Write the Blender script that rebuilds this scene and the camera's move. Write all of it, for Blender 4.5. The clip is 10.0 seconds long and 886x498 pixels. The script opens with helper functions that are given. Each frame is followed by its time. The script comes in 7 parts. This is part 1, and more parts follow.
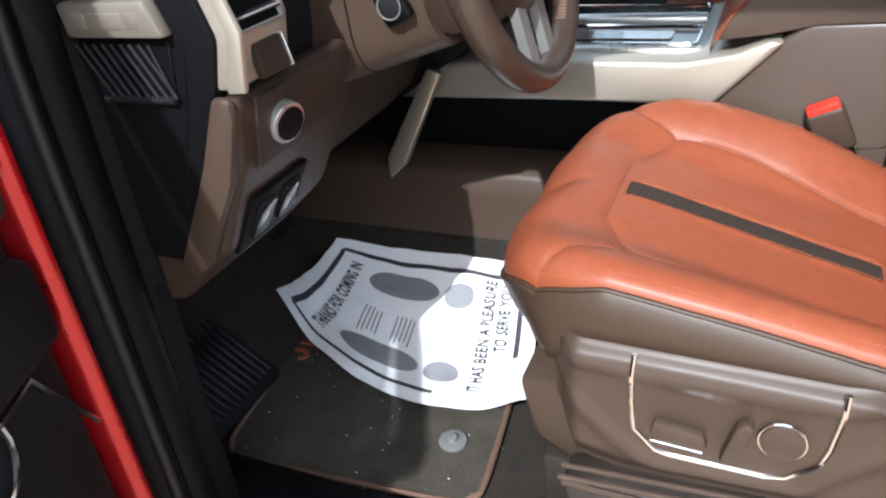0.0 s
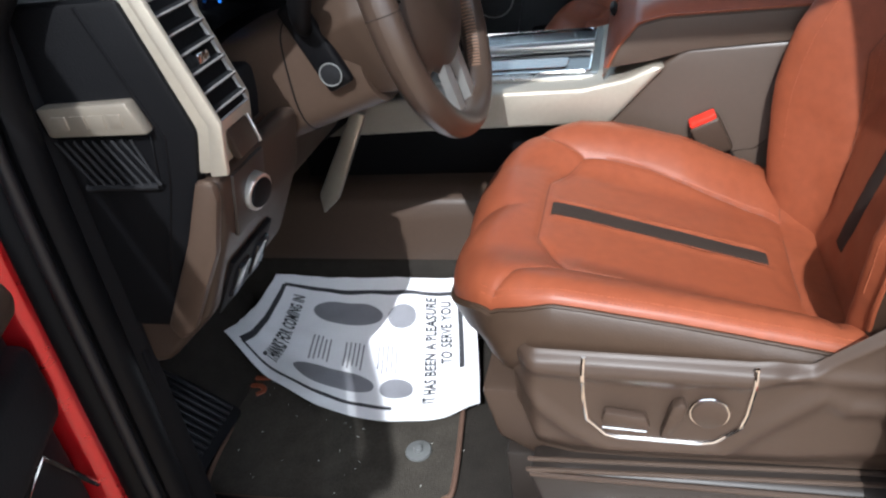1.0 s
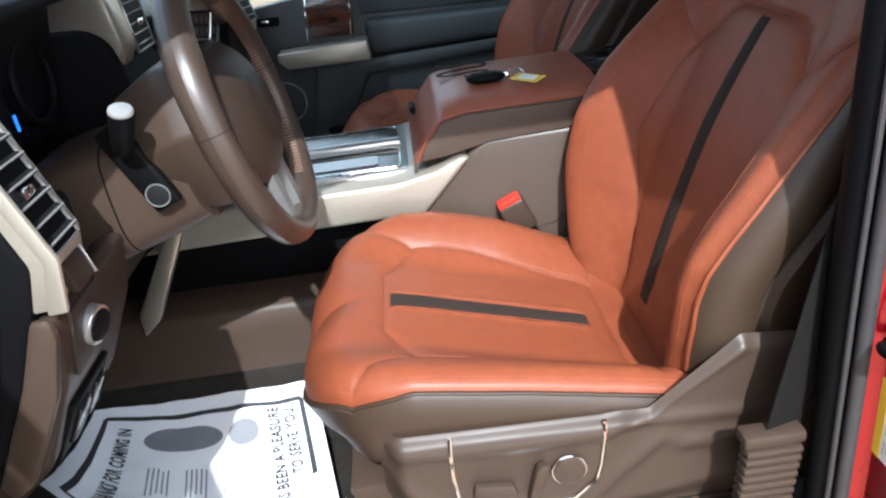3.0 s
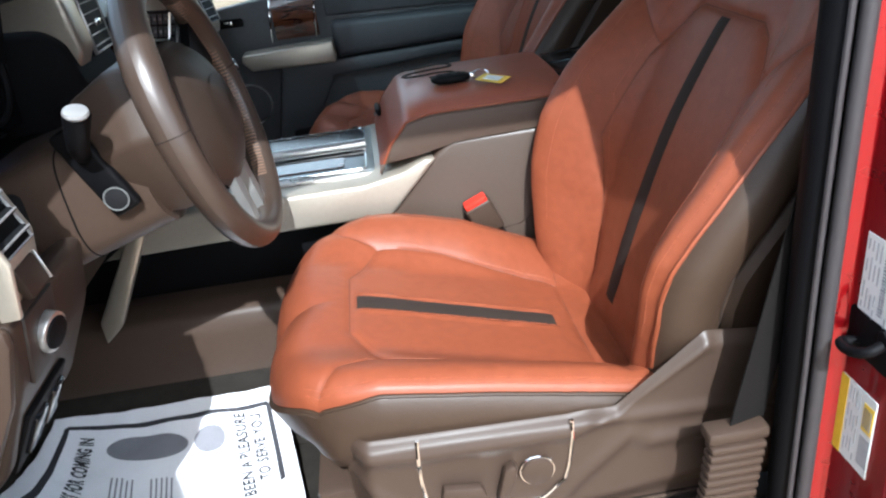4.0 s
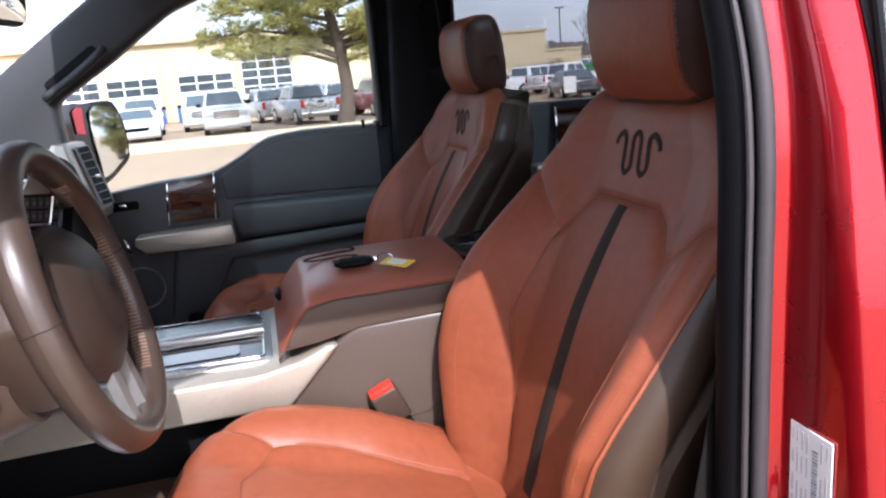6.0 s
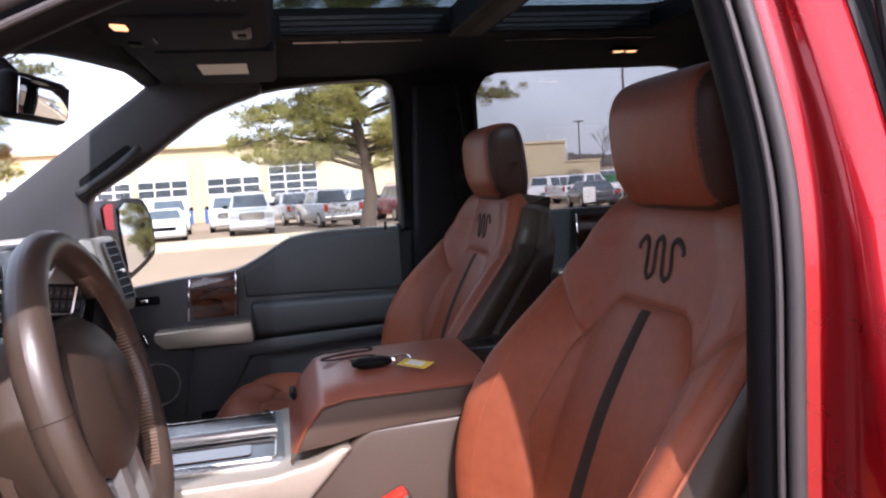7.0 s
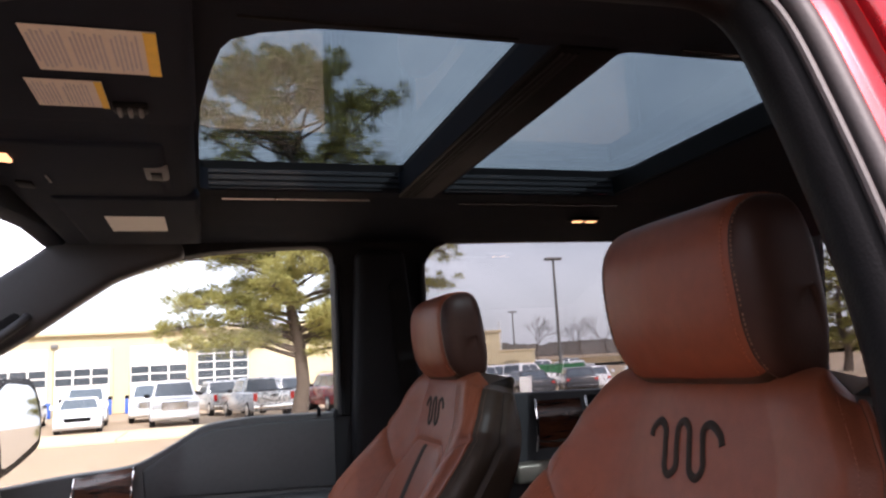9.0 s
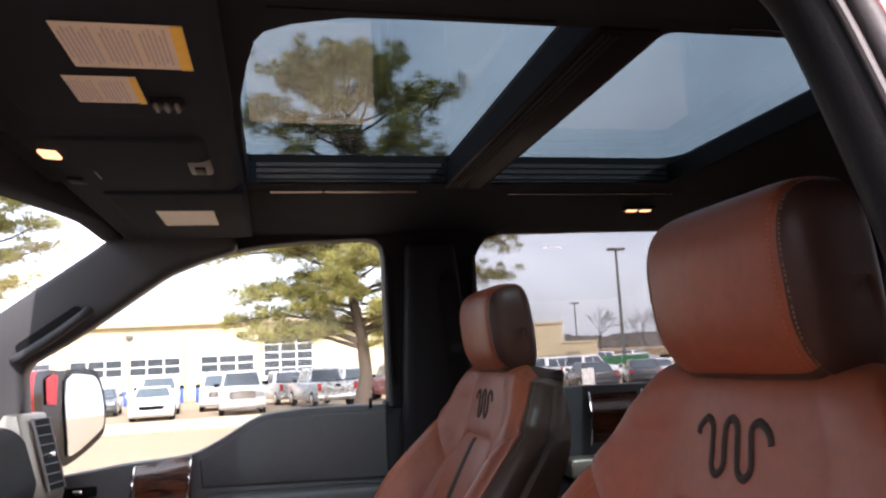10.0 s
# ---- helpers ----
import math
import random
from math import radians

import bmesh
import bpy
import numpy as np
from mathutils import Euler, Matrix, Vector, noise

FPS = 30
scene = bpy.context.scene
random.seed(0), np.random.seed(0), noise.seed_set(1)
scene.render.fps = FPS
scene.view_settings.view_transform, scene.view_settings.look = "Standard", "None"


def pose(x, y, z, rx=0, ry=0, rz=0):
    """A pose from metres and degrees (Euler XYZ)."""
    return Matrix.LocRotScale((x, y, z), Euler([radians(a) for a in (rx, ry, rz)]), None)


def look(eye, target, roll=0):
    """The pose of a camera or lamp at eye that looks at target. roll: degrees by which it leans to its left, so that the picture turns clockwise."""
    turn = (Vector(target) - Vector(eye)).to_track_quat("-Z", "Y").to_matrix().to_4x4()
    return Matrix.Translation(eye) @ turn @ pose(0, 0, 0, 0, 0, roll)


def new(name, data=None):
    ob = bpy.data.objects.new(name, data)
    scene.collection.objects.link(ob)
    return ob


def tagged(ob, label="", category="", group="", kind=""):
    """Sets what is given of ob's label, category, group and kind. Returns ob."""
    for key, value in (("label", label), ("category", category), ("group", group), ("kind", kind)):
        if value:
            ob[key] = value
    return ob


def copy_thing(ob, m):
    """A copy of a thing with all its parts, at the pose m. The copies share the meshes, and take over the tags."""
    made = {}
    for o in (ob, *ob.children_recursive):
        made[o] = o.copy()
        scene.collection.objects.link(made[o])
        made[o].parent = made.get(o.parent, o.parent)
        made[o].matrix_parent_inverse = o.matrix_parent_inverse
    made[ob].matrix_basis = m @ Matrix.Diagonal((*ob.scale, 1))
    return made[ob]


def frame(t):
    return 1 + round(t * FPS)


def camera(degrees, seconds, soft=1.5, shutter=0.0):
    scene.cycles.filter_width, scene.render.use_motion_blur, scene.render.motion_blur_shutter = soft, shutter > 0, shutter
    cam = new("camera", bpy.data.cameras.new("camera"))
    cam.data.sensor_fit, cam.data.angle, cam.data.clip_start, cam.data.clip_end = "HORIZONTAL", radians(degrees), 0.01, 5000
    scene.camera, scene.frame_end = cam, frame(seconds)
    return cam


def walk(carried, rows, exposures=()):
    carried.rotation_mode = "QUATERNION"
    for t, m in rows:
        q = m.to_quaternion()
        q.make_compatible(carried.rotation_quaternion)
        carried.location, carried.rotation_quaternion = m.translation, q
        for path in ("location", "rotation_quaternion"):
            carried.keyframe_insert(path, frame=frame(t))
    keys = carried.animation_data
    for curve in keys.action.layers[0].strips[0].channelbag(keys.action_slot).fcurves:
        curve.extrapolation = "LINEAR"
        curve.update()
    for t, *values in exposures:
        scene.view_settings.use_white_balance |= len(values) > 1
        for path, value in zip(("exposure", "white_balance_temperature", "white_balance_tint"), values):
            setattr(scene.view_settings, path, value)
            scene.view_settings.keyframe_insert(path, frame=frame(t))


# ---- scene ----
cam = camera(61.4, 10.0, soft=2.3)


PATH = [
    (0, (-0.18, -1.215, 1.487), (-0.949, 0.339, 0.492), -6.7),
    (0.5, (-0.174, -1.274, 1.545), (-0.863, 0.303, 0.525), -7.9),
    (1, (-0.211, -1.293, 1.577), (-0.723, 0.345, 0.55), -8.8),
    (1.5, (-0.242, -1.308, 1.585), (-0.616, 0.401, 0.617), -8.9),
    (2, (-0.254, -1.317, 1.593), (-0.503, 0.436, 0.663), -8.4),
    (2.5, (-0.256, -1.322, 1.598), (-0.357, 0.467, 0.71), -8.1),
    (2.7, (-0.259, -1.32, 1.603), (-0.294, 0.476, 0.723), -7.9),
    (4, (-0.253, -1.315, 1.599), (-0.145, 0.474, 0.712), -7.2),
    (4.5, (-0.245, -1.307, 1.605), (-0.034, 0.517, 0.812), -6.8),
    (5, (-0.247, -1.295, 1.605), (0.082, 0.555, 0.919), -6.0),
    (5.5, (-0.252, -1.277, 1.6), (0.153, 0.59, 1.009), -5.1),
    (5.7, (-0.25, -1.272, 1.599), (0.173, 0.604, 1.05), -5.0),
    (6.8, (-0.253, -1.261, 1.583), (0.162, 0.68, 1.343), -4.0),
    (7, (-0.253, -1.261, 1.588), (0.162, 0.686, 1.397), -3.6),
    (7.5, (-0.248, -1.246, 1.582), (0.206, 0.701, 1.556), -3.1),
    (8, (-0.241, -1.205, 1.572), (0.339, 0.703, 1.717), -3.1),
    (8.5, (-0.237, -1.11, 1.561), (0.456, 0.749, 1.809), -3.5),
    (9, (-0.228, -1.042, 1.564), (0.376, 0.84, 1.865), -3.2),
    (9.5, (-0.218, -1.023, 1.564), (0.333, 0.869, 1.905), -3.6),
    (10, (-0.199, -1.033, 1.565), (0.248, 0.895, 1.852), -3.0),
]
walk(cam, [(t, look(eye, target, roll)) for t, eye, target, roll in PATH],
     exposures=[(0, 1.27, 5700, 7), (0.5, 0.98, 5700, 7), (1.5, 1.10, 5700, 7), (2.5, 1.29, 5600, 6), (4.5, 1.46, 5550, 5), (5.5, 1.45, 5700, 12), (7.0, 1.33, 6100, 26), (8.5, 1.29, 6450, 26), (9.2, 1.54, 6600, 26), (10, 1.70, 6550, 24)])

# ------------------------------------------------------------ light
SUN_WAY = Vector((-0.09, 1.0, -0.97)).normalized()
world = bpy.data.worlds.new("sky")
scene.world = world
world.use_nodes = True
wn = world.node_tree
sky = wn.nodes.new("ShaderNodeTexSky")
sky.sky_type = 'NISHITA'
sky.sun_disc = False
sky.sun_elevation = math.asin(-SUN_WAY.z)
sky.sun_rotation = math.atan2(-SUN_WAY.x, -SUN_WAY.y)
sky.air_density, sky.dust_density, sky.ozone_density = 1.0, 4.0, 1.0
back = wn.nodes["Background"]
back.inputs[1].default_value = 0.165
# thin bright haze and cloud over the blue
geo = wn.nodes.new("ShaderNodeTexCoord")
cloud = wn.nodes.new("ShaderNodeTexNoise")
cloud.inputs["Scale"].default_value, cloud.inputs["Detail"].default_value, cloud.inputs["Distortion"].default_value = 2.2, 6, 0.6
stretch = wn.nodes.new("ShaderNodeMapping")
stretch.inputs["Scale"].default_value = (1.0, 1.0, 2.6)
amount = wn.nodes.new("ShaderNodeMapRange")
amount.inputs["From Min"].default_value, amount.inputs["From Max"].default_value = 0.40, 0.70
amount.inputs["To Min"].default_value, amount.inputs["To Max"].default_value = 0.50, 0.85
blend = wn.nodes.new("ShaderNodeMix")
blend.data_type = 'RGBA'
blend.inputs["B"].default_value = (8.5, 8.8, 9.2, 1)
wn.links.new(geo.outputs["Generated"], stretch.inputs[0])
wn.links.new(stretch.outputs[0], cloud.inputs["Vector"])
wn.links.new(cloud.outputs["Fac"], amount.inputs["Value"])
wn.links.new(amount.outputs[0], blend.inputs["Factor"])
wn.links.new(sky.outputs[0], blend.inputs["A"])
wn.links.new(blend.outputs["Result"], back.inputs[0])

sun = new("sun", bpy.data.lights.new("sun", 'SUN'))
sun.data.energy, sun.data.angle, sun.data.color = 3.7, radians(0.6), (1.0, 0.96, 0.91)
sun.matrix_world = look((-2, -8, 9), Vector((-2, -8, 9)) + SUN_WAY)


# ------------------------------------------------------------ materials
def material(name, colour, rough=0.5, metal=0.0, var=0.12, scale=8.0, grain=0.0, grain_scale=300.0, coat=0.0, spec=0.5, tint=None, rough_var=0.1):
    """Principled surface: colour varies at a broad and a fine scale, with grain as bump."""
    m = bpy.data.materials.new(name)
    m.use_nodes = True
    nt = m.node_tree
    b = nt.nodes["Principled BSDF"]
    b.inputs["Metallic"].default_value = metal
    b.inputs["Specular IOR Level"].default_value = spec
    b.inputs["Coat Weight"].default_value = coat
    b.inputs["Coat Roughness"].default_value = 0.06
    tc = nt.nodes.new("ShaderNodeTexCoord")
    n1, n2 = nt.nodes.new("ShaderNodeTexNoise"), nt.nodes.new("ShaderNodeTexNoise")
    n1.inputs["Scale"].default_value, n1.inputs["Detail"].default_value = scale, 5
    n2.inputs["Scale"].default_value, n2.inputs["Detail"].default_value = scale * 14, 4
    add = nt.nodes.new("ShaderNodeMath")
    add.operation = 'ADD'
    half = nt.nodes.new("ShaderNodeMath")
    half.operation = 'MULTIPLY'
    half.inputs[1].default_value = 0.5
    ramp = nt.nodes.new("ShaderNodeMapRange")
    ramp.inputs["From Min"].default_value, ramp.inputs["From Max"].default_value = 0.3, 0.7
    mix = nt.nodes.new("ShaderNodeMix")
    mix.data_type = 'RGBA'
    low = [c * (1 - var) for c in colour]
    high = [min(1, c * (1 + var)) for c in (tint or colour)]
    mix.inputs["A"].default_value, mix.inputs["B"].default_value = (*low, 1), (*high, 1)
    for n in (n1, n2):
        nt.links.new(tc.outputs["Object"], n.inputs["Vector"])
    nt.links.new(n1.outputs["Fac"], add.inputs[0])
    nt.links.new(n2.outputs["Fac"], add.inputs[1])
    nt.links.new(add.outputs[0], half.inputs[0])
    nt.links.new(half.outputs[0], ramp.inputs["Value"])
    nt.links.new(ramp.outputs[0], mix.inputs["Factor"])
    nt.links.new(mix.outputs["Result"], b.inputs["Base Color"])
    rr = nt.nodes.new("ShaderNodeMapRange")
    rr.inputs["To Min"].default_value, rr.inputs["To Max"].default_value = max(0.02, rough - rough_var), min(1, rough + rough_var)
    nt.links.new(n1.outputs["Fac"], rr.inputs["Value"])
    nt.links.new(rr.outputs[0], b.inputs["Roughness"])
    if grain:
        g = nt.nodes.new("ShaderNodeTexVoronoi")
        g.inputs["Scale"].default_value = grain_scale
        nt.links.new(tc.outputs["Object"], g.inputs["Vector"])
        bump = nt.nodes.new("ShaderNodeBump")
        bump.inputs["Strength"].default_value, bump.inputs["Distance"].default_value = grain, 0.001
        nt.links.new(g.outputs["Distance"], bump.inputs["Height"])
        nt.links.new(bump.outputs[0], b.inputs["Normal"])
    return m


def glass(name, tint, gloss=0.05):
    m = bpy.data.materials.new(name)
    m.use_nodes = True
    nt = m.node_tree
    nt.nodes.remove(nt.nodes["Principled BSDF"])
    t, g, mx = nt.nodes.new("ShaderNodeBsdfTransparent"), nt.nodes.new("ShaderNodeBsdfGlossy"), nt.nodes.new("ShaderNodeMixShader")
    lw = nt.nodes.new("ShaderNodeLayerWeight")
    lw.inputs[0].default_value = 0.5
    power, fr = nt.nodes.new("ShaderNodeMath"), nt.nodes.new("ShaderNodeMath")
    power.operation, fr.operation = 'POWER', 'MULTIPLY_ADD'
    power.inputs[1].default_value, fr.inputs[1].default_value, fr.inputs[2].default_value = 5.0, 0.6, gloss
    nt.links.new(lw.outputs["Facing"], power.inputs[0])
    nt.links.new(power.outputs[0], fr.inputs[0])
    t.inputs[0].default_value = (*tint, 1)
    g.inputs["Roughness"].default_value = 0.02
    nt.links.new(fr.outputs[0], mx.inputs[0])
    nt.links.new(t.outputs[0], mx.inputs[1])
    nt.links.new(g.outputs[0], mx.inputs[2])
    nt.links.new(mx.outputs[0], nt.nodes["Material Output"].inputs[0])
    return m


def wood_material(name, dark, light):
    m = material(name, dark, 0.16, coat=0.8)
    nt = m.node_tree
    b = nt.nodes["Principled BSDF"]
    tc = nt.nodes.new("ShaderNodeTexCoord")
    mp = nt.nodes.new("ShaderNodeMapping")
    mp.inputs["Scale"].default_value = (7, 20, 60)
    w = nt.nodes.new("ShaderNodeTexNoise")
    w.inputs["Scale"].default_value, w.inputs["Detail"].default_value, w.inputs["Distortion"].default_value = 1.4, 6, 1.2
    rp = nt.nodes.new("ShaderNodeValToRGB")
    rp.color_ramp.elements[0].position, rp.color_ramp.elements[1].position = 0.38, 0.66
    rp.color_ramp.elements[0].color, rp.color_ramp.elements[1].color = (*dark, 1), (*light, 1)
    nt.links.new(tc.outputs["Object"], mp.inputs[0])
    nt.links.new(mp.outputs[0], w.inputs["Vector"])
    nt.links.new(w.outputs["Fac"], rp.inputs[0])
    nt.links.new(rp.outputs[0], b.inputs["Base Color"])
    return m


def lamp_material(name, colour, strength):
    m = bpy.data.materials.new(name)
    m.use_nodes = True
    b = m.node_tree.nodes["Principled BSDF"]
    b.inputs["Base Color"].default_value = (*colour, 1)
    b.inputs["Emission Color"].default_value = (*colour, 1)
    b.inputs["Emission Strength"].default_value = strength
    return m


LEATHER = material("saddle_leather", (0.192, 0.0475, 0.0200), 0.46, var=0.10, scale=5, grain=0.10, grain_scale=520, spec=0.36, tint=(0.212, 0.0555, 0.0235))
LEATHER_DK = material("russet_leather", (0.27, 0.082, 0.048), 0.34, var=0.12, scale=5, grain=0.09, grain_scale=520)
THREAD = material("orange_thread", (0.28, 0.076, 0.032), 0.6)
TAN_THREAD = material("tan_thread", (0.19, 0.105, 0.065), 0.6)
RIM_THREAD = material("brown_thread", (0.15, 0.088, 0.056), 0.6)
DARK_BROWN = material("dark_brown_plastic", (0.020, 0.015, 0.012), 0.5, var=0.1, scale=9, grain=0.1, grain_scale=500)
BROWN_LEATHER = material("brown_leather", (0.043, 0.0265, 0.0172), 0.42, var=0.12, scale=6, grain=0.10, grain_scale=380, spec=0.28)
# Brown lightened for the stronger light on arm rest, box and track edges.
LIT_BROWN = material("lit_brown_trim", (0.060, 0.041, 0.030), 0.42, var=0.08, scale=9, grain=0.08, grain_scale=500)
BROWN = material("brown_plastic", (0.048, 0.0315, 0.0225), 0.43, var=0.08, scale=9, grain=0.08, grain_scale=500, spec=0.28)
WHEEL_LEATHER = material("wheel_leather", (0.043, 0.0285, 0.0208), 0.36, var=0.1, scale=9, grain=0.07, grain_scale=450)
# Brown darkened for shade on hub and knee; also the dimmer's own brown.
SHADED_BROWN = material("shaded_brown_trim", (0.030, 0.0195, 0.0142), 0.45, var=0.1, scale=9, grain=0.08, grain_scale=450, spec=0.28)
# Seal rubber lightened for the light on its rear length and lip.
SEAL_LIT = material("lit_rubber_seal", (0.036, 0.032, 0.033), 0.55, var=0.12, grain=0.1, spec=0.4)
LENS_GREY = material("grey_tip", (0.22, 0.215, 0.21), 0.4, var=0.04)
SEAM = material("russet_seam", (0.110, 0.030, 0.013), 0.7)
SIDE_LEATHER = material("dark_side_leather", (0.046, 0.021, 0.015), 0.45, var=0.12, scale=6, grain=0.10, grain_scale=380, spec=0.25)
STRIPE = material("dark_brown_suede", (0.027, 0.0185, 0.014), 0.8, grain=0.2, spec=0.25)
BLACK = material("black_plastic", (0.0034, 0.0034, 0.0040), 0.55, var=0.15, scale=9, grain=0.15, grain_scale=500, spec=0.10)
BLACK_SOFT = material("black_soft_trim", (0.0094, 0.0094, 0.0104), 0.64, var=0.15, scale=9, grain=0.12, grain_scale=350, spec=0.13)
# Charcoal trim, lightened to carry lens haze over the far door.
DOOR_SOFT = material("hazed_charcoal_trim", (0.042, 0.043, 0.045), 0.52, var=0.15, scale=9, grain=0.12, grain_scale=350)
GLOSS_BLACK = material("gloss_black", (0.010, 0.010, 0.012), 0.08, spec=0.6)
PILLAR_GREY = material("grey_pillar_trim", (0.022, 0.0225, 0.024), 0.62, grain=0.12, grain_scale=350)
SWITCH = material("dark_grey_switch", (0.016, 0.017, 0.020), 0.4, var=0.05)
GREY_DASH = material("grey_dash_top", (0.115, 0.118, 0.116), 0.6, grain=0.12, grain_scale=350)
CHAMPAGNE = material("champagne_trim", (0.41, 0.365, 0.298), 0.36, metal=0.55, var=0.05, scale=12)
# Champagne darkened to put the badge's shade into its colour; reused on grey trim.
BADGE = material("shaded_champagne", (0.30, 0.262, 0.212), 0.34, metal=0.6, var=0.05, scale=12)
SILVER = material("satin_silver", (0.62, 0.61, 0.58), 0.3, metal=0.85, var=0.05)
CHROME = material("chrome", (0.85, 0.85, 0.85), 0.08, metal=1.0, var=0.03)
RED = material("red_paint", (0.40, 0.0055, 0.0110), 0.30, metal=0.82, var=0.05, scale=40, coat=1.0)
RUBBER = material("black_rubber", (0.0085, 0.008, 0.0092), 0.50, grain=0.1, spec=0.35)
CARPET = material("dark_carpet", (0.022, 0.019, 0.016), 0.95, var=0.35, scale=30, grain=1.0, grain_scale=700, spec=0.1)
MAT_FELT = material("mat_carpet", (0.050, 0.044, 0.036), 0.95, var=0.35, scale=26, grain=1.0, grain_scale=600, spec=0.1)
MAT_EDGE = material("mat_binding", (0.105, 0.058, 0.038), 0.8, grain=0.4)
# Black cloth raised and blued to put the haze into its colour.
HEADLINER = material("haze_blue_headliner", (0.0088, 0.0122, 0.0190), 0.95, var=0.15, scale=20, grain=0.5, grain_scale=900, spec=0.15)
PAPER = material("white_paper", (0.78, 0.78, 0.80), 0.75, var=0.03, scale=14)
INK = material("black_ink", (0.03, 0.03, 0.035), 0.7)
GREY_INK = material("grey_ink", (0.20, 0.20, 0.22), 0.7, scale=40)
PALE_INK = material("faint_ink", (0.40, 0.40, 0.41), 0.6)
YELLOW = material("yellow_print", (0.75, 0.50, 0.03), 0.5)
LABEL = material("label_white", (0.72, 0.72, 0.70), 0.45, var=0.04)
LABEL_CREAM = material("label_cream", (0.60, 0.56, 0.47), 0.5, var=0.05)
WOOD = wood_material("dark_wood", (0.040, 0.013, 0.008), (0.105, 0.033, 0.016))
RED_BUTTON = material("red_plastic", (0.70, 0.03, 0.015), 0.35)
BELT = material("belt_webbing", (0.008, 0.0068, 0.0062), 0.85, grain=0.6, grain_scale=800, spec=0.12)
GLASS = glass("clear_glass", (0.78, 0.82, 0.82), 0.010)
SCREEN_GLASS = glass("screen_glass", (0.60, 0.68, 0.72), 0.012)
TINTED = glass("privacy_glass", (0.455, 0.465, 0.472), 0.05)
NEAR_TINT = glass("near_privacy_glass", (0.40, 0.41, 0.42), 0.16)
ROOF_GLASS = glass("roof_glass", (0.285, 0.335, 0.352), 0.050)
# Unseen driver's door glass, darkened to dim sun on the dash end.
SHADE_GLASS = glass("shading_door_glass", (0.30, 0.32, 0.33), 0.05)
MIRROR = material("mirror_glass", (0.80, 0.82, 0.84), 0.02, metal=1.0, var=0.0, rough_var=0.0)
BLUE_GLOW = lamp_material("blue_display", (0.05, 0.25, 1.0), 0.5)
WARM_LAMP = lamp_material("warm_lamp", (1.0, 0.50, 0.22), 0.8)


# ------------------------------------------------------------ mesh helpers
def link(name, verts, faces, mat, parent=None, label="", flat=False, angle=38):
    me = bpy.data.meshes.new(name)
    me.from_pydata([tuple(v) for v in verts], [], faces)
    return finish(name, me, mat, parent, label, flat, angle)


def finish(name, me, mat, parent=None, label="", flat=False, angle=38):
    me.materials.append(mat)
    if not flat:
        me.polygons.foreach_set("use_smooth", [True] * len(me.polygons))
        me.set_sharp_from_angle(angle=radians(angle))
    me.update()
    ob = new(name, me)
    if parent is not None:
        ob.parent = parent
        ob.matrix_parent_inverse = root_matrix(parent).inverted()
    if label:
        ob["label"] = label
    return ob


def root_matrix(ob):
    m = ob.matrix_basis.copy()
    while ob.parent is not None:
        m = ob.parent.matrix_basis @ ob.matrix_parent_inverse @ m
        ob = ob.parent
    return m


def part(name, bm, mat, parent=None, label="", flat=False, angle=38):
    """Links a bmesh as one mesh object under a thing or a part."""
    bmesh.ops.recalc_face_normals(bm, faces=bm.faces[:])
    me = bpy.data.meshes.new(name)
    bm.to_mesh(me)
    bm.free()
    return finish(name, me, mat, parent, label, flat, angle)


def thing(name, loc, label, category, group="", kind=""):
    ob = new(name)
    ob.location = loc
    ob.empty_display_size = 0.05
    return tagged(ob, label, category, group, kind)


def rbox(c, size, r=0.004, seg=2, rot=None):
    bm = bmesh.new()
    bmesh.ops.create_cube(bm, size=1.0)
    for v in bm.verts:
        v.co = Vector((v.co.x * size[0], v.co.y * size[1], v.co.z * size[2]))
    if r:
        bmesh.ops.bevel(bm, geom=bm.edges[:], offset=min(r, min(size) * 0.49), segments=seg, profile=0.5, affect='EDGES')
    m = Matrix.Translation(c)
    if rot is not None:
        m = m @ rot
    bm.transform(m)
    return bm


def prism(pts, axis, a, b, r=0.004, seg=2):
    """A polygon in the plane across an axis, extruded from a to b. pts: (x, z) for 'y', (y, z) for 'x', (x, y) for 'z'."""
    put = {'y': lambda p, k: (p[0], k, p[1]), 'x': lambda p, k: (k, p[0], p[1]), 'z': lambda p, k: (p[0], p[1], k)}[axis]
    bm = bmesh.new()
    lo = [bm.verts.new(put(p, a)) for p in pts]
    hi = [bm.verts.new(put(p, b)) for p in pts]
    n = len(pts)
    bm.faces.new(lo[::-1])
    bm.faces.new(hi)
    for i in range(n):
        bm.faces.new((lo[i], lo[(i + 1) % n], hi[(i + 1) % n], hi[i]))
    bmesh.ops.recalc_face_normals(bm, faces=bm.faces[:])
    if r:
        bmesh.ops.bevel(bm, geom=bm.edges[:], offset=r, segments=seg, profile=0.5, affect='EDGES', clamp_overlap=True)
    return bm


def smooth_path(pts, n=8, closed=False):
    """Catmull-Rom through the points."""
    P = [Vector(p) for p in pts]
    if closed:
        P = [P[-1]] + P + [P[0], P[1]]
    else:
        P = [P[0] * 2 - P[1]] + P + [P[-1] * 2 - P[-2]]
    out = []
    for i in range(1, len(P) - 2):
        a, b, c, d = P[i - 1:i + 3]
        for k in range(n):
            t = k / n
            out.append(0.5 * (2 * b + (c - a) * t + (2 * a - 5 * b + 4 * c - d) * t * t + (3 * b - a - 3 * c + d) * t ** 3))
    if not closed:
        out.append(P[-2])
    return out


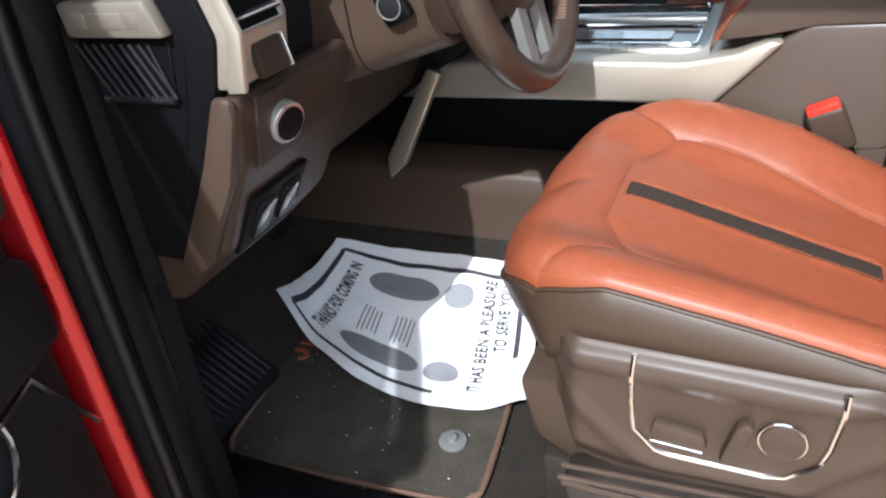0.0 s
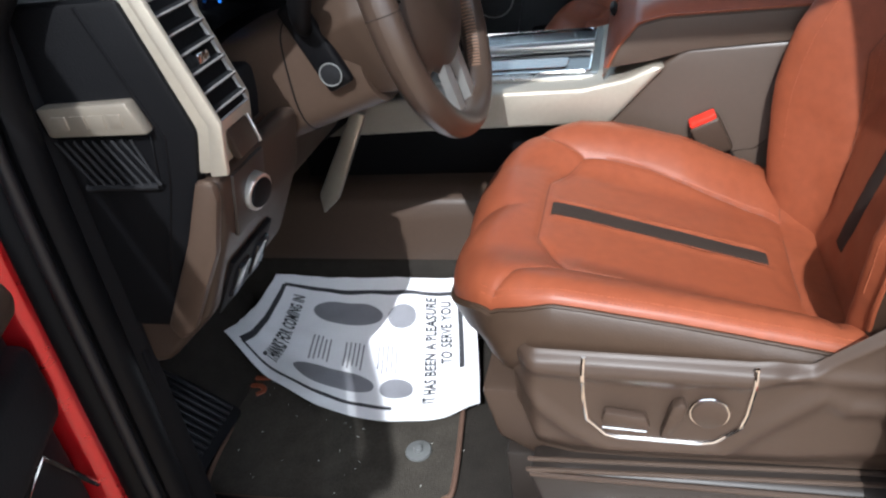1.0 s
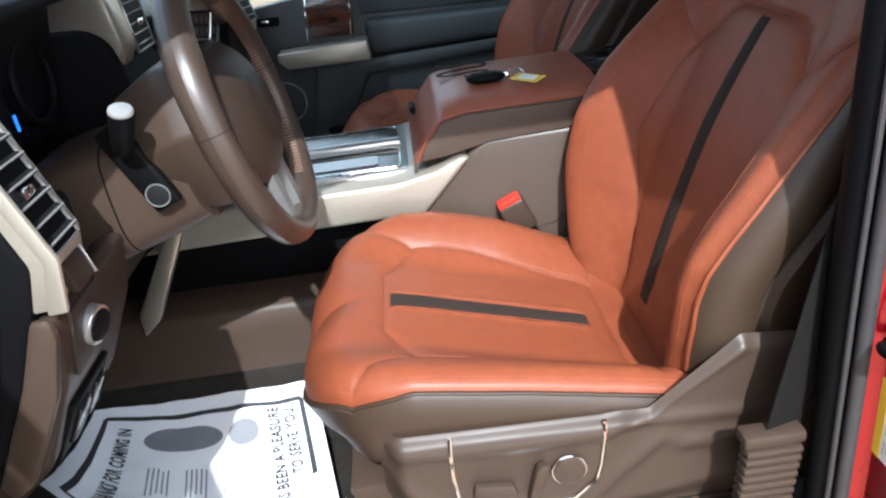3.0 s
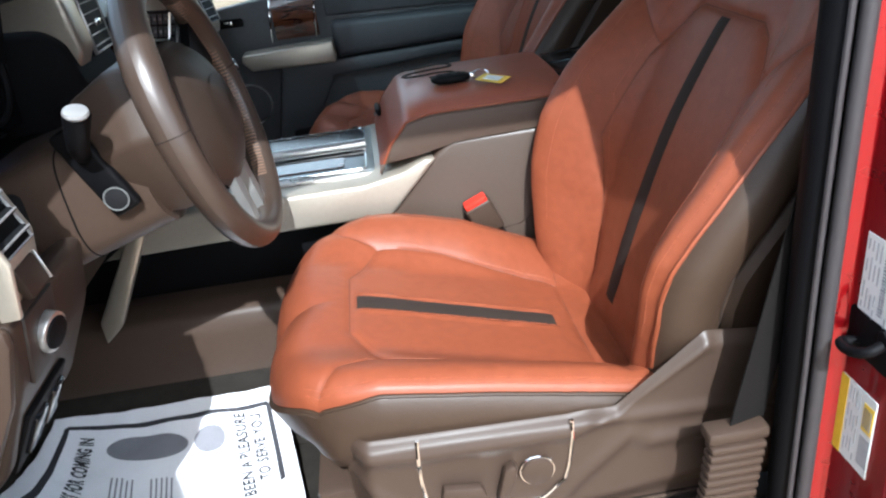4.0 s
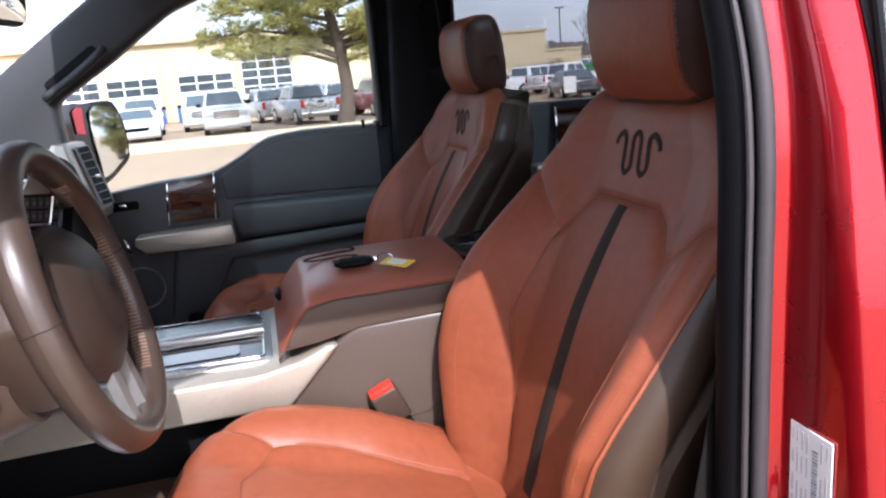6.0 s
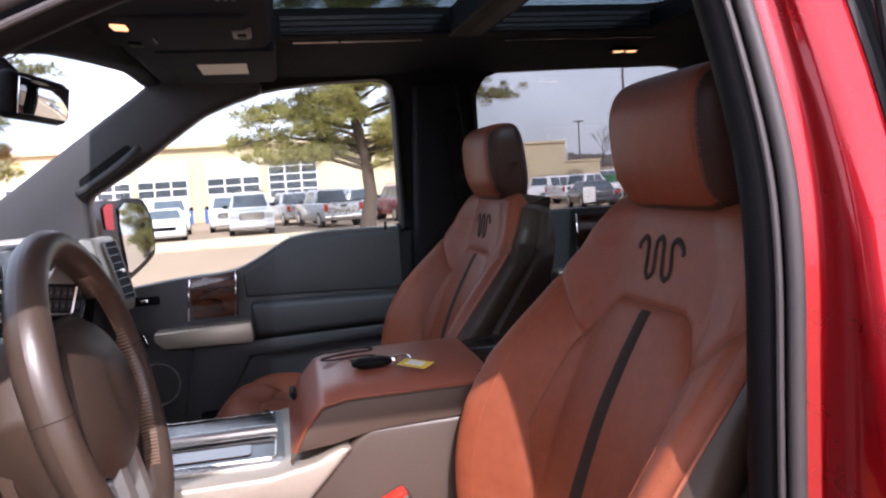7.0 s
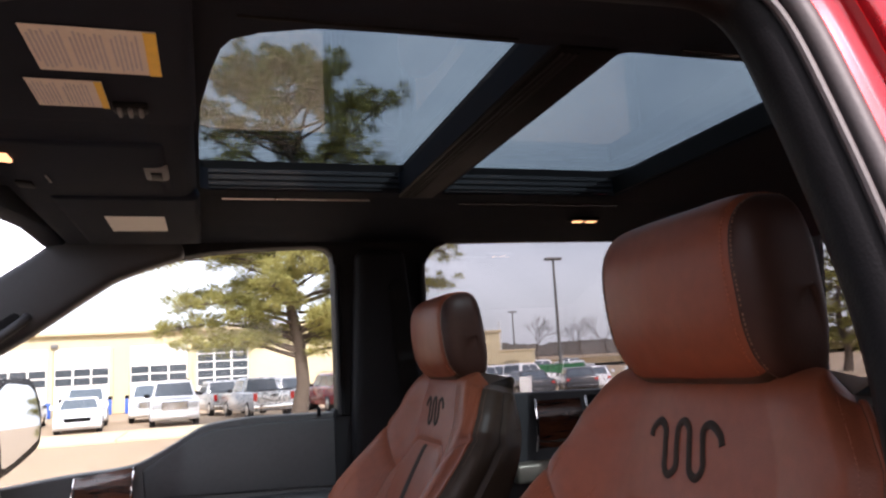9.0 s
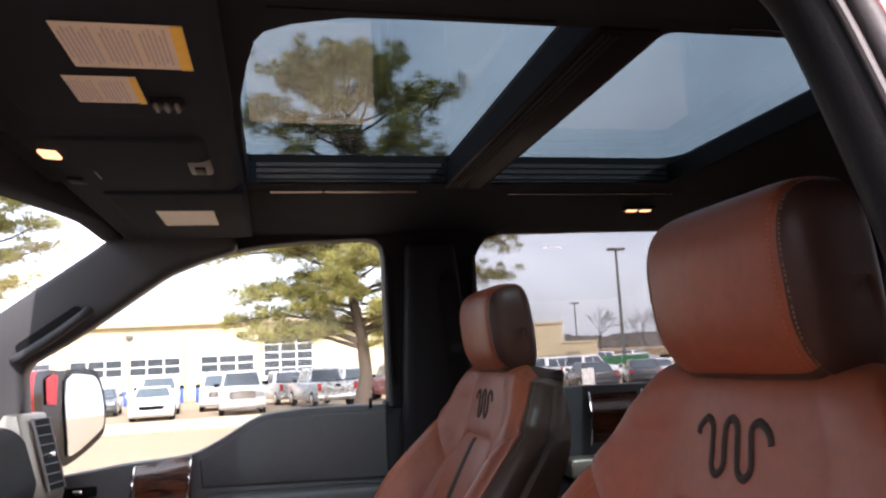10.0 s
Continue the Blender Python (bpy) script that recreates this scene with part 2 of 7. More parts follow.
def sweep(path, ring, closed=False, up=(0, 0, 1), scale=None):
    """Sweeps a closed 2D ring along a path; the ring's second axis leans to up."""
    P = [Vector(p) for p in path]
    n, k = len(P), len(ring)
    verts, faces = [], []
    up = Vector(up)
    for i, p in enumerate(P):
        a = P[i - 1] if (i or closed) else P[0]
        b = P[(i + 1) % n] if (i < n - 1 or closed) else P[-1]
        d = (b - a).normalized()
        side = d.cross(up)
        if side.length < 1e-4:
            side = d.cross(Vector((1, 0.01, 0)))
        side.normalize()
        top = side.cross(d)
        s = scale[i] if scale else 1.0
        verts += [p + (side * q[0] + top * q[1]) * s for q in ring]
    for i in range(n if closed else n - 1):
        j = (i + 1) % n
        for q in range(k):
            faces.append((i * k + q, i * k + (q + 1) % k, j * k + (q + 1) % k, j * k + q))
    if not closed:
        faces.append(tuple(range(k))[::-1])
        faces.append(tuple((n - 1) * k + q for q in range(k)))
    return verts, faces


def circle(r, n=10, ry=None):
    return [(r * math.cos(2 * math.pi * i / n), (ry or r) * math.sin(2 * math.pi * i / n)) for i in range(n)]


def tube(name, path, r, mat, parent, label="", n=10, closed=False, up=(0, 0, 1), ry=None, scale=None):
    v, f = sweep(path, circle(r, n, ry), closed, up, scale)
    return link(name, v, f, mat, parent, label)


def grid(f, nu, nv, flip=False):
    verts = [f(i / (nu - 1), j / (nv - 1)) for j in range(nv) for i in range(nu)]
    faces = []
    for j in range(nv - 1):
        for i in range(nu - 1):
            q = (j * nu + i, j * nu + i + 1, (j + 1) * nu + i + 1, (j + 1) * nu + i)
            faces.append(q[::-1] if flip else q)
    return verts, faces


def step(a, b, x):
    t = min(1, max(0, (x - a) / (b - a)))
    return t * t * (3 - 2 * t)


def curve_at(pts, t):
    """A smooth point at t in 0..1 of a table of tuples at even steps."""
    n = len(pts) - 1
    i = max(0, min(n - 1, int(t * n)))
    f = t * n - i
    g = lambda k: pts[min(n, max(0, k))]
    return [0.5 * (2 * b + (c - a) * f + (2 * a - 5 * b + 4 * c - d) * f * f + (3 * b - a - 3 * c + d) * f ** 3)
            for a, b, c, d in zip(g(i - 1), g(i), g(i + 1), g(i + 2))]


def lerp_table(table, x):
    if x <= table[0][0]:
        return table[0][1]
    for (a, va), (b, vb) in zip(table, table[1:]):
        if x <= b:
            return va + (vb - va) * (x - a) / (b - a)
    return table[-1][1]


def near_line(px, py, line):
    """Distance of a point to a polyline in 2D."""
    best = 9.0
    for (ax, ay), (bx, by) in zip(line, line[1:]):
        dx, dy = bx - ax, by - ay
        k = max(0.0, min(1.0, ((px - ax) * dx + (py - ay) * dy) / (dx * dx + dy * dy)))
        d = math.hypot(px - ax - k * dx, py - ay - k * dy)
        best = min(best, d)
    return best


def cyl(name, c, way, r, h, mat, parent, label="", n=20, r2=None, bevel=0.0015):
    """A bevelled disc or drum at c along a way."""
    way = Vector(way).normalized()
    turn = way.to_track_quat('Z', 'Y').to_matrix().to_4x4()
    bm = bmesh.new()
    bmesh.ops.create_cone(bm, cap_ends=True, segments=n, radius1=r, radius2=r if r2 is None else r2, depth=h)
    if bevel:
        rim = [e for e in bm.edges if abs(e.verts[0].co.z - e.verts[1].co.z) < 1e-6]
        bmesh.ops.bevel(bm, geom=rim, offset=bevel, segments=2, profile=0.5, affect='EDGES')
    bm.transform(Matrix.Translation(c) @ turn)
    return part(name, bm, mat, parent, label)


def ribbon(name, path, width_way, w, mat, parent, label="", thick=0.0012):
    """A flat band along a path, w wide along width_way, with a little thickness."""
    ring = [(-w / 2, -thick / 2), (w / 2, -thick / 2), (w / 2, thick / 2), (-w / 2, thick / 2)]
    P = [Vector(p) for p in path]
    ww = Vector(width_way).normalized()
    verts, faces = [], []
    for i, p in enumerate(P):
        d = (P[min(i + 1, len(P) - 1)] - P[max(i - 1, 0)]).normalized()
        nn = ww.cross(d).normalized()
        verts += [p + ww * a + nn * b for a, b in ring]
    n = len(P)
    for i in range(n - 1):
        for q in range(4):
            faces.append((i * 4 + q, i * 4 + (q + 1) % 4, i * 4 + 4 + (q + 1) % 4, i * 4 + 4 + q))
    faces += [(3, 2, 1, 0), tuple((n - 1) * 4 + q for q in range(4))]
    return link(name, verts, faces, mat, parent, label)


def plate(name, corners, depth, mat, parent, label="", r=0.0):
    """A thin sheet with the given corner loop, thickened against its normal."""
    C = [Vector(c) for c in corners]
    nn = (C[1] - C[0]).cross(C[2] - C[1]).normalized()
    bm = bmesh.new()
    a = [bm.verts.new(c) for c in C]
    b = [bm.verts.new(c - nn * depth) for c in C]
    n = len(C)
    bm.faces.new(a)
    bm.faces.new(b[::-1])
    for i in range(n):
        bm.faces.new((a[(i + 1) % n], a[i], b[i], b[(i + 1) % n]))
    if r:
        bmesh.ops.recalc_face_normals(bm, faces=bm.faces[:])
        bmesh.ops.bevel(bm, geom=bm.edges[:], offset=r, segments=2, profile=0.5, affect='EDGES', clamp_overlap=True)
    return part(name, bm, mat, parent, label)


# ------------------------------------------------------------ seats
SEAT_Y = -0.415
CUSHION_Z = [(0.035, 0.992), (-0.045, 1.006), (-0.13, 1.031), (-0.215, 1.056), (-0.30, 1.081), (-0.365, 1.097), (-0.41, 1.103), (-0.446, 1.105)]
NOSE_X, NOSE_L, NOSE_P, HALF_W = -0.30, 0.156, 2.4, 0.232
NEAR_EDGE = [(0, 0.050), (0.12, 0.052), (0.33, 0.036), (0.5, 0.020), (0.62, 0.012), (1, 0.0)]
FAR_EDGE = [(0, 0.010), (0.10, 0.026), (0.25, 0.046), (0.38, 0.044), (0.48, 0.028), (0.60, 0.012), (0.75, 0.004), (1, 0.0)]


def cushion_x(v):
    """From the rear of the cushion to the tip of its rounded nose."""
    return 0.035 - 0.754 * v if v < 0.444 else NOSE_X - NOSE_L * math.sin(math.pi / 2 * (v - 0.444) / 0.556)


def cushion_v(x):
    return (0.035 - x) / 0.754 if x > NOSE_X else 0.444 + 0.556 * math.asin(min(1, (NOSE_X - x) / NOSE_L)) / (math.pi / 2)


def cushion_half(v):
    """Half the width in plan, which closes in a rounded nose."""
    p = max(0.0, (NOSE_X - cushion_x(v)) / NOSE_L)
    return HALF_W * max(0.0, 1 - p ** NOSE_P) ** (1 / NOSE_P)


def cushion_point(u, v, lift=0.0):
    """Top of the cushion: u across from -1 (door side) to 1, v from the rear to the tip of the nose."""
    v = min(1.0, max(0.0, v))
    x = cushion_x(v)
    s = u * cushion_half(v)
    z = sum(lerp_table(CUSHION_TABLE, -x + d) for d in (-0.024, 0, 0.024)) / 3
    q, p = abs(s) / HALF_W, max(0.0, (NOSE_X - x) / NOSE_L)
    r = max(1e-4, (p ** NOSE_P + q ** NOSE_P) ** (1 / NOSE_P) if p > 0 else q)
    inside = (1 - r) / r * math.hypot(s, NOSE_L * p) if r > 0.01 else HALF_W
    front = p / max(1e-4, p + q)
    across, fall = 0.030 + 0.080 * front, 0.014 + 0.116 * front ** 1.5
    k = min(1.0, max(0.0, 1 - inside / across))
    h = (lerp_table(NEAR_EDGE if u < 0 else FAR_EDGE, v) + 0.012) * step(0.44, 0.90, q) - fall * (1 - math.sqrt(max(0.0, 1 - k * k)))
    for line in CUSHION_SEAMS:
        g = near_line(x, abs(s), line)
        h -= 0.0026 * math.exp(-(g / 0.0034) ** 2) + 0.0026 * math.exp(-(g / 0.013) ** 2)
    h -= 0.0020 * (1 - step(0.014, 0.020, abs(s))) * step(-0.332, -0.324, x) * (1 - step(-0.054, -0.046, x))
    for n in (-1, 1):
        h += 0.0018 * math.exp(-((s - n * 0.0215) / 0.0045) ** 2) * step(-0.328, -0.320, x) * (1 - step(-0.056, -0.048, x))
    h += 0.006 * math.cos(min(1, q) * math.pi / 2) * step(0.0, 0.15, v) + lift
    h += 0.0009 * noise.noise(Vector((x * 20, s * 16, 3.0))) + 0.0014 * (1 - step(0.05, 0.28, v)) * noise.noise(Vector((x * 60, s * 22, 7.0)))
    return (x, SEAT_Y + s, z + h)


CUSHION_TABLE = [(-x, z) for x, z in CUSHION_Z]
CUSHION_SEAMS = [
    [(-0.336, 0.0), (-0.336, 0.075), (-0.292, 0.150), (-0.20, 0.150), (-0.02, 0.118)],
    [(-0.292, 0.150), (-0.345, 0.178), (-0.385, 0.232)],
    [(-0.024, 0.0), (-0.020, 0.118), (-0.010, 0.20)],
]
BACK = [(0.030, 1.010), (0.048, 1.075), (0.070, 1.145), (0.094, 1.215), (0.122, 1.285), (0.155, 1.350), (0.186, 1.405), (0.206, 1.450), (0.216, 1.495), (0.228, 1.528), (0.256, 1.545)]
BACK_HALF = [(-0.1, 0.178), (0, 0.192), (0.08, 0.210), (0.16, 0.226), (0.25, 0.233), (0.35, 0.236), (0.60, 0.232), (0.75, 0.212), (0.86, 0.180), (0.94, 0.160), (1, 0.140)]
BACK_EDGE_FAR = [(-0.1, 0.034), (0, 0.048), (0.10, 0.070), (0.2, 0.090), (0.3, 0.096), (0.4, 0.089), (0.5, 0.070), (0.6, 0.048), (0.75, 0.020), (0.9, 0.0), (1, -0.01)]
BACK_EDGE_NEAR = [(-0.1, 0.012), (0, 0.023), (0.05, 0.031), (0.10, 0.042), (0.15, 0.053), (0.20, 0.063), (0.25, 0.065), (0.30, 0.056), (0.35, 0.045), (0.40, 0.035), (0.50, 0.021), (0.60, 0.013), (0.70, 0.010), (0.9, -0.002), (1, -0.01)]
BACK_SEAMS = [
    [(1.412, 0.0), (1.412, 0.078), (1.400, 0.100), (1.352, 0.137), (1.22, 0.148), (1.10, 0.112), (1.03, 0.090)],
    [(1.352, 0.137), (1.425, 0.222), (1.45, 0.24)],
]


def back_point(u, v, lift=0.0):
    """Front of the backrest: u across, v from the foot to the top."""
    low = min(0.0, v)
    v = max(0.0, v)
    x, z = curve_at(BACK, v)
    x, z = x + 0.18 * low, z + 0.65 * low
    x2, z2 = curve_at(BACK, min(1, v + 0.01))
    x1, z1 = curve_at(BACK, max(0, v - 0.01))
    d = math.hypot(x2 - x1, z2 - z1)
    v += low
    nx, nz = -(z2 - z1) / d, (x2 - x1) / d
    a = abs(u)
    half = lerp_table(BACK_HALF, v)
    edge = lerp_table(BACK_EDGE_NEAR if u < 0 else BACK_EDGE_FAR, v)
    edge -= (0.019 * math.exp(-((v - 0.52) / 0.16) ** 2) if u > 0 else 0.0)
    if u < 0:
        inner = 0.54 + 0.06 * (1 - step(0.1, 0.3, v))
        swell = math.sin(min(1.0, max(0.0, (a - inner) / (0.95 - inner))) * math.pi / 2)
        proud = 0.010 - 0.004 * step(0.55, 0.8, v)
        h = (edge + proud) * swell - (proud + 0.002 + 0.016 * step(.6, 1, v)) * step(0.88, 1.0, a) ** 1.3
    else:
        crest = 0.93 - 0.10 * step(0.55, 0.85, v)
        h = (edge + 0.014) * step(0.46, crest, a) - (0.016 + 0.018 * step(.6, 1, v)) * step(crest - 0.02, 1.0, a) ** 1.6
    s = u * half
    for line in BACK_SEAMS:
        g = near_line(z, abs(s), line)
        h -= 0.0030 * math.exp(-(g / 0.0036) ** 2) + 0.0032 * math.exp(-(g / 0.012) ** 2)
    h += 0.006 * math.cos(a * math.pi / 2) + lift
    h += 0.0009 * noise.noise(Vector((z * 18, s * 16, 5.0))) + 0.0012 * (1 - step(0.05, 0.30, v)) * noise.noise(Vector((z * 50, s * 20, 9.0)))
    return (x + nx * h, SEAT_Y + s, z + nz * h)


def back_foot(u):
    """Where the rounded lower end of the backrest lies, across."""
    return -0.09 + 0.150 * abs(u) ** 5 if u < 0 else -0.10


def seam_cords(f, seams, place, half, mat, parent):
    """Thin cords lying in the grooves between the leather panels, on both sides."""
    for line in seams:
        for sgn in (-1, 1):
            pts = []
            for (q0, s0), (q1, s1) in zip(line, line[1:]):
                n = max(2, int(math.hypot(q1 - q0, s1 - s0) / 0.008))
                for k in range(n + (line[-1] == (q1, s1))):
                    v = place(q0 + (q1 - q0) * k / n)
                    u = sgn * (s0 + (s1 - s0) * k / n) / max(1e-3, half(v))
                    if abs(u) <= 0.985:
                        pts.append(f(u, v, 0.0001))
            if len(pts) > 2:
                tube("seam_cord", pts, 0.0008, mat, parent, n=5)


def back_v(z):
    """Where on the backrest's profile a height lies."""
    a, b = 0.0, 1.0
    for _ in range(26):
        m = (a + b) / 2
        a, b = (a, m) if curve_at(BACK, m)[1] > z else (m, b)
    return (a + b) / 2


def on_surface(f, line, lift):
    return [f(u, v, lift) for u, v in line]


def stitches(name, f, line, mat, parent, label, lift=0.0006, gap=0.0042, r=0.0006):
    """A row of short raised stitches along a line (u, v) on a surface, as one part."""
    P = [Vector(p) for p in on_surface(f, line, lift)]
    verts, faces = [], []
    rest = 0.0
    for a, b in zip(P, P[1:]):
        length = (b - a).length
        if length < 1e-6:
            continue
        d = (b - a) / length
        k = rest
        while k < length:
            p, q = a + d * k, a + d * min(length, k + gap * 0.62)
            v, fc = sweep([p, q], circle(r, 5))
            o = len(verts)
            verts += v
            faces += [tuple(i + o for i in t) for t in fc]
            k += gap
        rest = k - length
    return link(name, verts, faces, mat, parent, label)


def line_uv(pts, n=24):
    out = []
    for (a, b), (c, d) in zip(pts, pts[1:]):
        out += [(a + (c - a) * i / n, b + (d - b) * i / n) for i in range(n)]
    return out + [pts[-1]]


def running_mark(name, f, cu, cv, su, sv, mat, parent, label):
    """A dark embroidered serpentine mark laid on a surface."""
    loop = []
    shape = [(-1.0, 0.25), (-0.95, 0.62), (-0.72, 0.92), (-0.50, 0.70), (-0.48, 0.1), (-0.50, -0.6), (-0.36, -0.95), (-0.16, -0.72), (-0.10, 0.0), (-0.08, 0.7), (0.08, 0.96), (0.24, 0.7),
             (0.26, 0.0), (0.24, -0.7), (0.40, -1.0), (0.56, -0.72), (0.60, 0.0), (0.64, 0.62), (0.84, 0.90), (1.04, 0.60), (1.06, 0.30)]
    for p in smooth_path([(a, b, 0) for a, b in shape], 6):
        loop.append((cu + p.x * su, cv + p.y * sv))
    path = [Vector(f(u, v, 0.0006)) for u, v in loop]
    v, fc = sweep(path, [(-0.0042, 0), (-0.002, 0.0016), (0.002, 0.0016), (0.0042, 0), (0, -0.002)], up=(-0.93, 0, 0.3))
    return link(name, v, fc, mat, parent, label)


def headrest(seat):
    """Wide rounded pad: leather front and top, darker sides and rear, two posts."""
    cx, cz, half, deep, tall = 0.252, 1.612, 0.130, 0.058, 0.087

    def skin(u, a):
        """u across, a round the section from the foot of the front over the top to the rear."""
        n = 2.9
        c, s = math.cos(a), math.sin(a)
        power = lambda q: math.copysign(abs(q) ** (2 / n), q)
        close = max(0.0, 1 - abs(u) ** 9) ** 0.30
        depth = deep if c > 0 else 0.042 * (1 - 0.55 * abs(u) ** 3)
        x = -depth * power(c) * close - 0.012 * close * max(0.0, c) * math.cos(u * 1.45)
        z = tall * power(s) * close
        for m in (-0.80, 0.80):
            g = 0.0026 * math.exp(-((u - m) / 0.022) ** 2)
            x, z = x + g * c, z - g * s
        w = 0.0007 * noise.noise(Vector((u * 3, a * 2, 2.0)))
        return (cx + x - 0.10 * z + w, SEAT_Y + u * half * (1 - 0.035 * max(0.0, -s)), cz + z + w)

    def patch(u0, u1, a0, a1, nu, na):
        return grid(lambda i, j: skin(u0 + (u1 - u0) * i, a0 + (a1 - a0) * j), nu, na, True)
    v, f = patch(-0.80, 0.80, 2.25, 2 * math.pi - 0.95, 41, 41)
    pad = link("headrest", v, f, BROWN_LEATHER, seat, "padded brown leather headrest")
    v, f = patch(-0.80, 0.80, -0.95, 2.25, 61, 61)
    link("headrest_leather", v, f, LEATHER, pad, "saddle brown leather facing")
    for sgn in (-1, 1):
        v, f = grid(lambda i, j: skin(sgn * (0.80 + 0.20 * math.sin(i * math.pi / 2)), j * 2 * math.pi), 21, 73, sgn > 0)
        link("side_panel", v, f, SIDE_LEATHER, pad, "very dark brown side of the headrest")
        for m in (0.765, 0.835):
            stitches("stitching", lambda u, t, l: skin(u, t), [(sgn * m, -0.9 + 3.1 * k / 60) for k in range(61)], THREAD if m < 0.8 else TAN_THREAD, pad, "orange stitching", r=0.0009)
        tube("post", [(cx + 0.010, SEAT_Y + sgn * 0.055, 1.48), (cx + 0.004, SEAT_Y + sgn * 0.055, 1.56)], 0.006, CHROME, seat, "chrome headrest post")


SHIELD_RIDGES = [
    ([(-0.360, 1.041), (-0.275, 1.033), (-0.18, 1.031), (-0.094, 1.031), (-0.066, 1.043), (0.0, 1.039), (0.16, 1.034)], 0.0045, 0.009),
    ([(-0.066, 1.043), (0.055, 1.121)], 0.0040, 0.008),
    ([(-0.350, 1.010), (-0.337, 1.0), (-0.286, 0.949), (-0.246, 0.923), (-0.123, 0.930), (-0.089, 0.967), (-0.031, 1.018), (-0.009, 1.002), (0.16, 1.006)], 0.0048, 0.011),
]


def shield_z(x, j):
    low = lerp_table([(-0.352, 0.94), (-0.33, 0.905), (-0.28, 0.893), (0.15, 0.905)], x)
    high = lerp_table([(-0.352, 1.058), (-0.10, 1.050), (-0.045, 1.054), (0.055, 1.132), (0.15, 1.122)], x)
    return low + (high - low) * j


def shield_at(x, z):
    """How far the moulded shield stands out at a place on it."""
    h = 0.0235
    for line, tall, wide in SHIELD_RIDGES:
        h += tall * math.exp(-(near_line(x, z, line) / wide) ** 2)
    return h - 0.034 * (1 - step(-0.354, -0.318, x)) ** 1.5


def shield_out(x, j):
    return shield_at(x, shield_z(x, j)) - 0.016 * (1 - step(0.0, 0.22, j)) - 0.010 * step(0.93, 1.0, j)


def build_seat():
    seat = thing("front_seat", (-0.15, SEAT_Y, 0.73), "saddle-orange leather driver's seat with dark brown sides and stripe", "car seat", "front seats")
    v, f = grid(lambda i, j: cushion_point(0.5 * (2 * i - 1) + 0.5 * math.sin((2 * i - 1) * math.pi / 2), j), 141, 171)
    cushion = link("cushion", v, f, LEATHER, seat, "orange leather cushion with stitched panels")
    seam_cords(cushion_point, CUSHION_SEAMS, cushion_v, cushion_half, SEAM, cushion)
    # skirt of the cushion, from the piped seam down
    P = [Vector(cushion_point(-1, j / 90)) for j in range(90)] + [Vector(cushion_point(1, 1 - j / 90)) for j in range(91)]
    rows = []
    for i, p in enumerate(P):
        d = P[min(i + 1, len(P) - 1)] - P[max(i - 1, 0)]
        out = Vector((-d.y, d.x, 0)).normalized()
        if out.dot(Vector((p.x + 0.15, p.y - SEAT_Y, 0))) < 0:
            out = -out
        low = lerp_table([(-0.45, 0.935), (-0.41, 0.955), (-0.36, 1.00), (-0.31, 1.022), (0.05, 1.02)], p.x)
        under = 0.125 * (1 - step(-0.44, -0.35, p.x))
        drop = max(0.012, p.z - low)
        rows.append([p + Vector((0, 0, -0.001)), p + out * 0.005 + Vector((0, 0, -0.006)), p + out * (0.011 - 0.15 * under) + Vector((0, 0, -drop * 0.36)), p + out * (0.012 - 0.4 * under) + Vector((0, 0, -drop * 0.66)), p + out * (0.006 - 0.8 * under) + Vector((0, 0, -drop * 0.92)), p - out * (0.016 + 1.2 * under) + Vector((0, 0, -drop - 0.012)), p - out * (0.07 + under) + Vector((0, 0, -drop - 0.03))])
    verts = [q for r in rows for q in r]
    k = 7
    faces = [(i * k + j, i * k + j + 1, (i + 1) * k + j + 1, (i + 1) * k + j) for i in range(len(rows) - 1) for j in range(k - 1)]
    link("cushion_skirt", verts, faces, BROWN_LEATHER, seat, "dark brown leather skirt under the cushion")
    for sgn in (-1, 1):
        rim = [(sgn, 0.03 + 0.66 * j / 60) for j in range(61)]
        tube("piping", [Vector(p) + Vector((0, sgn * 0.003, -0.001)) for p in on_surface(cushion_point, rim, 0)], 0.0022, BROWN_LEATHER if sgn < 0 else LEATHER, cushion, n=6)
        stitches("inner_stitching", cushion_point, [(sgn * 0.952, 0.05 + 0.60 * j / 80) for j in range(81)], THREAD, cushion, "orange stitching")
        stitches("stitching", cushion_point, [(sgn * 0.978, 0.05 + 0.60 * j / 80) for j in range(81)], THREAD, cushion, "orange stitching")
        stitches("seam_stitching", cushion_point, line_uv([(sgn * 0.672, 0.47), (sgn * 0.672, 0.36), (sgn * 0.545, 0.08)], 30), THREAD, cushion, "orange stitching", lift=0.0008)
        stitches("edge_stitching", cushion_point, line_uv([(sgn * 0.985, 0.60), (sgn * 0.80, 0.56), (sgn * 0.672, 0.475)], 16), THREAD, cushion, "orange stitching", lift=0.0008)

    # centre stripe of the cushion and of the backrest
    def strip(f, a, b, wa, wb, lift):
        def g(i, j):
            v = a + (b - a) * j
            w = (wa + (wb - wa) * j)
            return f((2 * i - 1) * w, v, lift - 0.0012 * (2 * i - 1) ** 2)
        return grid(g, 7, 50)
    v, f = strip(cushion_point, 0.115, 0.503, 0.066, 0.074, 0.0022)
    link("stripe", v, f, STRIPE, cushion, "dark brown centre stripe")
    for sgn in (-1, 1):
        stitches("stripe_stitching", cushion_point, line_uv([(sgn * 0.086, 0.12), (sgn * 0.092, 0.49)], 30), THREAD, cushion, "orange stitching", lift=0.0012)

    v, f = grid(lambda i, j: back_point(2 * i - 1, back_foot(2 * i - 1) * (1 - j) + j), 151, 211, True)
    back = link("backrest", v, f, LEATHER, seat, "orange leather backrest with stitched panels")
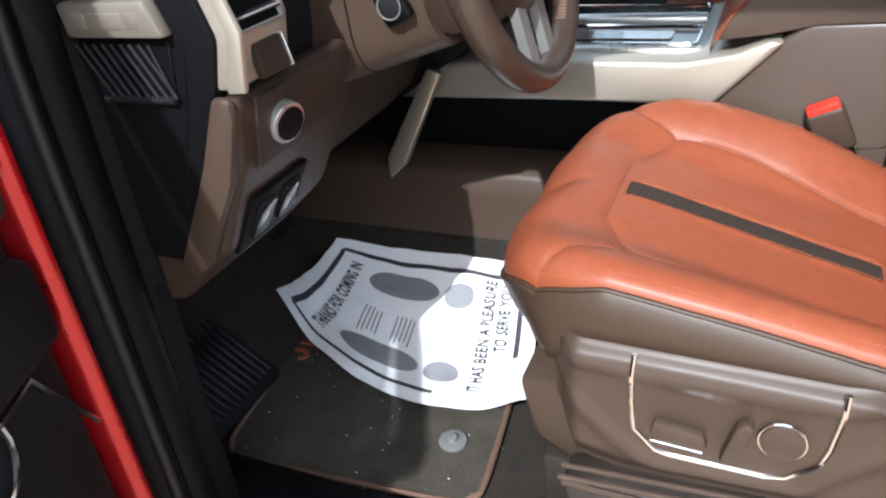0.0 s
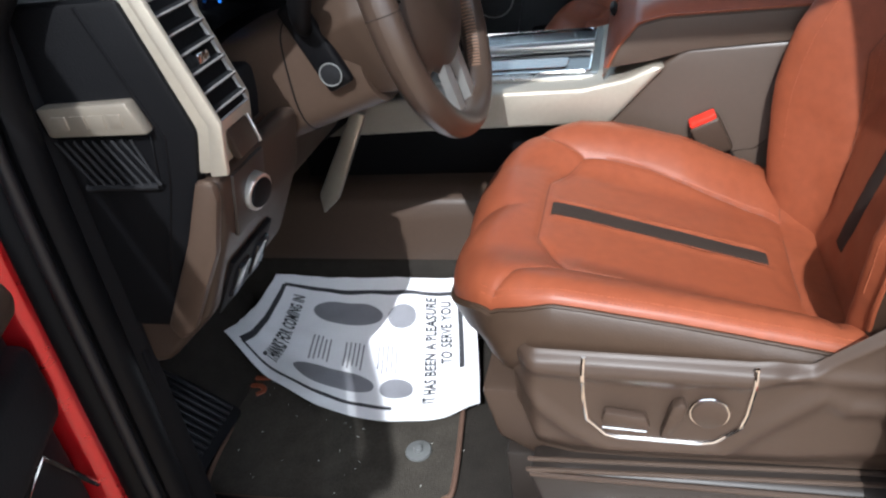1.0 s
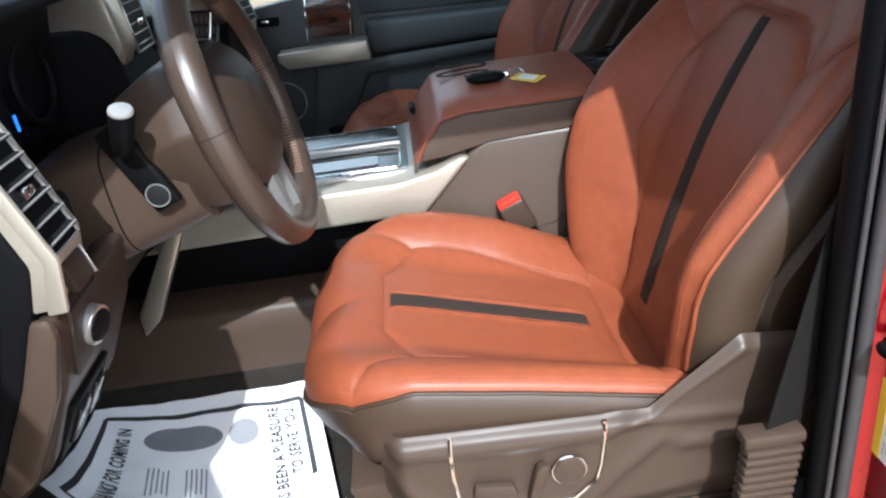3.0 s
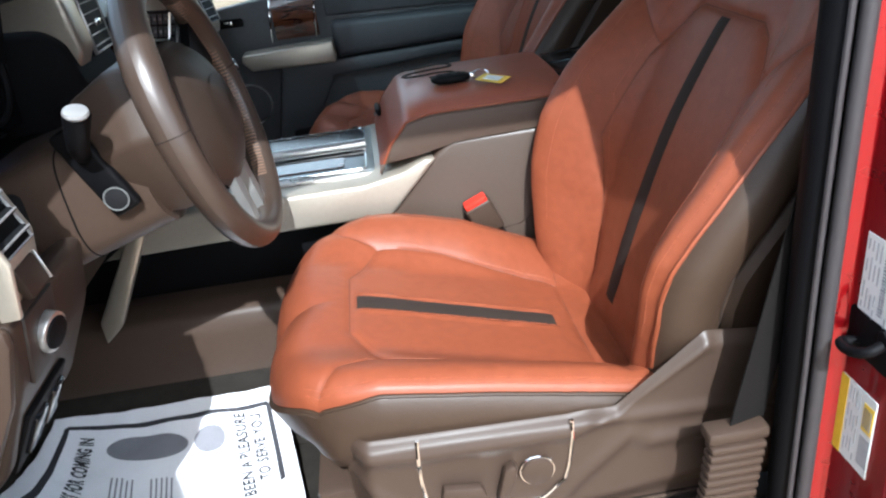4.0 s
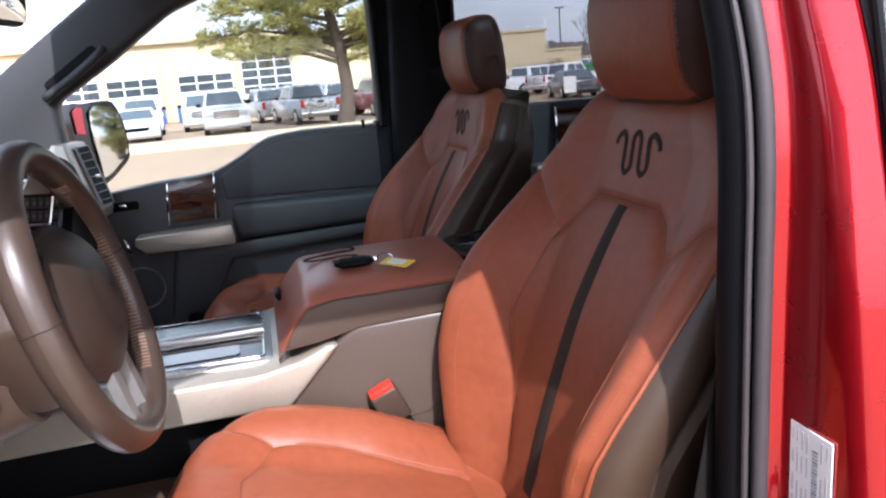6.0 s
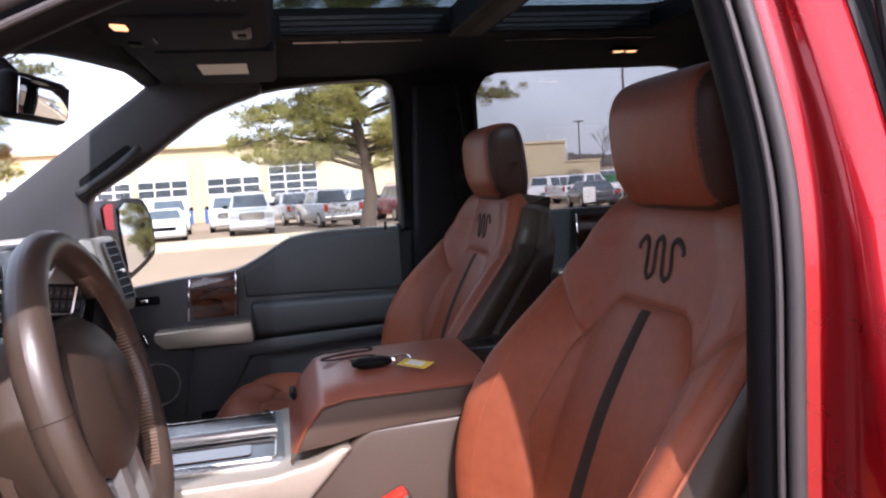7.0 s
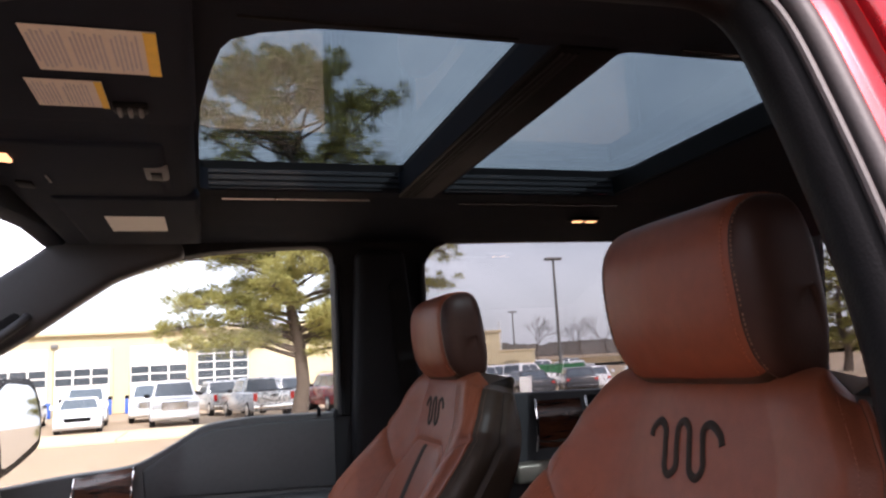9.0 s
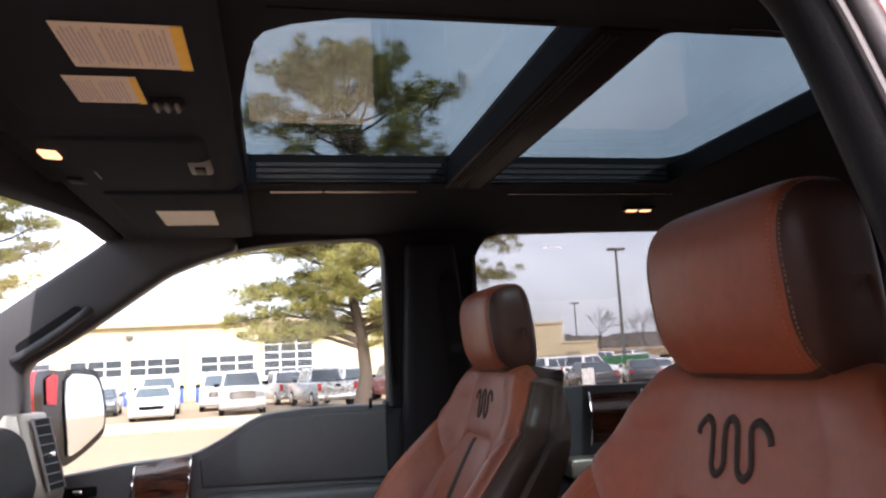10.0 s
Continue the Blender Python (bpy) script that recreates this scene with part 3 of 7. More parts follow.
    seam_cords(back_point, BACK_SEAMS, back_v, lambda v: lerp_table(BACK_HALF, v), SEAM, back)
    v, f = strip(back_point, 0.04, 0.60, 0.078, 0.052, 0.0016)
    link("stripe", v, [q[::-1] for q in f], STRIPE, back, "dark brown centre stripe")
    running_mark("embroidered_mark", back_point, 0.012, 0.742, 0.255, 0.058, STRIPE, back, "dark brown embroidered serpentine mark")
    # shell round the sides and rear
    rows = []
    for j in range(61):
        q = back_foot(-1) + (1 - back_foot(-1)) * j / 60
        a, b = Vector(back_point(-1, q)), Vector(back_point(1, q))
        x, z = curve_at(BACK, q)
        w = lerp_table(BACK_HALF, q)
        deep = lerp_table([(0, 0.125), (0.3, 0.115), (0.5, 0.10), (0.85, 0.078), (0.95, 0.068), (1, 0.055)], q)
        dz = -0.25 * deep
        e = min(1.0, deep / 0.13)
        sa, sb = Vector((e, -e, 1)), Vector((e, e, 1))
        side = [Vector((0.005, 0.008, -0.001)), Vector((0.018, 0.019, dz * 0.12)), Vector((0.038, 0.024, dz * 0.25)), Vector((0.060, 0.021, dz * 0.42)), Vector((0.074, 0.011, dz * 0.52)), Vector((0.086, 0.019, dz * 0.62)), Vector((0.104, 0.014, dz * 0.8))]
        rows.append([a] + [a + o * sa for o in side] + [Vector((x + deep + 0.010, SEAT_Y - w * 0.90, z + dz)), Vector((x + deep + 0.02, SEAT_Y - w * 0.4, z + dz)),
                     Vector((x + deep + 0.02, SEAT_Y + w * 0.4, z + dz)), Vector((x + deep + 0.010, SEAT_Y + w * 0.90, z + dz))] + [b + o * sb for o in side[::-1]] + [b])
    k = len(rows[0])
    verts = [q for r in rows for q in r]
    faces = [(i * k + j, (i + 1) * k + j, (i + 1) * k + j + 1, i * k + j + 1) for i in range(60) for j in range(k - 1)]
    o = len(verts)
    top = [Vector(back_point(-1 + 2 * i / 12, 1)) for i in range(13)]
    rear = [Vector((rows[-1][8].x, SEAT_Y + (i / 6 - 1) * 0.12, rows[-1][9].z)) for i in range(13)]
    verts += top + rear
    faces += [(o + i, o + i + 1, o + 14 + i, o + 13 + i) for i in range(12)]
    link("back_shell", verts, faces, BROWN_LEATHER, seat, "dark brown leather sides and rear of the backrest")
    for k_, sgn in ((5, -1), (14, 1)):
        tube("side_seam", [r[k_] for r in rows[:52]], 0.0014, STRIPE, back, n=6)
    for sgn in (-1, 1):
        rim = [(sgn, (0.075 if sgn < 0 else 0.125) + (0.845 if sgn < 0 else 0.795) * j / 70) for j in range(71)]
        tube("piping", [Vector(p) + Vector((0.002, sgn * 0.003, 0)) for p in on_surface(back_point, rim, 0)], 0.0030, LEATHER, back, n=6)
        stitches("stitching", back_point, [(sgn * 0.945, 0.125 + 0.785 * j / 80) for j in range(81)], THREAD, back, "orange stitching", lift=0.0010)
        stitches("pale_stitching", lambda u, v, l: tuple(Vector(back_point(u, v, 0)) + Vector((0.010, sgn * 0.0105, -0.002))), rim, TAN_THREAD, back, "tan stitching", r=0.0006)
        stitches("seam_stitching", back_point, line_uv([(sgn * 0.79, 0.10), (sgn * 0.80, 0.45), (sgn * 0.84, 0.68)], 30), THREAD, back, "orange stitching", lift=0.0008)
        stitches("panel_stitching", back_point, line_uv([(sgn * 0.455, 0.05), (sgn * 0.52, 0.22), (sgn * 0.64, 0.39), (sgn * 0.605, 0.62)], 20), THREAD, back, "orange stitching", lift=0.0008)
    # Lighter bars paint the highlight along the track cover's edges.
    for k in range(2):
        part("track_cover_edge", rbox((0, 0, 0), (0.40, 0.006, 0.005), 0.002, 2, Matrix.Translation((-0.14, SEAT_Y - 0.252 - 0.016 * k, 0.8965)) @ Matrix.Rotation(radians(2.5), 4, 'Z')), LIT_BROWN, seat)
    headrest(seat)

    # plastic side shield with its chrome-edged switch panel
    for sgn in (-1, 1):
        y = SEAT_Y + sgn * 0.236
        v, f = grid(lambda i, j: (-0.352 + 0.502 * i, y + sgn * shield_out(-0.352 + 0.502 * i, j), shield_z(-0.352 + 0.502 * i, j)), 131, 61, sgn > 0)
        shield = link("side_shield", v, f, BROWN, seat, "moulded brown plastic side shield with ridges", angle=60)
        u = [(-0.269, 1.056), (-0.270, 1.045), (-0.2705, 1.035), (-0.271, 1.022), (-0.271, 1.00), (-0.268, 0.968), (-0.248, 0.946), (-0.235, 0.943), (-0.150, 0.942), (-0.133, 0.945), (-0.108, 0.968), (-0.102, 0.987), (-0.098, 1.018), (-0.0975, 1.032), (-0.097, 1.042), (-0.097, 1.050)]
        yy = y + sgn * 0.027
        trim = [(p[0], y + sgn * (shield_at(*p) + 0.0012), p[1]) for p in u]
        tube("chrome_trim", trim, 0.0026, CHROME, shield, "chrome trim line", n=8, up=(0, 1, 0))
        part("slide_switch", prism([(-0.252, 0.978), (-0.248, 0.992), (-0.204, 0.986), (-0.200, 0.972), (-0.206, 0.966), (-0.246, 0.970)], 'y', yy, yy + sgn * 0.012, 0.003, 2), BROWN, shield, "brown seat slide switch")
        tube("switch_edge", [(-0.250, yy + sgn * 0.011, 0.970), (-0.204, yy + sgn * 0.011, 0.967)], 0.0012, CHROME, shield, n=6)
        part("recline_lever", prism([(-0.190, 0.962), (-0.178, 1.006), (-0.168, 1.012), (-0.163, 1.006), (-0.166, 0.992), (-0.180, 0.957)], 'y', yy, yy + sgn * 0.014, 0.003, 2), BROWN, shield, "brown recline lever")
        cyl("lumbar_knob", (-0.140, yy + sgn * 0.003, 0.990), (0, sgn, 0), 0.0185, 0.006, BROWN, shield, "round brown lumbar knob", n=28)
        ring = [(-0.140 + 0.0195 * math.cos(k / 28 * 2 * math.pi), yy + sgn * 0.002, 0.990 + 0.0195 * math.sin(k / 28 * 2 * math.pi)) for k in range(28)]
        tube("knob_ring", ring, 0.0013, CHROME, shield, n=6, closed=True, up=(0, 1, 0))
    # base and rails
    part("seat_base", prism([(-0.40, 0.96), (0.14, 0.96), (0.14, 0.84), (-0.32, 0.84), (-0.385, 0.88)], 'y', SEAT_Y - 0.215, SEAT_Y + 0.215, 0.01, 2), BROWN, seat)
    for sgn in (-1, 1):
        part("seat_rail", rbox((-0.12, SEAT_Y + sgn * 0.18, 0.785), (0.52, 0.045, 0.11), 0.006), DARK_BROWN, seat)
    return seat


driver_seat = build_seat()
passenger_seat = copy_thing(driver_seat, Matrix.Translation((-0.15, -SEAT_Y, 0.73)))
tagged(passenger_seat, "reddish-brown leather passenger seat with dark sides, headrest raised")


# ------------------------------------------------------------ cab shell
def holed(outer, holes, z0, z1):
    """A flat slab in plan with holes right through it."""
    bm = bmesh.new()
    for loop in [outer] + holes:
        vs = [bm.verts.new((p[0], p[1], z0)) for p in loop]
        for i in range(len(vs)):
            bm.edges.new((vs[i], vs[(i + 1) % len(vs)]))
    bmesh.ops.triangle_fill(bm, use_beauty=True, use_dissolve=False, edges=bm.edges[:])
    got = bmesh.ops.extrude_face_region(bm, geom=bm.faces[:])
    for v in got["geom"]:
        if isinstance(v, bmesh.types.BMVert):
            v.co.z = z1
    return bm


def rounded_rect(x0, x1, y0, y1, r, n=6):
    out = []
    for cx, cy, a in ((x1 - r, y1 - r, 0), (x0 + r, y1 - r, 90), (x0 + r, y0 + r, 180), (x1 - r, y0 + r, 270)):
        out += [(cx + r * math.cos(radians(a + 90 * k / n)), cy + r * math.sin(radians(a + 90 * k / n))) for k in range(n + 1)]
    return out


floor = part("floor", prism([(-1.30, 1.12), (-1.16, 1.08), (-0.95, 0.80), (-0.86, 0.722), (1.50, 0.722), (1.50, 0.66), (-1.30, 0.66)], 'y', -0.742, 0.76, 0.006), CARPET)
tagged(floor, "dark carpeted cab floor rising to the firewall", "floor", kind="structure")
firewall = part("firewall", rbox((-1.28, 0.02, 1.10), (0.06, 1.56, 0.9), 0.005), BLACK)
tagged(firewall, "black panel behind the dashboard", "wall", kind="structure")

# headliner with the two roof openings
front_hole = [(0.134, 0.335)] + [q for q in rounded_rect(-0.239, 0.20, -0.352, 0.335, 0.030) if q[0] < 0.0 and q[1] > 0] + [(-0.238, 0.04), (-0.235, -0.10), (-0.222, -0.225), (-0.213, -0.285), (-0.203, -0.310), (-0.176, -0.330), (-0.125, -0.349), (-0.06, -0.3525), (0.130, -0.354)]
rear_hole = rounded_rect(0.214, 0.605, -0.354, 0.335, 0.014)
ceiling = part("headliner", holed([(-0.52, -0.60), (-0.40, -0.665), (0.1, -0.675), (1.48, -0.66), (1.48, 0.66), (0.1, 0.675), (-0.40, 0.665), (-0.52, 0.60), (-0.56, 0.2), (-0.56, -0.2)], [front_hole, rear_hole], 1.895, 1.935), HEADLINER, angle=30)
part("front_panel", rbox((-0.375, 0.0, 1.868), (0.265, 1.26, 0.052), 0.025, 5), HEADLINER, ceiling)
tagged(ceiling, "black cloth headliner with two roof openings", "ceiling", kind="structure")
for sgn in (-1, 1):
    low = [(0.60, 1.858), (0.70, 1.805), (0.735, 1.80)] if sgn < 0 else [(0.60, 1.880), (0.70, 1.868), (0.737, 1.866)]
    rail = part("roof_rail", prism([(sgn * 0.665, 1.935), (sgn * 0.36, 1.897), (sgn * 0.45, 1.890)] + [(sgn * a, b) for a, b in low] + [(sgn * 0.78, 1.88), (sgn * 0.70, 1.95)], 'x', -0.42, 1.48, 0.006), HEADLINER)
    tagged(rail, "black headliner edge along the roof", "trim", kind="structure")
    link("track_line", *sweep([(-0.20, sgn * 0.375, 1.889), (0.08, sgn * 0.375, 1.889)], circle(0.0016, 6)), SILVER if sgn > 0 else BLACK, rail)
    link("track_line", *sweep([(0.27, sgn * 0.385, 1.887), (0.64, sgn * 0.385, 1.887)], circle(0.0018, 6)), GLOSS_BLACK, rail)
roof = part("roof_skin", holed([(-0.66, -0.64), (1.50, -0.68), (1.50, 0.68), (-0.66, 0.64)], [rounded_rect(-0.36, 0.78, -0.58, 0.57, 0.06)], 1.965, 1.985), RED, angle=30)
tagged(roof, "red painted steel roof skin", "roof", kind="structure")
for name, hole in (("sunroof_front", (-0.285, 0.145, -0.40, 0.39)), ("sunroof_rear", (0.185, 0.668, -0.40, 0.39))):
    w = thing(name, ((hole[0] + hole[1]) / 2, 0, 1.955), "tinted glass panel of the panoramic roof", "sunroof", "roof panels", "structure")
    x0, x1, y0, y1 = hole
    part("pane", prism(rounded_rect(x0 - 0.04, x1 + 0.02, y0 - 0.14, y1 + 0.14, 0.05), 'z', 1.953, 1.958, 0), ROOF_GLASS, w, "blue-grey tinted glass")
    part("surround", holed(rounded_rect(x0 - 0.035, x1 + 0.014, y0 - 0.135, y1 + 0.135, 0.05), [rounded_rect(x0 + 0.045, x1 - (0.006 if x1 < 0.3 else 0.04), y0 + 0.055, y1 - 0.055, 0.05 if x1 > 0.3 else 0.012)], 1.936, 1.951), BLACK, w, "black surround")
for x0, x1 in ((-0.225, 0.130), (0.222, 0.598)):
    liner = part("roof_well_liner", rbox(((x0 + x1) / 2, 0.3325, 1.9165), (x1 - x0, 0.004, 0.038), 0.001, 1), GLOSS_BLACK, ceiling)
    for z in (1.903, 1.914, 1.926):
        part("guide_rail", rbox(((x0 + x1) / 2, 0.329, z), (x1 - x0, 0.004, 0.0022), 0.0006, 1), BLACK, ceiling)
part("roof_well_liner", rbox((0.6025, 0.0, 1.9165), (0.004, 0.66, 0.038), 0.001, 1), BLACK, ceiling)
cross = part("sunroof_beam", prism([(0.1335, 1.897), (0.137, 1.8915), (0.204, 1.8915), (0.208, 1.897)], 'y', -0.36, 0.36, 0.001), BLACK)
tagged(cross, "black roof beam between the two glass panels", "trim", kind="structure")
for x in (0.146, 0.154, 0.162):
    link("shade_groove", *sweep([(x, -0.35, 1.891), (x, 0.34, 1.891)], circle(0.0020, 6)), BLACK_SOFT, cross)

# passenger-side wall above the doors, with two window openings
side = part("wall_side", prism([(-0.60, 1.678), (-0.53, 1.726), (-0.458, 1.771), (-0.39, 1.803), (-0.317, 1.829), (-0.22, 1.845), (-0.122, 1.853), (0.02, 1.858), (0.045, 1.853), (0.060, 1.838), (0.063, 1.812), (0.063, 1.455), (0.288, 1.455),
                                (0.288, 1.79), (0.299, 1.820), (0.322, 1.852), (0.37, 1.870), (0.60, 1.873), (0.88, 1.874), (0.93, 1.866), (0.955, 1.84), (0.955, 1.455), (1.48, 1.455), (1.48, 1.96), (-0.30, 1.94), (-0.44, 1.90), (-0.62, 1.77)], 'y', 0.735, 0.80, 0.005), BLACK_SOFT)
tagged(side, "black pillar and window surround of the far side", "wall", kind="structure")
part("pillar_foot", prism([(0.055, 0.70), (0.30, 0.70), (0.30, 1.47), (0.055, 1.47)], 'y', 0.742, 0.80, 0.004), BLACK_SOFT, side)
part("front_foot", prism([(-1.25, 0.70), (-0.88, 0.70), (-0.88, 1.40), (-1.25, 1.40)], 'y', 0.742, 0.80, 0.004), BLACK_SOFT, side)
post = part("pillar_trim", prism([(0.085, 0.80), (0.265, 0.80), (0.262, 1.46), (0.225, 1.84), (0.11, 1.84), (0.09, 1.46)], 'y', 0.665, 0.737, 0.02, 3), BLACK_SOFT, side)
for x in (0.068, 0.282):
    link("window_seal", *sweep([(x, 0.728, 1.46), (x, 0.728, 1.81)], circle(0.008, 8)), RUBBER, side)
link("belt_strap", *sweep([(0.20, 0.655, 1.74), (0.215, 0.64, 1.50), (0.23, 0.62, 1.2)], [(-0.022, -0.001), (0.022, -0.001), (0.022, 0.001), (-0.022, 0.001)], up=(0, 1, 0)), BELT, side)
cyl("belt_ring", (0.20, 0.66, 1.745), (0, -1, 0), 0.022, 0.012, BLACK, side)

a_pillar = part("pillar_front", prism([(-0.49, 1.90), (-0.57, 1.835), (-0.72, 1.728), (-0.90, 1.598), (-1.15, 1.42), (-0.98, 1.36), (-0.69, 1.37), (-0.70, 1.50), (-0.704, 1.588), (-0.64, 1.626), (-0.571, 1.669), (-0.49, 1.727), (-0.419, 1.776), (-0.35, 1.803), (-0.27, 1.828), (-0.30, 1.90)], 'y', 0.668, 0.742, 0.018, 3), PILLAR_GREY)
tagged(a_pillar, "dark grey windscreen pillar trim with a grab handle", "pillar", kind="structure")
slot_mid, slot_way = Vector((-0.653, 0, 1.664)), Vector((0.115, 0, 0.079)).normalized()
slot_up = Vector((-slot_way.z, 0, slot_way.x))
slot_pts = [slot_mid + slot_way * a + slot_up * b for a, b in rounded_rect(-0.074, 0.074, -0.014, 0.012, 0.011, 4)]
# Flat black plate paints the shaded gap behind the handle.
part("handle_recess", prism([(p.x, p.z) for p in slot_pts], 'y', 0.6640, 0.670, 0.001, 1), BLACK, a_pillar, "flat black patch for the shade behind the grab handle")
handle_pts = smooth_path([slot_mid + slot_way * a + slot_up * b + Vector((0, c, 0)) for a, b, c in ((-0.088, -0.012, 0.670), (-0.070, -0.016, 0.654), (0.0, -0.019, 0.650), (0.066, -0.016, 0.654), (0.084, -0.010, 0.670))], 6)
tube("grab_handle", handle_pts, 0.010, PILLAR_GREY, a_pillar, "dark grey grab handle", n=12)
near_pillar = part("pillar_front_near", prism([(-0.50, 1.80), (-0.57, 1.80), (-0.90, 1.598), (-1.15, 1.42), (-0.98, 1.36), (-0.80, 1.42), (-0.70, 1.535), (-0.55, 1.655), (-0.38, 1.755), (-0.40, 1.84)], 'y', -0.71, -0.66, 0.015, 3), GREY_DASH)
tagged(near_pillar, "dark grey windscreen pillar trim on the driver's side", "pillar", kind="structure")
header_low = [(p.x, p.y) for p in smooth_path([(-0.66, 1.752, 0), (-0.376, 1.752, 0), (-0.233, 1.772, 0), (-0.145, 1.787, 0), (-0.003, 1.804, 0), (0.201, 1.826, 0), (0.40, 1.845, 0), (0.50, 1.852, 0), (0.70, 1.852, 0)], 4)]
header = part("windscreen_header", prism(header_low + [(0.70, 1.95), (-0.66, 1.95)], 'x', -0.560, -0.510, 0.008), HEADLINER)
part("corner_cap", rbox((-0.465, 0.672, 1.900), (0.16, 0.19, 0.068), 0.012, 3), HEADLINER, header)
tagged(header, "black trim above the windscreen", "trim", kind="structure")
screen = thing("windscreen", (-0.85, 0, 1.65), "clear sloping windscreen", "windscreen", kind="structure")
v, f = grid(lambda i, j: (-0.60 - 0.60 * j - 0.05 * math.cos((i - 0.5) * 3), -0.70 + 1.40 * i, 1.885 - 0.46 * j), 17, 9)
pane = link("pane", v, f, SCREEN_GLASS, screen)
pane.visible_shadow = False

# rear end of the cab
rear = part("wall_rear", prism([(-0.80, 0.68), (0.80, 0.68), (0.80, 1.44), (-0.80, 1.44)], 'x', 1.46, 1.52, 0.006), BLACK_SOFT)
tagged(rear, "black panel below the rear window", "wall", kind="structure")
for sgn in (-1, 1):
    p = part("rear_corner", prism([(sgn * 0.80, 1.44), (sgn * 0.725, 1.44), (sgn * 0.680, 1.89), (sgn * 0.74, 1.96)], 'x', 1.44, 1.50, 0.006), BLACK_SOFT, rear)
part("rear_header", rbox((1.47, 0, 1.938), (0.06, 1.34, 0.09), 0.01), HEADLINER, rear)
part("pane", prism([(-0.735, 1.435), (0.735, 1.435), (0.700, 1.90), (-0.700, 1.90)], 'x', 1.478, 1.482, 0), TINTED, rear, "tinted rear glass")


def door_card(name, sill, x0, x1, label):
    """Inner door: padded panel with a stepped arm rest."""
    d = thing(name, ((x0 + x1) / 2, 0.79, 0.9), label, "car door", "far doors")
    pts = [(x0, 0.74), (x0, sill[0][1])] + sill + [(x1, 0.74)]
    part("door_panel", prism(pts, 'y', 0.757, 0.815, 0.010, 3), DOOR_SOFT, d, "dark soft-touch door panel")
    part("outer_skin", prism([(x0, 0.62), (x0, sill[0][1] - 0.12), (x1, sill[-1][1] - 0.12), (x1, 0.62)], 'y', 0.90, 0.92, 0.006), RED, d, "red outer door skin")
    return d


SILL = [(-0.66, 1.352), (-0.56, 1.364), (-0.497, 1.370), (-0.42, 1.374), (-0.376, 1.382), (-0.335, 1.400), (-0.302, 1.417), (-0.262, 1.441), (-0.226, 1.455), (-0.170, 1.462), (-0.106, 1.465), (0.07, 1.463)]
SILL = [(p.x, p.y) for p in smooth_path([(a, b, 0) for a, b in SILL], 4)]
far_door = door_card("passenger_door", SILL, -0.90, 0.075, "black passenger door with wood trim and silver arm rest, closed")
part("upper_pad", prism([(-0.365, 1.368), (-0.318, 1.396), (-0.262, 1.428), (-0.215, 1.446), (-0.10, 1.452), (0.068, 1.450), (0.068, 1.295), (-0.36, 1.306)], 'y', 0.7500, 0.770, 0.006, 3), DOOR_SOFT, far_door, "padded black upper panel")
part("bolster", prism([(-0.352, 1.296), (0.068, 1.288), (0.068, 1.212), (-0.345, 1.200)], 'y', 0.715, 0.770, 0.018, 3), DOOR_SOFT, far_door, "padded black arm bolster")
part("lower_shelf", prism([(-0.50, 1.196), (-0.345, 1.196), (0.068, 1.206), (0.068, 1.178), (-0.36, 1.150), (-0.50, 0.90), (-0.56, 0.90)], 'y', 0.728, 0.770, 0.010, 2), DOOR_SOFT, far_door)
part("map_pocket", prism([(-0.50, 1.02), (0.06, 1.06), (0.06, 0.78), (-0.50, 0.78)], 'y', 0.700, 0.765, 0.012, 2), BLACK, far_door, "black map pocket")
handle = part("pull_handle", prism([(-0.585, 1.246), (-0.350, 1.254), (-0.346, 1.206), (-0.352, 1.200), (-0.566, 1.204), (-0.588, 1.228)], 'y', 0.672, 0.740, 0.006, 3), CHAMPAGNE, far_door, "champagne pull handle of the arm rest")
v, f = grid(lambda i, j: (-0.496 + 0.114 * i, 0.752 - 0.016 * math.sin(j * 2.6), lerp_table([(0, 1.262), (1, 1.366 + 0.012 * i)], j)), 8, 14, True)
link("wood_trim", v, f, WOOD, far_door, "glossy dark wood veneer")
for x, dz in ((-0.497, 0.0), (-0.380, 0.014)):
    tube("chrome_band", [(x - 0.012 * (1 - j / 8), 0.751 - 0.016 * math.sin(j / 8 * 2.6), 1.258 + (0.108 + dz) * j / 8) for j in range(9)], 0.0028, CHROME, far_door, n=8)
part("switch_bezel", prism(rounded_rect(-0.652, -0.575, 1.308, 1.330, 0.006, 3), 'y', 0.750, 0.760, 0.001, 1), BLACK, far_door)
part("window_switch", rbox((-0.612, 0.748, 1.320), (0.020, 0.010, 0.010), 0.002), CHROME, far_door, "chrome window switch")
tube("inner_handle", smooth_path([(-0.625, 0.752, 1.235), (-0.617, 0.735, 1.226), (-0.612, 0.735, 1.205), (-0.612, 0.752, 1.195)], 5), 0.005, CHROME, far_door, "chrome inner handle")
tube("speaker_ring", [(-0.60 + 0.055 * math.cos(k / 20 * 6.283), 0.753, 1.10 + 0.055 * math.sin(k / 20 * 6.283)) for k in range(20)], 0.0022, SILVER, far_door, closed=True, n=6, up=(0, 1, 0))
cyl("lock_pin", (0.020, 0.748, 1.468), (0, 0, 1), 0.004, 0.022, BLACK, far_door)
g = part("pane", prism([(-0.665, 1.36), (-0.37, 1.37), (-0.22, 1.44), (0.07, 1.45), (0.07, 1.87), (-0.10, 1.87), (-0.32, 1.84), (-0.46, 1.79), (-0.64, 1.67)], 'y', 0.768, 0.772, 0), GLASS, far_door, "clear side glass")
g.visible_shadow = False

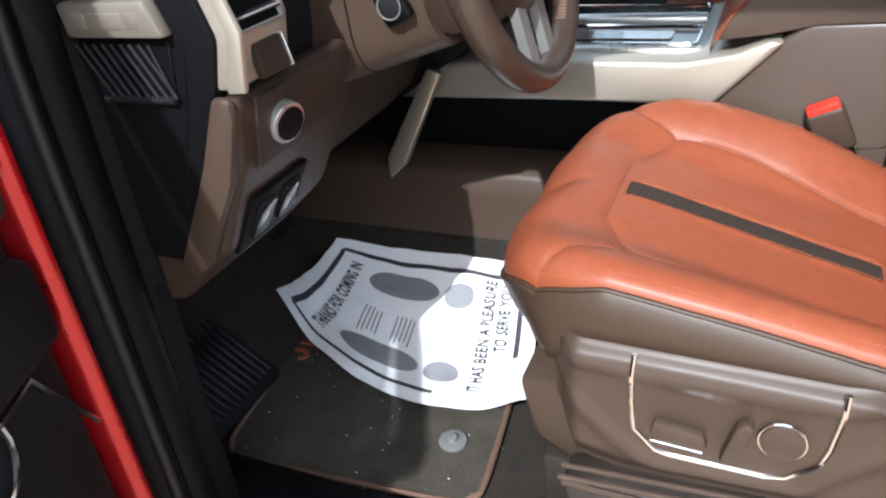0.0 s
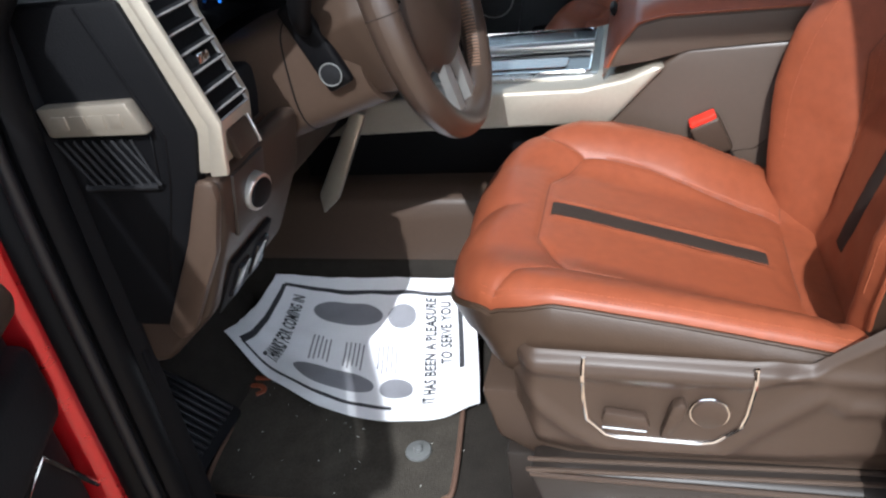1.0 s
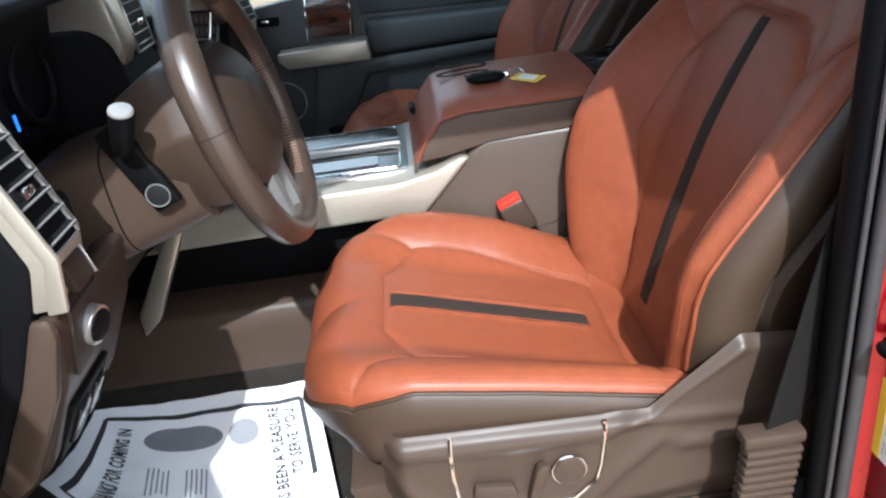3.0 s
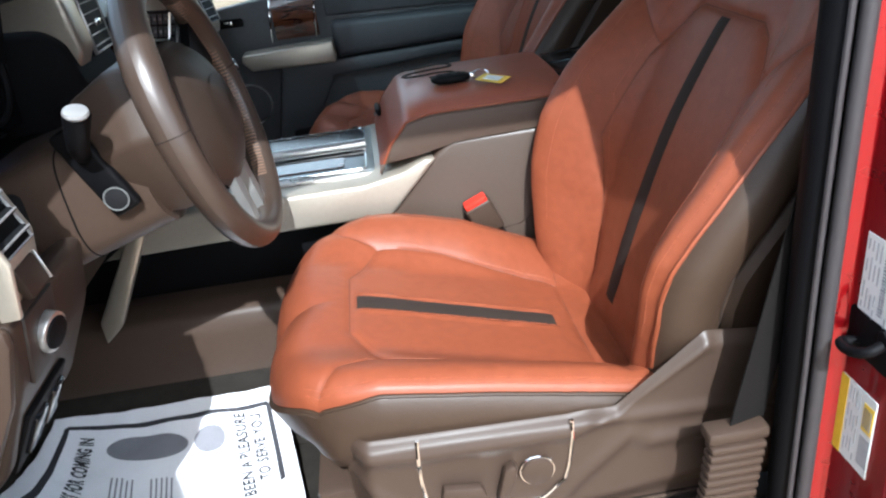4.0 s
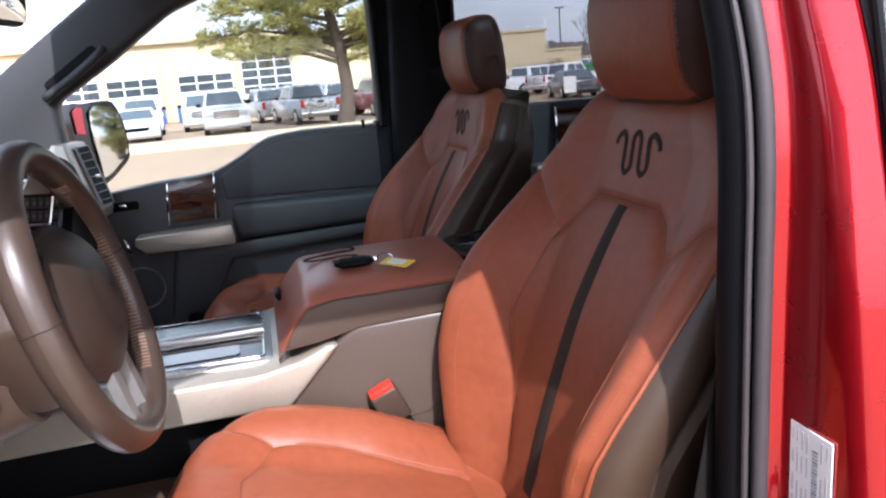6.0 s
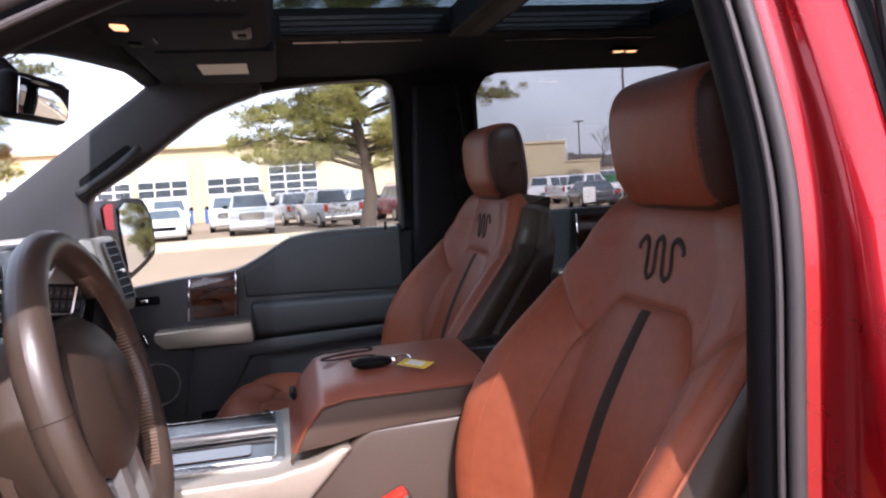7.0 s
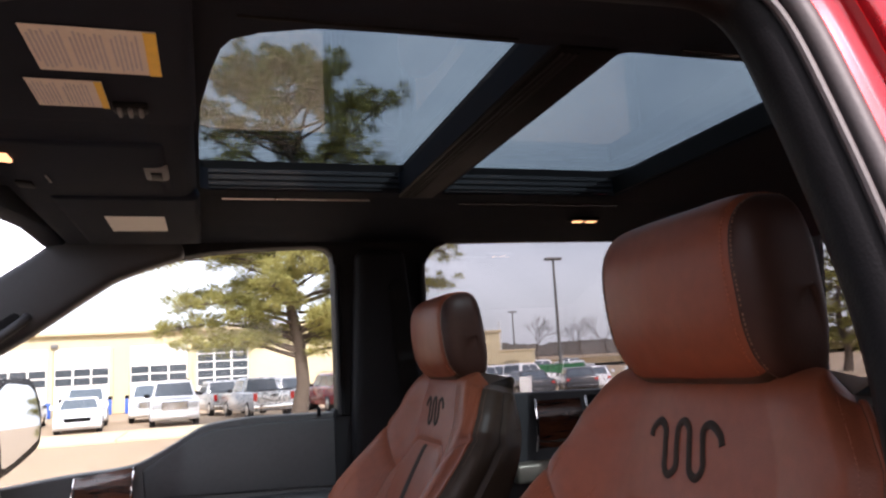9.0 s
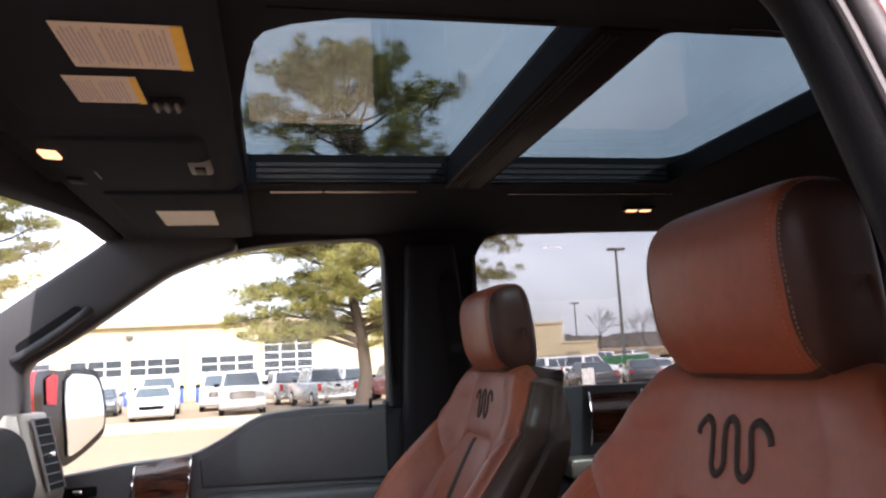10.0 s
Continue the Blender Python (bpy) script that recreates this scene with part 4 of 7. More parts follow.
rear_door = door_card("rear_door", [(0.29, 1.478), (0.43, 1.478), (0.96, 1.470)], 0.275, 1.42, "black rear passenger door with wood trim, closed")
v, f = grid(lambda i, j: (0.575 + 0.125 * i - 0.004 * j, 0.750 - 0.014 * math.sin(j * 2.6), 1.335 + 0.120 * j), 8, 12, True)
link("wood_trim", v, f, WOOD, rear_door, "glossy dark wood veneer")
for x in (0.565, 0.708):
    tube("chrome_band", [(x, 0.747 - 0.016 * math.sin(j / 8 * 2.6), 1.33 + 0.130 * j / 8) for j in range(9)], 0.0028, CHROME, rear_door, n=8)
part("pull_handle", rbox((0.60, 0.705, 1.288), (0.24, 0.06, 0.045), 0.008, 3), CHAMPAGNE, rear_door, "champagne pull handle")
part("upper_pad", prism([(0.72, 1.46), (1.38, 1.46), (1.38, 1.30), (0.72, 1.32)], 'y', 0.742, 0.770, 0.01, 3), BLACK_SOFT, rear_door)
part("pane", prism([(0.28, 1.46), (0.96, 1.455), (0.96, 1.885), (0.28, 1.88)], 'y', 0.768, 0.772, 0), TINTED, rear_door, "tinted rear side glass")

# door mirror outside the far window
mirror = thing("door_mirror", (-0.68, 0.98, 1.45), "red and black door mirror outside the far window", "mirror")
MIRROR_N = Vector((0.83, -0.56, 0.034)).normalized()


def mirror_loop(pts, out):
    """Outline in the plane of the mirror: (across, up) about its middle."""
    side = Vector((-MIRROR_N.y, MIRROR_N.x, 0))
    return [Vector((-0.68, 0.98, 1.47)) + side * (a * 1.13) + side.cross(MIRROR_N).normalized() * -b + MIRROR_N * out for a, b in pts]


shell = [(-0.079, 0.102), (-0.036, 0.111), (0.041, 0.113), (0.066, 0.097), (0.084, 0.041), (0.084, -0.030), (0.066, -0.064), (-0.023, -0.114), (-0.064, -0.094), (-0.077, -0.03)]
loop = smooth_path([(a, b, 0) for a, b in shell], 4, True)
rows = [(1.0, 0.006), (1.0, -0.02), (1.02, -0.07), (0.97, -0.12), (0.80, -0.155), (0.4, -0.17)]
vv = [q for k, out in rows for q in mirror_loop([(p.x * k, p.y * k) for p in loop], out)]
nl = len(loop)
ff = [(r * nl + i, r * nl + (i + 1) % nl, (r + 1) * nl + (i + 1) % nl, (r + 1) * nl + i) for r in range(1) for i in range(nl)]
link("housing", vv[:2 * nl], ff + [tuple(range(nl))], GLOSS_BLACK, mirror, "gloss black mirror housing")
ff = [(r * nl + i, r * nl + (i + 1) % nl, (r + 1) * nl + (i + 1) % nl, (r + 1) * nl + i) for r in range(4) for i in range(nl)] + [tuple(4 * nl + i for i in range(nl))]
link("cap", vv[nl:], ff, RED, mirror, "red mirror cap")
face = [(-0.026, 0.087), (0.032, 0.097), (0.054, 0.088), (0.066, 0.065), (0.075, 0.018), (0.074, -0.026), (0.060, -0.046), (-0.014, -0.092), (-0.023, -0.057)]
plate("mirror_glass", mirror_loop([(p.x, p.y) for p in smooth_path([(a, b, 0) for a, b in face], 3, True)], 0.010), 0.003, MIRROR, mirror, "silvered mirror glass")
plate("cap_front", mirror_loop([(-0.076, 0.092), (-0.074, 0.034), (-0.050, 0.030), (-0.046, 0.100), (-0.060, 0.103)][::-1], 0.0085), 0.003, RED, mirror, "red mirror cap")
spot = [(0.046 + 0.017 * math.cos(k / 20 * 6.2832), 0.050 + 0.020 * math.sin(k / 20 * 6.2832)) for k in range(20)]
plate("blind_spot_mirror", mirror_loop(spot, 0.0125), 0.002, CHROME, mirror, "small round blind-spot mirror")
part("arm", rbox((-0.75, 0.86, 1.42), (0.10, 0.12, 0.05), 0.012), BLACK, mirror)

# ------------------------------------------------------------ driver's door opening
OPENING = smooth_path([(-0.765, -0.80, 0.70), (-0.762, -0.80, 1.05), (-0.752, -0.80, 1.40), (-0.715, -0.79, 1.505), (-0.55, -0.752, 1.640), (-0.36, -0.716, 1.745), (-0.23, -0.706, 1.778), (-0.08, -0.702, 1.792), (0.02, -0.701, 1.797),
                       (0.072, -0.703, 1.794), (0.102, -0.711, 1.768), (0.115, -0.728, 1.703), (0.126, -0.752, 1.597), (0.1275, -0.763, 1.51), (0.125, -0.766, 1.39), (0.1235, -0.767, 1.235), (0.1235, -0.768, 1.10), (0.1235, -0.768, 0.70)], 6)


def face_depth(p):
    """How deep the jamb's dark face is: it widens from the roof down the rear post."""
    return lerp_table([(1.10, 0.074), (1.22, 0.072), (1.39, 0.050), (1.51, 0.030), (1.60, 0.018), (1.70, 0.011)], p.z) if p.x > 0.06 else 0.011


def frame_sweep(name, profile, mat, parent, label="", a=0, b=None):
    """A band along the door opening: profile points are (out of the opening, towards the outside, share of the face's depth)."""
    P = OPENING[a:b]
    verts, k = [], len(profile)
    for i, p in enumerate(P):
        d = (P[min(i + 1, len(P) - 1)] - P[max(i - 1, 0)]).normalized()
        e = Vector((0, -1, 0))
        e = (e - d * e.dot(d)).normalized()
        o = e.cross(d)
        if o.dot(p - Vector((-0.3, p.y, 1.25))) < 0:
            o = -o
        deep = face_depth(p)
        for q in profile:
            verts.append(p + o * q[0] + e * (q[1] + deep * (q[2] if len(q) > 2 else 0.0)))
    faces = [(i * k + j, i * k + j + 1, (i + 1) * k + j + 1, (i + 1) * k + j) for i in range(len(P) - 1) for j in range(k - 1)]
    return link(name, verts, faces, mat, parent, label)


def round_section(r, ca, cb, n=14):
    return [(ca + r * math.cos(i / n * 6.2832), cb + r * math.sin(i / n * 6.2832)) for i in range(n + 1)]


frame_thing = thing("door_frame", (-0.33, -0.80, 0.70), "red painted driver's door opening with black rubber seal", "door frame", kind="structure")
frame_sweep("jamb", [(0.004, -0.006), (0.007, -0.002), (0.011, 0.0005), (0.016, 0.0015), (0.0195, 0.003), (0.0222, 0.007), (0.0230, 0.010, 0.2), (0.0232, 0.008, 0.6), (0.0236, 0.003, 1.0), (0.0246, 0.008, 1.0), (0.0270, 0.013, 1.0), (0.0310, 0.017, 1.0), (0.0360, 0.0205, 1.0), (0.0410, 0.0235, 1.0), (0.0450, 0.0265, 1.0), (0.048, 0.0285, 1.0)], RED, frame_thing, "glossy red jamb")
frame_sweep("outer_skin", [(0.048, 0.0285, 1.0), (0.051, 0.0285, 1.0), (0.053, 0.026, 1.0), (0.054, 0.018, 1.0)], RED, frame_thing, "glossy red body side")
frame_sweep("window_trim", [(0.055, 0.019, 1.0), (0.056, 0.025, 1.0), (0.060, 0.0275, 1.0), (0.065, 0.0265, 1.0), (0.067, 0.023, 1.0), (0.071, 0.023, 1.0), (0.073, 0.028, 1.0), (0.078, 0.0295, 1.0), (0.083, 0.027, 1.0), (0.084, 0.012, 1.0)], RUBBER, frame_thing, "black window trim")
# One seal in two colours: greyed where lit, black at the shaded front.
frame_sweep("seal", round_section(0.0072, 0.0, 0.0), SEAL_LIT, frame_thing, "rubber door seal bulb, greyed for the light on it", 20)
frame_sweep("front_seal", round_section(0.0072, 0.0, 0.0), RUBBER, frame_thing, "front length of the rubber door seal, blackened for shade", 0, 21)
# Grey here paints the bright shine line along the lip.
frame_sweep("seal_lip", round_section(0.0028, -0.0145, 0.0, 8), SEAL_LIT, frame_thing, "inner seal lip, greyed to paint its shine", 20)
frame_sweep("pillar_trim", [(-0.004, -0.010), (-0.014, -0.005), (-0.0195, -0.008), (-0.024, -0.018), (-0.023, -0.030), (-0.012, -0.044), (0.010, -0.056), (0.06, -0.066), (0.17, -0.064)], BLACK, frame_thing, "black inner trim")

roof_side = part("roof_side", prism([(-0.63, 1.987), (-0.72, 1.968), (-0.775, 1.925), (-0.805, 1.872), (-0.80, 1.845), (-0.765, 1.86), (-0.70, 1.935), (-0.62, 1.967)], 'x', -0.40, 1.52, 0.006, 2), RED)
tagged(roof_side, "glossy red edge of the roof above the doors", "roof edge", kind="structure")

# sill under the door
sill = part("door_sill", prism([(-0.665, 0.70), (-0.665, 0.765), (-0.70, 0.775), (-0.80, 0.765), (-0.83, 0.70), (-0.83, 0.55), (-0.70, 0.55)], 'x', -0.85, 0.20, 0.008, 2), BLACK)
tagged(sill, "black plastic door sill trim", "sill", kind="structure")
part("scuff_plate", rbox((-0.3, -0.745, 0.776), (0.60, 0.05, 0.006), 0.002), SILVER, sill)
hinge_post = part("hinge_pillar", prism([(-0.738, -0.735), (-0.745, -0.752), (-0.760, -0.790), (-0.775, -0.815), (-1.05, -0.815), (-1.05, -0.735)], 'z', 0.55, 1.47, 0.006, 2), BLACK)
tagged(hinge_post, "black trim of the front door post", "pillar", kind="structure")
kick = part("kick_panel", prism([(-0.76, 0.72), (-0.74, 1.10), (-1.15, 1.10), (-1.15, 0.72)], 'y', -0.752, -0.738, 0.004), BLACK)
tagged(kick, "black kick panel beside the footwell", "trim", kind="structure")

# labels and striker on the rear jamb
jamb_x = 0.1478
lab = thing("certification_label", (jamb_x, -0.8015, 1.245), "white printed certification label on the red jamb", "label")
part("sheet", rbox((jamb_x - 0.0025, -0.8015, 1.245), (0.0012, 0.048, 0.086), 0.0005, 1), LABEL, lab)
random.seed(3)
for c in (0, 1, 2, 3, 6, 7):
    z = 1.283
    while z > 1.210:
        h = 0.006 + 0.016 * random.random()
        part("text_bar", rbox((jamb_x - 0.0034, -0.7820 - c * 0.0054, z - h / 2), (0.0006, 0.0013, h), 0), PALE_INK, lab)
        z -= h + 0.003 + 0.012 * random.random()
for i in range(18):
    part("barcode_bar", rbox((jamb_x - 0.0034, -0.8070, 1.272 - i * 0.0031), (0.0006, 0.006, 0.0011 if i % 3 else 0.0018), 0), GREY_INK, lab)
lab2 = thing("tyre_label", (jamb_x, -0.8085, 1.077), "yellow and white tyre pressure label on the red jamb", "label")
part("sheet", rbox((jamb_x - 0.0025, -0.7985, 1.092), (0.0012, 0.052, 0.090), 0.0005, 1), LABEL, lab2)
part("yellow_band", rbox((jamb_x - 0.0034, -0.7780, 1.092), (0.0006, 0.011, 0.089), 0), YELLOW, lab2)
part("yellow_box", rbox((jamb_x - 0.0034, -0.8155, 1.112), (0.0006, 0.014, 0.030), 0), YELLOW, lab2)
part("red_frame", rbox((jamb_x - 0.0032, -0.8160, 1.074), (0.0006, 0.015, 0.034), 0.0002, 1), PALE_INK, lab2)
for c in range(4):
    z = 1.132
    while z > 1.057:
        h = 0.008 + 0.012 * random.random()
        part("text_bar", rbox((jamb_x - 0.0034, -0.7880 - c * 0.0048, z - h / 2), (0.0006, 0.0012, h), 0), PALE_INK, lab2)
        z -= h + 0.003 + 0.008 * random.random()
for i in range(4):
    part("text_bar", rbox((jamb_x - 0.0040, -0.8110 - i * 0.003, 1.112), (0.0006, 0.0010, 0.022), 0), GREY_INK, lab2)
striker = thing("door_striker", (0.1475, -0.7835, 1.19), "black steel door striker bolted to the jamb", "striker")
part("base", rbox((0.1475, -0.7985, 1.190), (0.008, 0.062, 0.046), 0.004), BLACK, striker)
tube("loop", smooth_path([(0.1445, -0.8215, 1.200), (0.1285, -0.8215, 1.194), (0.1245, -0.8035, 1.185), (0.1285, -0.7855, 1.182), (0.1445, -0.7855, 1.180)], 6), 0.0050, BLACK, striker, n=10)
for y in (-0.8215, -0.7755):
    cyl("bolt", (0.1425, y, 1.205 if y < -0.8035 else 1.172), (-1, 0, 0), 0.008, 0.006, BLACK, striker, n=6)

# open driver's door, only its hinge end is in view
near_door = thing("driver_door", (-0.82, -0.86, 0.9), "open driver's door with dark inner panel and chrome-edged pocket", "car door")
DOOR_TURN = Matrix.Translation((-0.80, -0.832, 0)) @ Matrix.Rotation(radians(22), 4, 'Z')
part("door_panel", rbox((0, 0, 0), (0.06, 0.95, 0.82), 0.02, 3, DOOR_TURN @ Matrix.Translation((-0.035, -0.475, 1.02))), BLACK_SOFT, near_door, "dark inner door panel")
part("outer_skin", rbox((0, 0, 0), (0.02, 0.96, 0.86), 0.006, 2, DOOR_TURN @ Matrix.Translation((-0.14, -0.50, 0.98))), RED, near_door, "red outer skin")
part("hinge_face", rbox((0, 0, 0), (0.035, 0.024, 0.84), 0.006, 2, DOOR_TURN @ Matrix.Translation((-0.115, -0.016, 1.0))), RED, near_door, "red hinge face")
part("arm_rest", rbox((0, 0, 0), (0.07, 0.70, 0.045), 0.02, 3, DOOR_TURN @ Matrix.Translation((0.015, -0.40, 1.262))), BROWN, near_door, "brown arm rest")
chrome = [(0.0, -0.30, 1.05), (0.0, -0.18, 1.072), (0.0, -0.064, 1.082), (0.0, 0.006, 0.966), (0.0, 0.012, 0.846), (0.0, 0.0, 0.74)]
tube("chrome_trim", [DOOR_TURN @ Vector(p) for p in chrome], 0.0035, CHROME, near_door, "chrome pocket outline", n=8, up=(1, 0, 0))
tube("chrome_speaker_ring", [DOOR_TURN @ Vector((0.0, -0.17 + 0.055 * math.cos(k / 20 * 6.283), 1.06 + 0.055 * math.sin(k / 20 * 6.283))) for k in range(20)], 0.003, CHROME, near_door, closed=True, n=6, up=(1, 0, 0))
part("lower_panel", rbox((0, 0, 0), (0.05, 0.80, 0.10), 0.02, 3, DOOR_TURN @ Matrix.Translation((-0.012, -0.40, 1.135))), BLACK_SOFT, near_door)

part("window_frame", rbox((0, 0, 0), (0.04, 0.06, 0.42), 0.01, 2, DOOR_TURN @ Matrix.Translation((-0.06, -0.92, 1.62))), BLACK, near_door, "black window frame")
part("window_top", rbox((0, 0, 0), (0.04, 0.62, 0.05), 0.01, 2, DOOR_TURN @ Matrix.Translation((-0.03, -0.63, 1.82))), BLACK, near_door)
# Pane out of view, its dark tint added to shade the dash.
part("pane", rbox((0, 0, 0), (0.004, 0.90, 0.40), 0, 1, DOOR_TURN @ Matrix.Translation((-0.06, -0.47, 1.62))), SHADE_GLASS, near_door, "unseen side glass, tinted dark to shade the dash")

# closed rear door on the driver's side
back_door = thing("rear_door_near", (0.7, -0.88, 0.9), "red rear door on the driver's side with tinted glass, closed", "car door")
part("outer_skin", prism([(0.245, 0.62), (0.245, 1.40), (0.60, 1.43), (1.46, 1.44), (1.46, 0.62)], 'y', -0.905, -0.86, 0.012, 3), RED, back_door, "glossy red door skin")
part("inner_panel", prism([(0.25, 0.72), (0.25, 1.42), (1.46, 1.44), (1.46, 0.72)], 'y', -0.80, -0.74, 0.01, 2), BLACK_SOFT, back_door, "black inner panel")
plate("pane", [(0.184, -0.850, 1.40), (1.46, -0.868, 1.44), (1.46, -0.765, 1.83), (0.176, -0.772, 1.79)], 0.004, NEAR_TINT, back_door, "tinted glass")
tube("top_trim", [(0.18, -0.770, 1.80), (1.46, -0.762, 1.84)], 0.014, BLACK, back_door, n=8)
tube("front_trim", [(0.187, -0.848, 1.39), (0.179, -0.772, 1.79)], 0.004, BLACK, back_door, n=8)


# ------------------------------------------------------------ dashboard
dash = thing("dashboard", (-0.85, 0.0, 1.1), "dark dashboard with champagne trim, brown lower half and air vents", "dashboard")
BODY = [(-1.22, 1.40), (-1.05, 1.470), (-0.86, 1.482), (-0.700, 1.474), (-0.672, 1.455), (-0.645, 1.36), (-0.655, 1.31), (-0.675, 1.22), (-0.735, 1.115), (-0.80, 1.075), (-1.22, 1.06)]
part("dash_body", prism(BODY, 'y', -0.222, 0.640, 0.012, 3), BLACK_SOFT, dash, "dark moulded dashboard body")
part("dash_end", prism(BODY, 'y', -0.725, -0.618, 0.010, 3), GREY_DASH, dash, "grey outer end of the dashboard")
part("cluster_floor", prism([(-1.22, 1.30), (-0.80, 1.335), (-0.70, 1.345), (-0.655, 1.345), (-0.655, 1.31), (-0.675, 1.22), (-0.735, 1.115), (-0.80, 1.075), (-1.22, 1.06)], 'y', -0.618, -0.222, 0.010, 3), BLACK_SOFT, dash, "black dashboard under the instruments")
v, f = grid(lambda i, j: (-0.80 - 0.39 * j, -0.600 + 1.33 * i, 1.486 + 0.010 * math.sin(j * 3.0) - 0.05 * j * j + 0.002), 30, 12, True)
link("dash_top", v, f, GREY_DASH, dash, "grey soft dashboard top")
# end cap facing the open door
cap = part("end_cap", prism([(-0.631, 1.472), (-0.595, 1.352), (-0.610, 1.300), (-0.660, 1.195), (-0.70, 1.13), (-0.98, 1.13), (-0.98, 1.474)], 'y', -0.742, -0.722, 0.006, 2), BLACK, dash, "black end cap of the dashboard")
tube("cap_groove", [(-0.672, -0.7425, 1.468), (-0.628, -0.7425, 1.348), (-0.640, -0.7425, 1.30), (-0.680, -0.7425, 1.19)], 0.0022, BLACK, cap, n=6, up=(0, 1, 0))
badge = part("badge", prism([(-0.742, 1.386), (-0.646, 1.388), (-0.634, 1.357), (-0.738, 1.357)], 'y', -0.756, -0.740, 0.0035, 2), BADGE, cap, "champagne badge plate with raised bars")
for i, (a, b) in enumerate(((-0.728, -0.712), (-0.708, -0.692), (-0.688, -0.672), (-0.668, -0.654))):
    part("raised_bar", rbox(((a + b) / 2, -0.7562, 1.3715), (b - a, 0.002, 0.013), 0.0009, 2), BADGE, badge)
vent = part("side_grille", prism([(-0.742, 1.352), (-0.640, 1.352), (-0.648, 1.302), (-0.726, 1.300)], 'y', -0.7445, -0.742, 0.0008, 1), BLACK, cap, "black slotted side grille")
for i in range(9):
    x = -0.732 + i * 0.0102
    tube("slat", [(x - 0.010, -0.747, 1.350), (x + 0.016 if i < 8 else x + 0.004, -0.747, 1.304)], 0.0018, BLACK_SOFT, vent, n=5)
tube("grille_lip", [(-0.728, -0.746, 1.301), (-0.648, -0.746, 1.302)], 0.0035, BLACK_SOFT, vent, n=8)

# champagne strip with the outboard vent on the driver's side
strip_pts = [(-0.6225, 1.480), (-0.616, 1.483), (-0.607, 1.478), (-0.567, 1.358), (-0.575, 1.309), (-0.594, 1.308), (-0.581, 1.357)]
bezel = part("vent_bezel", prism(strip_pts, 'y', -0.744, -0.7365, 0.003, 2), CHAMPAGNE, dash, "champagne vent surround")
part("vent_box", prism([(x - 0.014, z) for x, z in strip_pts[1:6]] + [(-0.66, 1.33), (-0.68, 1.46)], 'y', -0.737, -0.655, 0.004, 2), CHAMPAGNE, dash, "champagne vent surround")
a, b = Vector((-0.6205, 0, 1.463)), Vector((-0.584, 0, 1.353))


def vent_unit(y0, y1, a, b, parent, out, n=6, deep=0.0065):
    """A sloping air vent between y0 and y1: dark recess, slats, a slim chrome frame and a slider."""
    d = (b - a)
    nn = Vector((d.z, 0, -d.x)).normalized()
    if nn.x < 0:
        nn = -nn
    plate("recess", [(a + nn * out) + Vector((0, y0, 0)), (a + nn * out) + Vector((0, y1, 0)), (b + nn * out) + Vector((0, y1, 0)), (b + nn * out) + Vector((0, y0, 0))], 0.004, BLACK, parent)
    for i in range(n):
        p = a.lerp(b, (i + 0.7) / (n + 0.4)) + nn * (out + 0.25 * deep)
        part("slat", rbox((0, 0, 0), (deep, y1 - y0, 0.0028), 0.001, 1, Matrix.Translation(p + Vector((0, (y0 + y1) / 2, 0))) @ Matrix.Rotation(radians(22), 4, 'Y')), BLACK_SOFT, parent)
        tip = p + nn * (0.5 * deep + 0.0004) + Vector((0, 0, -0.19 * deep))
        tube("slat_edge", [tip + Vector((0, y0 + 0.002, 0)), tip + Vector((0, y1 - 0.002, 0))], 0.0011, LENS_GREY, parent, n=5)
    fr = [a + Vector((0, y0, 0)), a + Vector((0, y1, 0)), b + Vector((0, y1, 0)), b + Vector((0, y0, 0))]
    v, fc = sweep([p + nn * (out + 0.003) for p in fr + fr[:1]], circle(0.0030, 8), up=nn)
    link("vent_frame", v, fc, LENS_GREY, parent)
    p = a.lerp(b, 0.52) + nn * (out + 0.006) + Vector((0, (y0 + y1) / 2, 0))
    part("slider", rbox(p, (0.010, 0.020, 0.010), 0.002, 2), CHROME, parent, "chrome vent slider")


vent_unit(-0.733, -0.668, a, b, bezel, 0.001, 6, 0.014)
# brown knee panel with lamp switch and small controls
knee = part("knee_panel", prism([(-0.612, 1.303), (-0.590, 1.302), (-0.604, 1.235), (-0.652, 1.140), (-0.725, 1.075), (-0.80, 1.06), (-0.80, 1.16), (-0.71, 1.20), (-0.64, 1.285)], 'y', -0.738, -0.545, 0.010, 3), SHADED_BROWN, dash, "brown lower dashboard panel, darkened for shade")
part("knee_bolster", prism([(-0.655, 1.285), (-0.662, 1.225), (-0.705, 1.135), (-0.765, 1.085), (-0.82, 1.075), (-0.82, 1.18), (-0.72, 1.24)], 'y', -0.540, -0.185, 0.010, 3), SHADED_BROWN, dash, "brown panel under the column, darkened for shade")
part("knee_edge", prism([(-0.610, 1.306), (-0.592, 1.302), (-0.592, 1.285), (-0.612, 1.225), (-0.668, 1.13), (-0.690, 1.115), (-0.70, 1.135), (-0.640, 1.24)], 'y', -0.748, -0.735, 0.005, 2), BROWN, dash, "light brown edge of the lower panel")
part("lamp_switch_plate", rbox((0, 0, 0), (0.006, 0.070, 0.070), 0.003, 2, Matrix.Translation((-0.598, -0.680, 1.262)) @ Matrix.Rotation(radians(11), 4, 'Y')), DARK_BROWN, dash, "dark plate round the lamp switch")
cyl("lamp_switch", (-0.594, -0.677, 1.261), (0.93, -0.18, -0.25), 0.0200, 0.016, SILVER, dash, "chrome-ringed round lamp switch", n=32)
cyl("lamp_switch_face", (-0.586, -0.6785, 1.259), (0.93, -0.18, -0.25), 0.0165, 0.004, BLACK, dash, n=28)
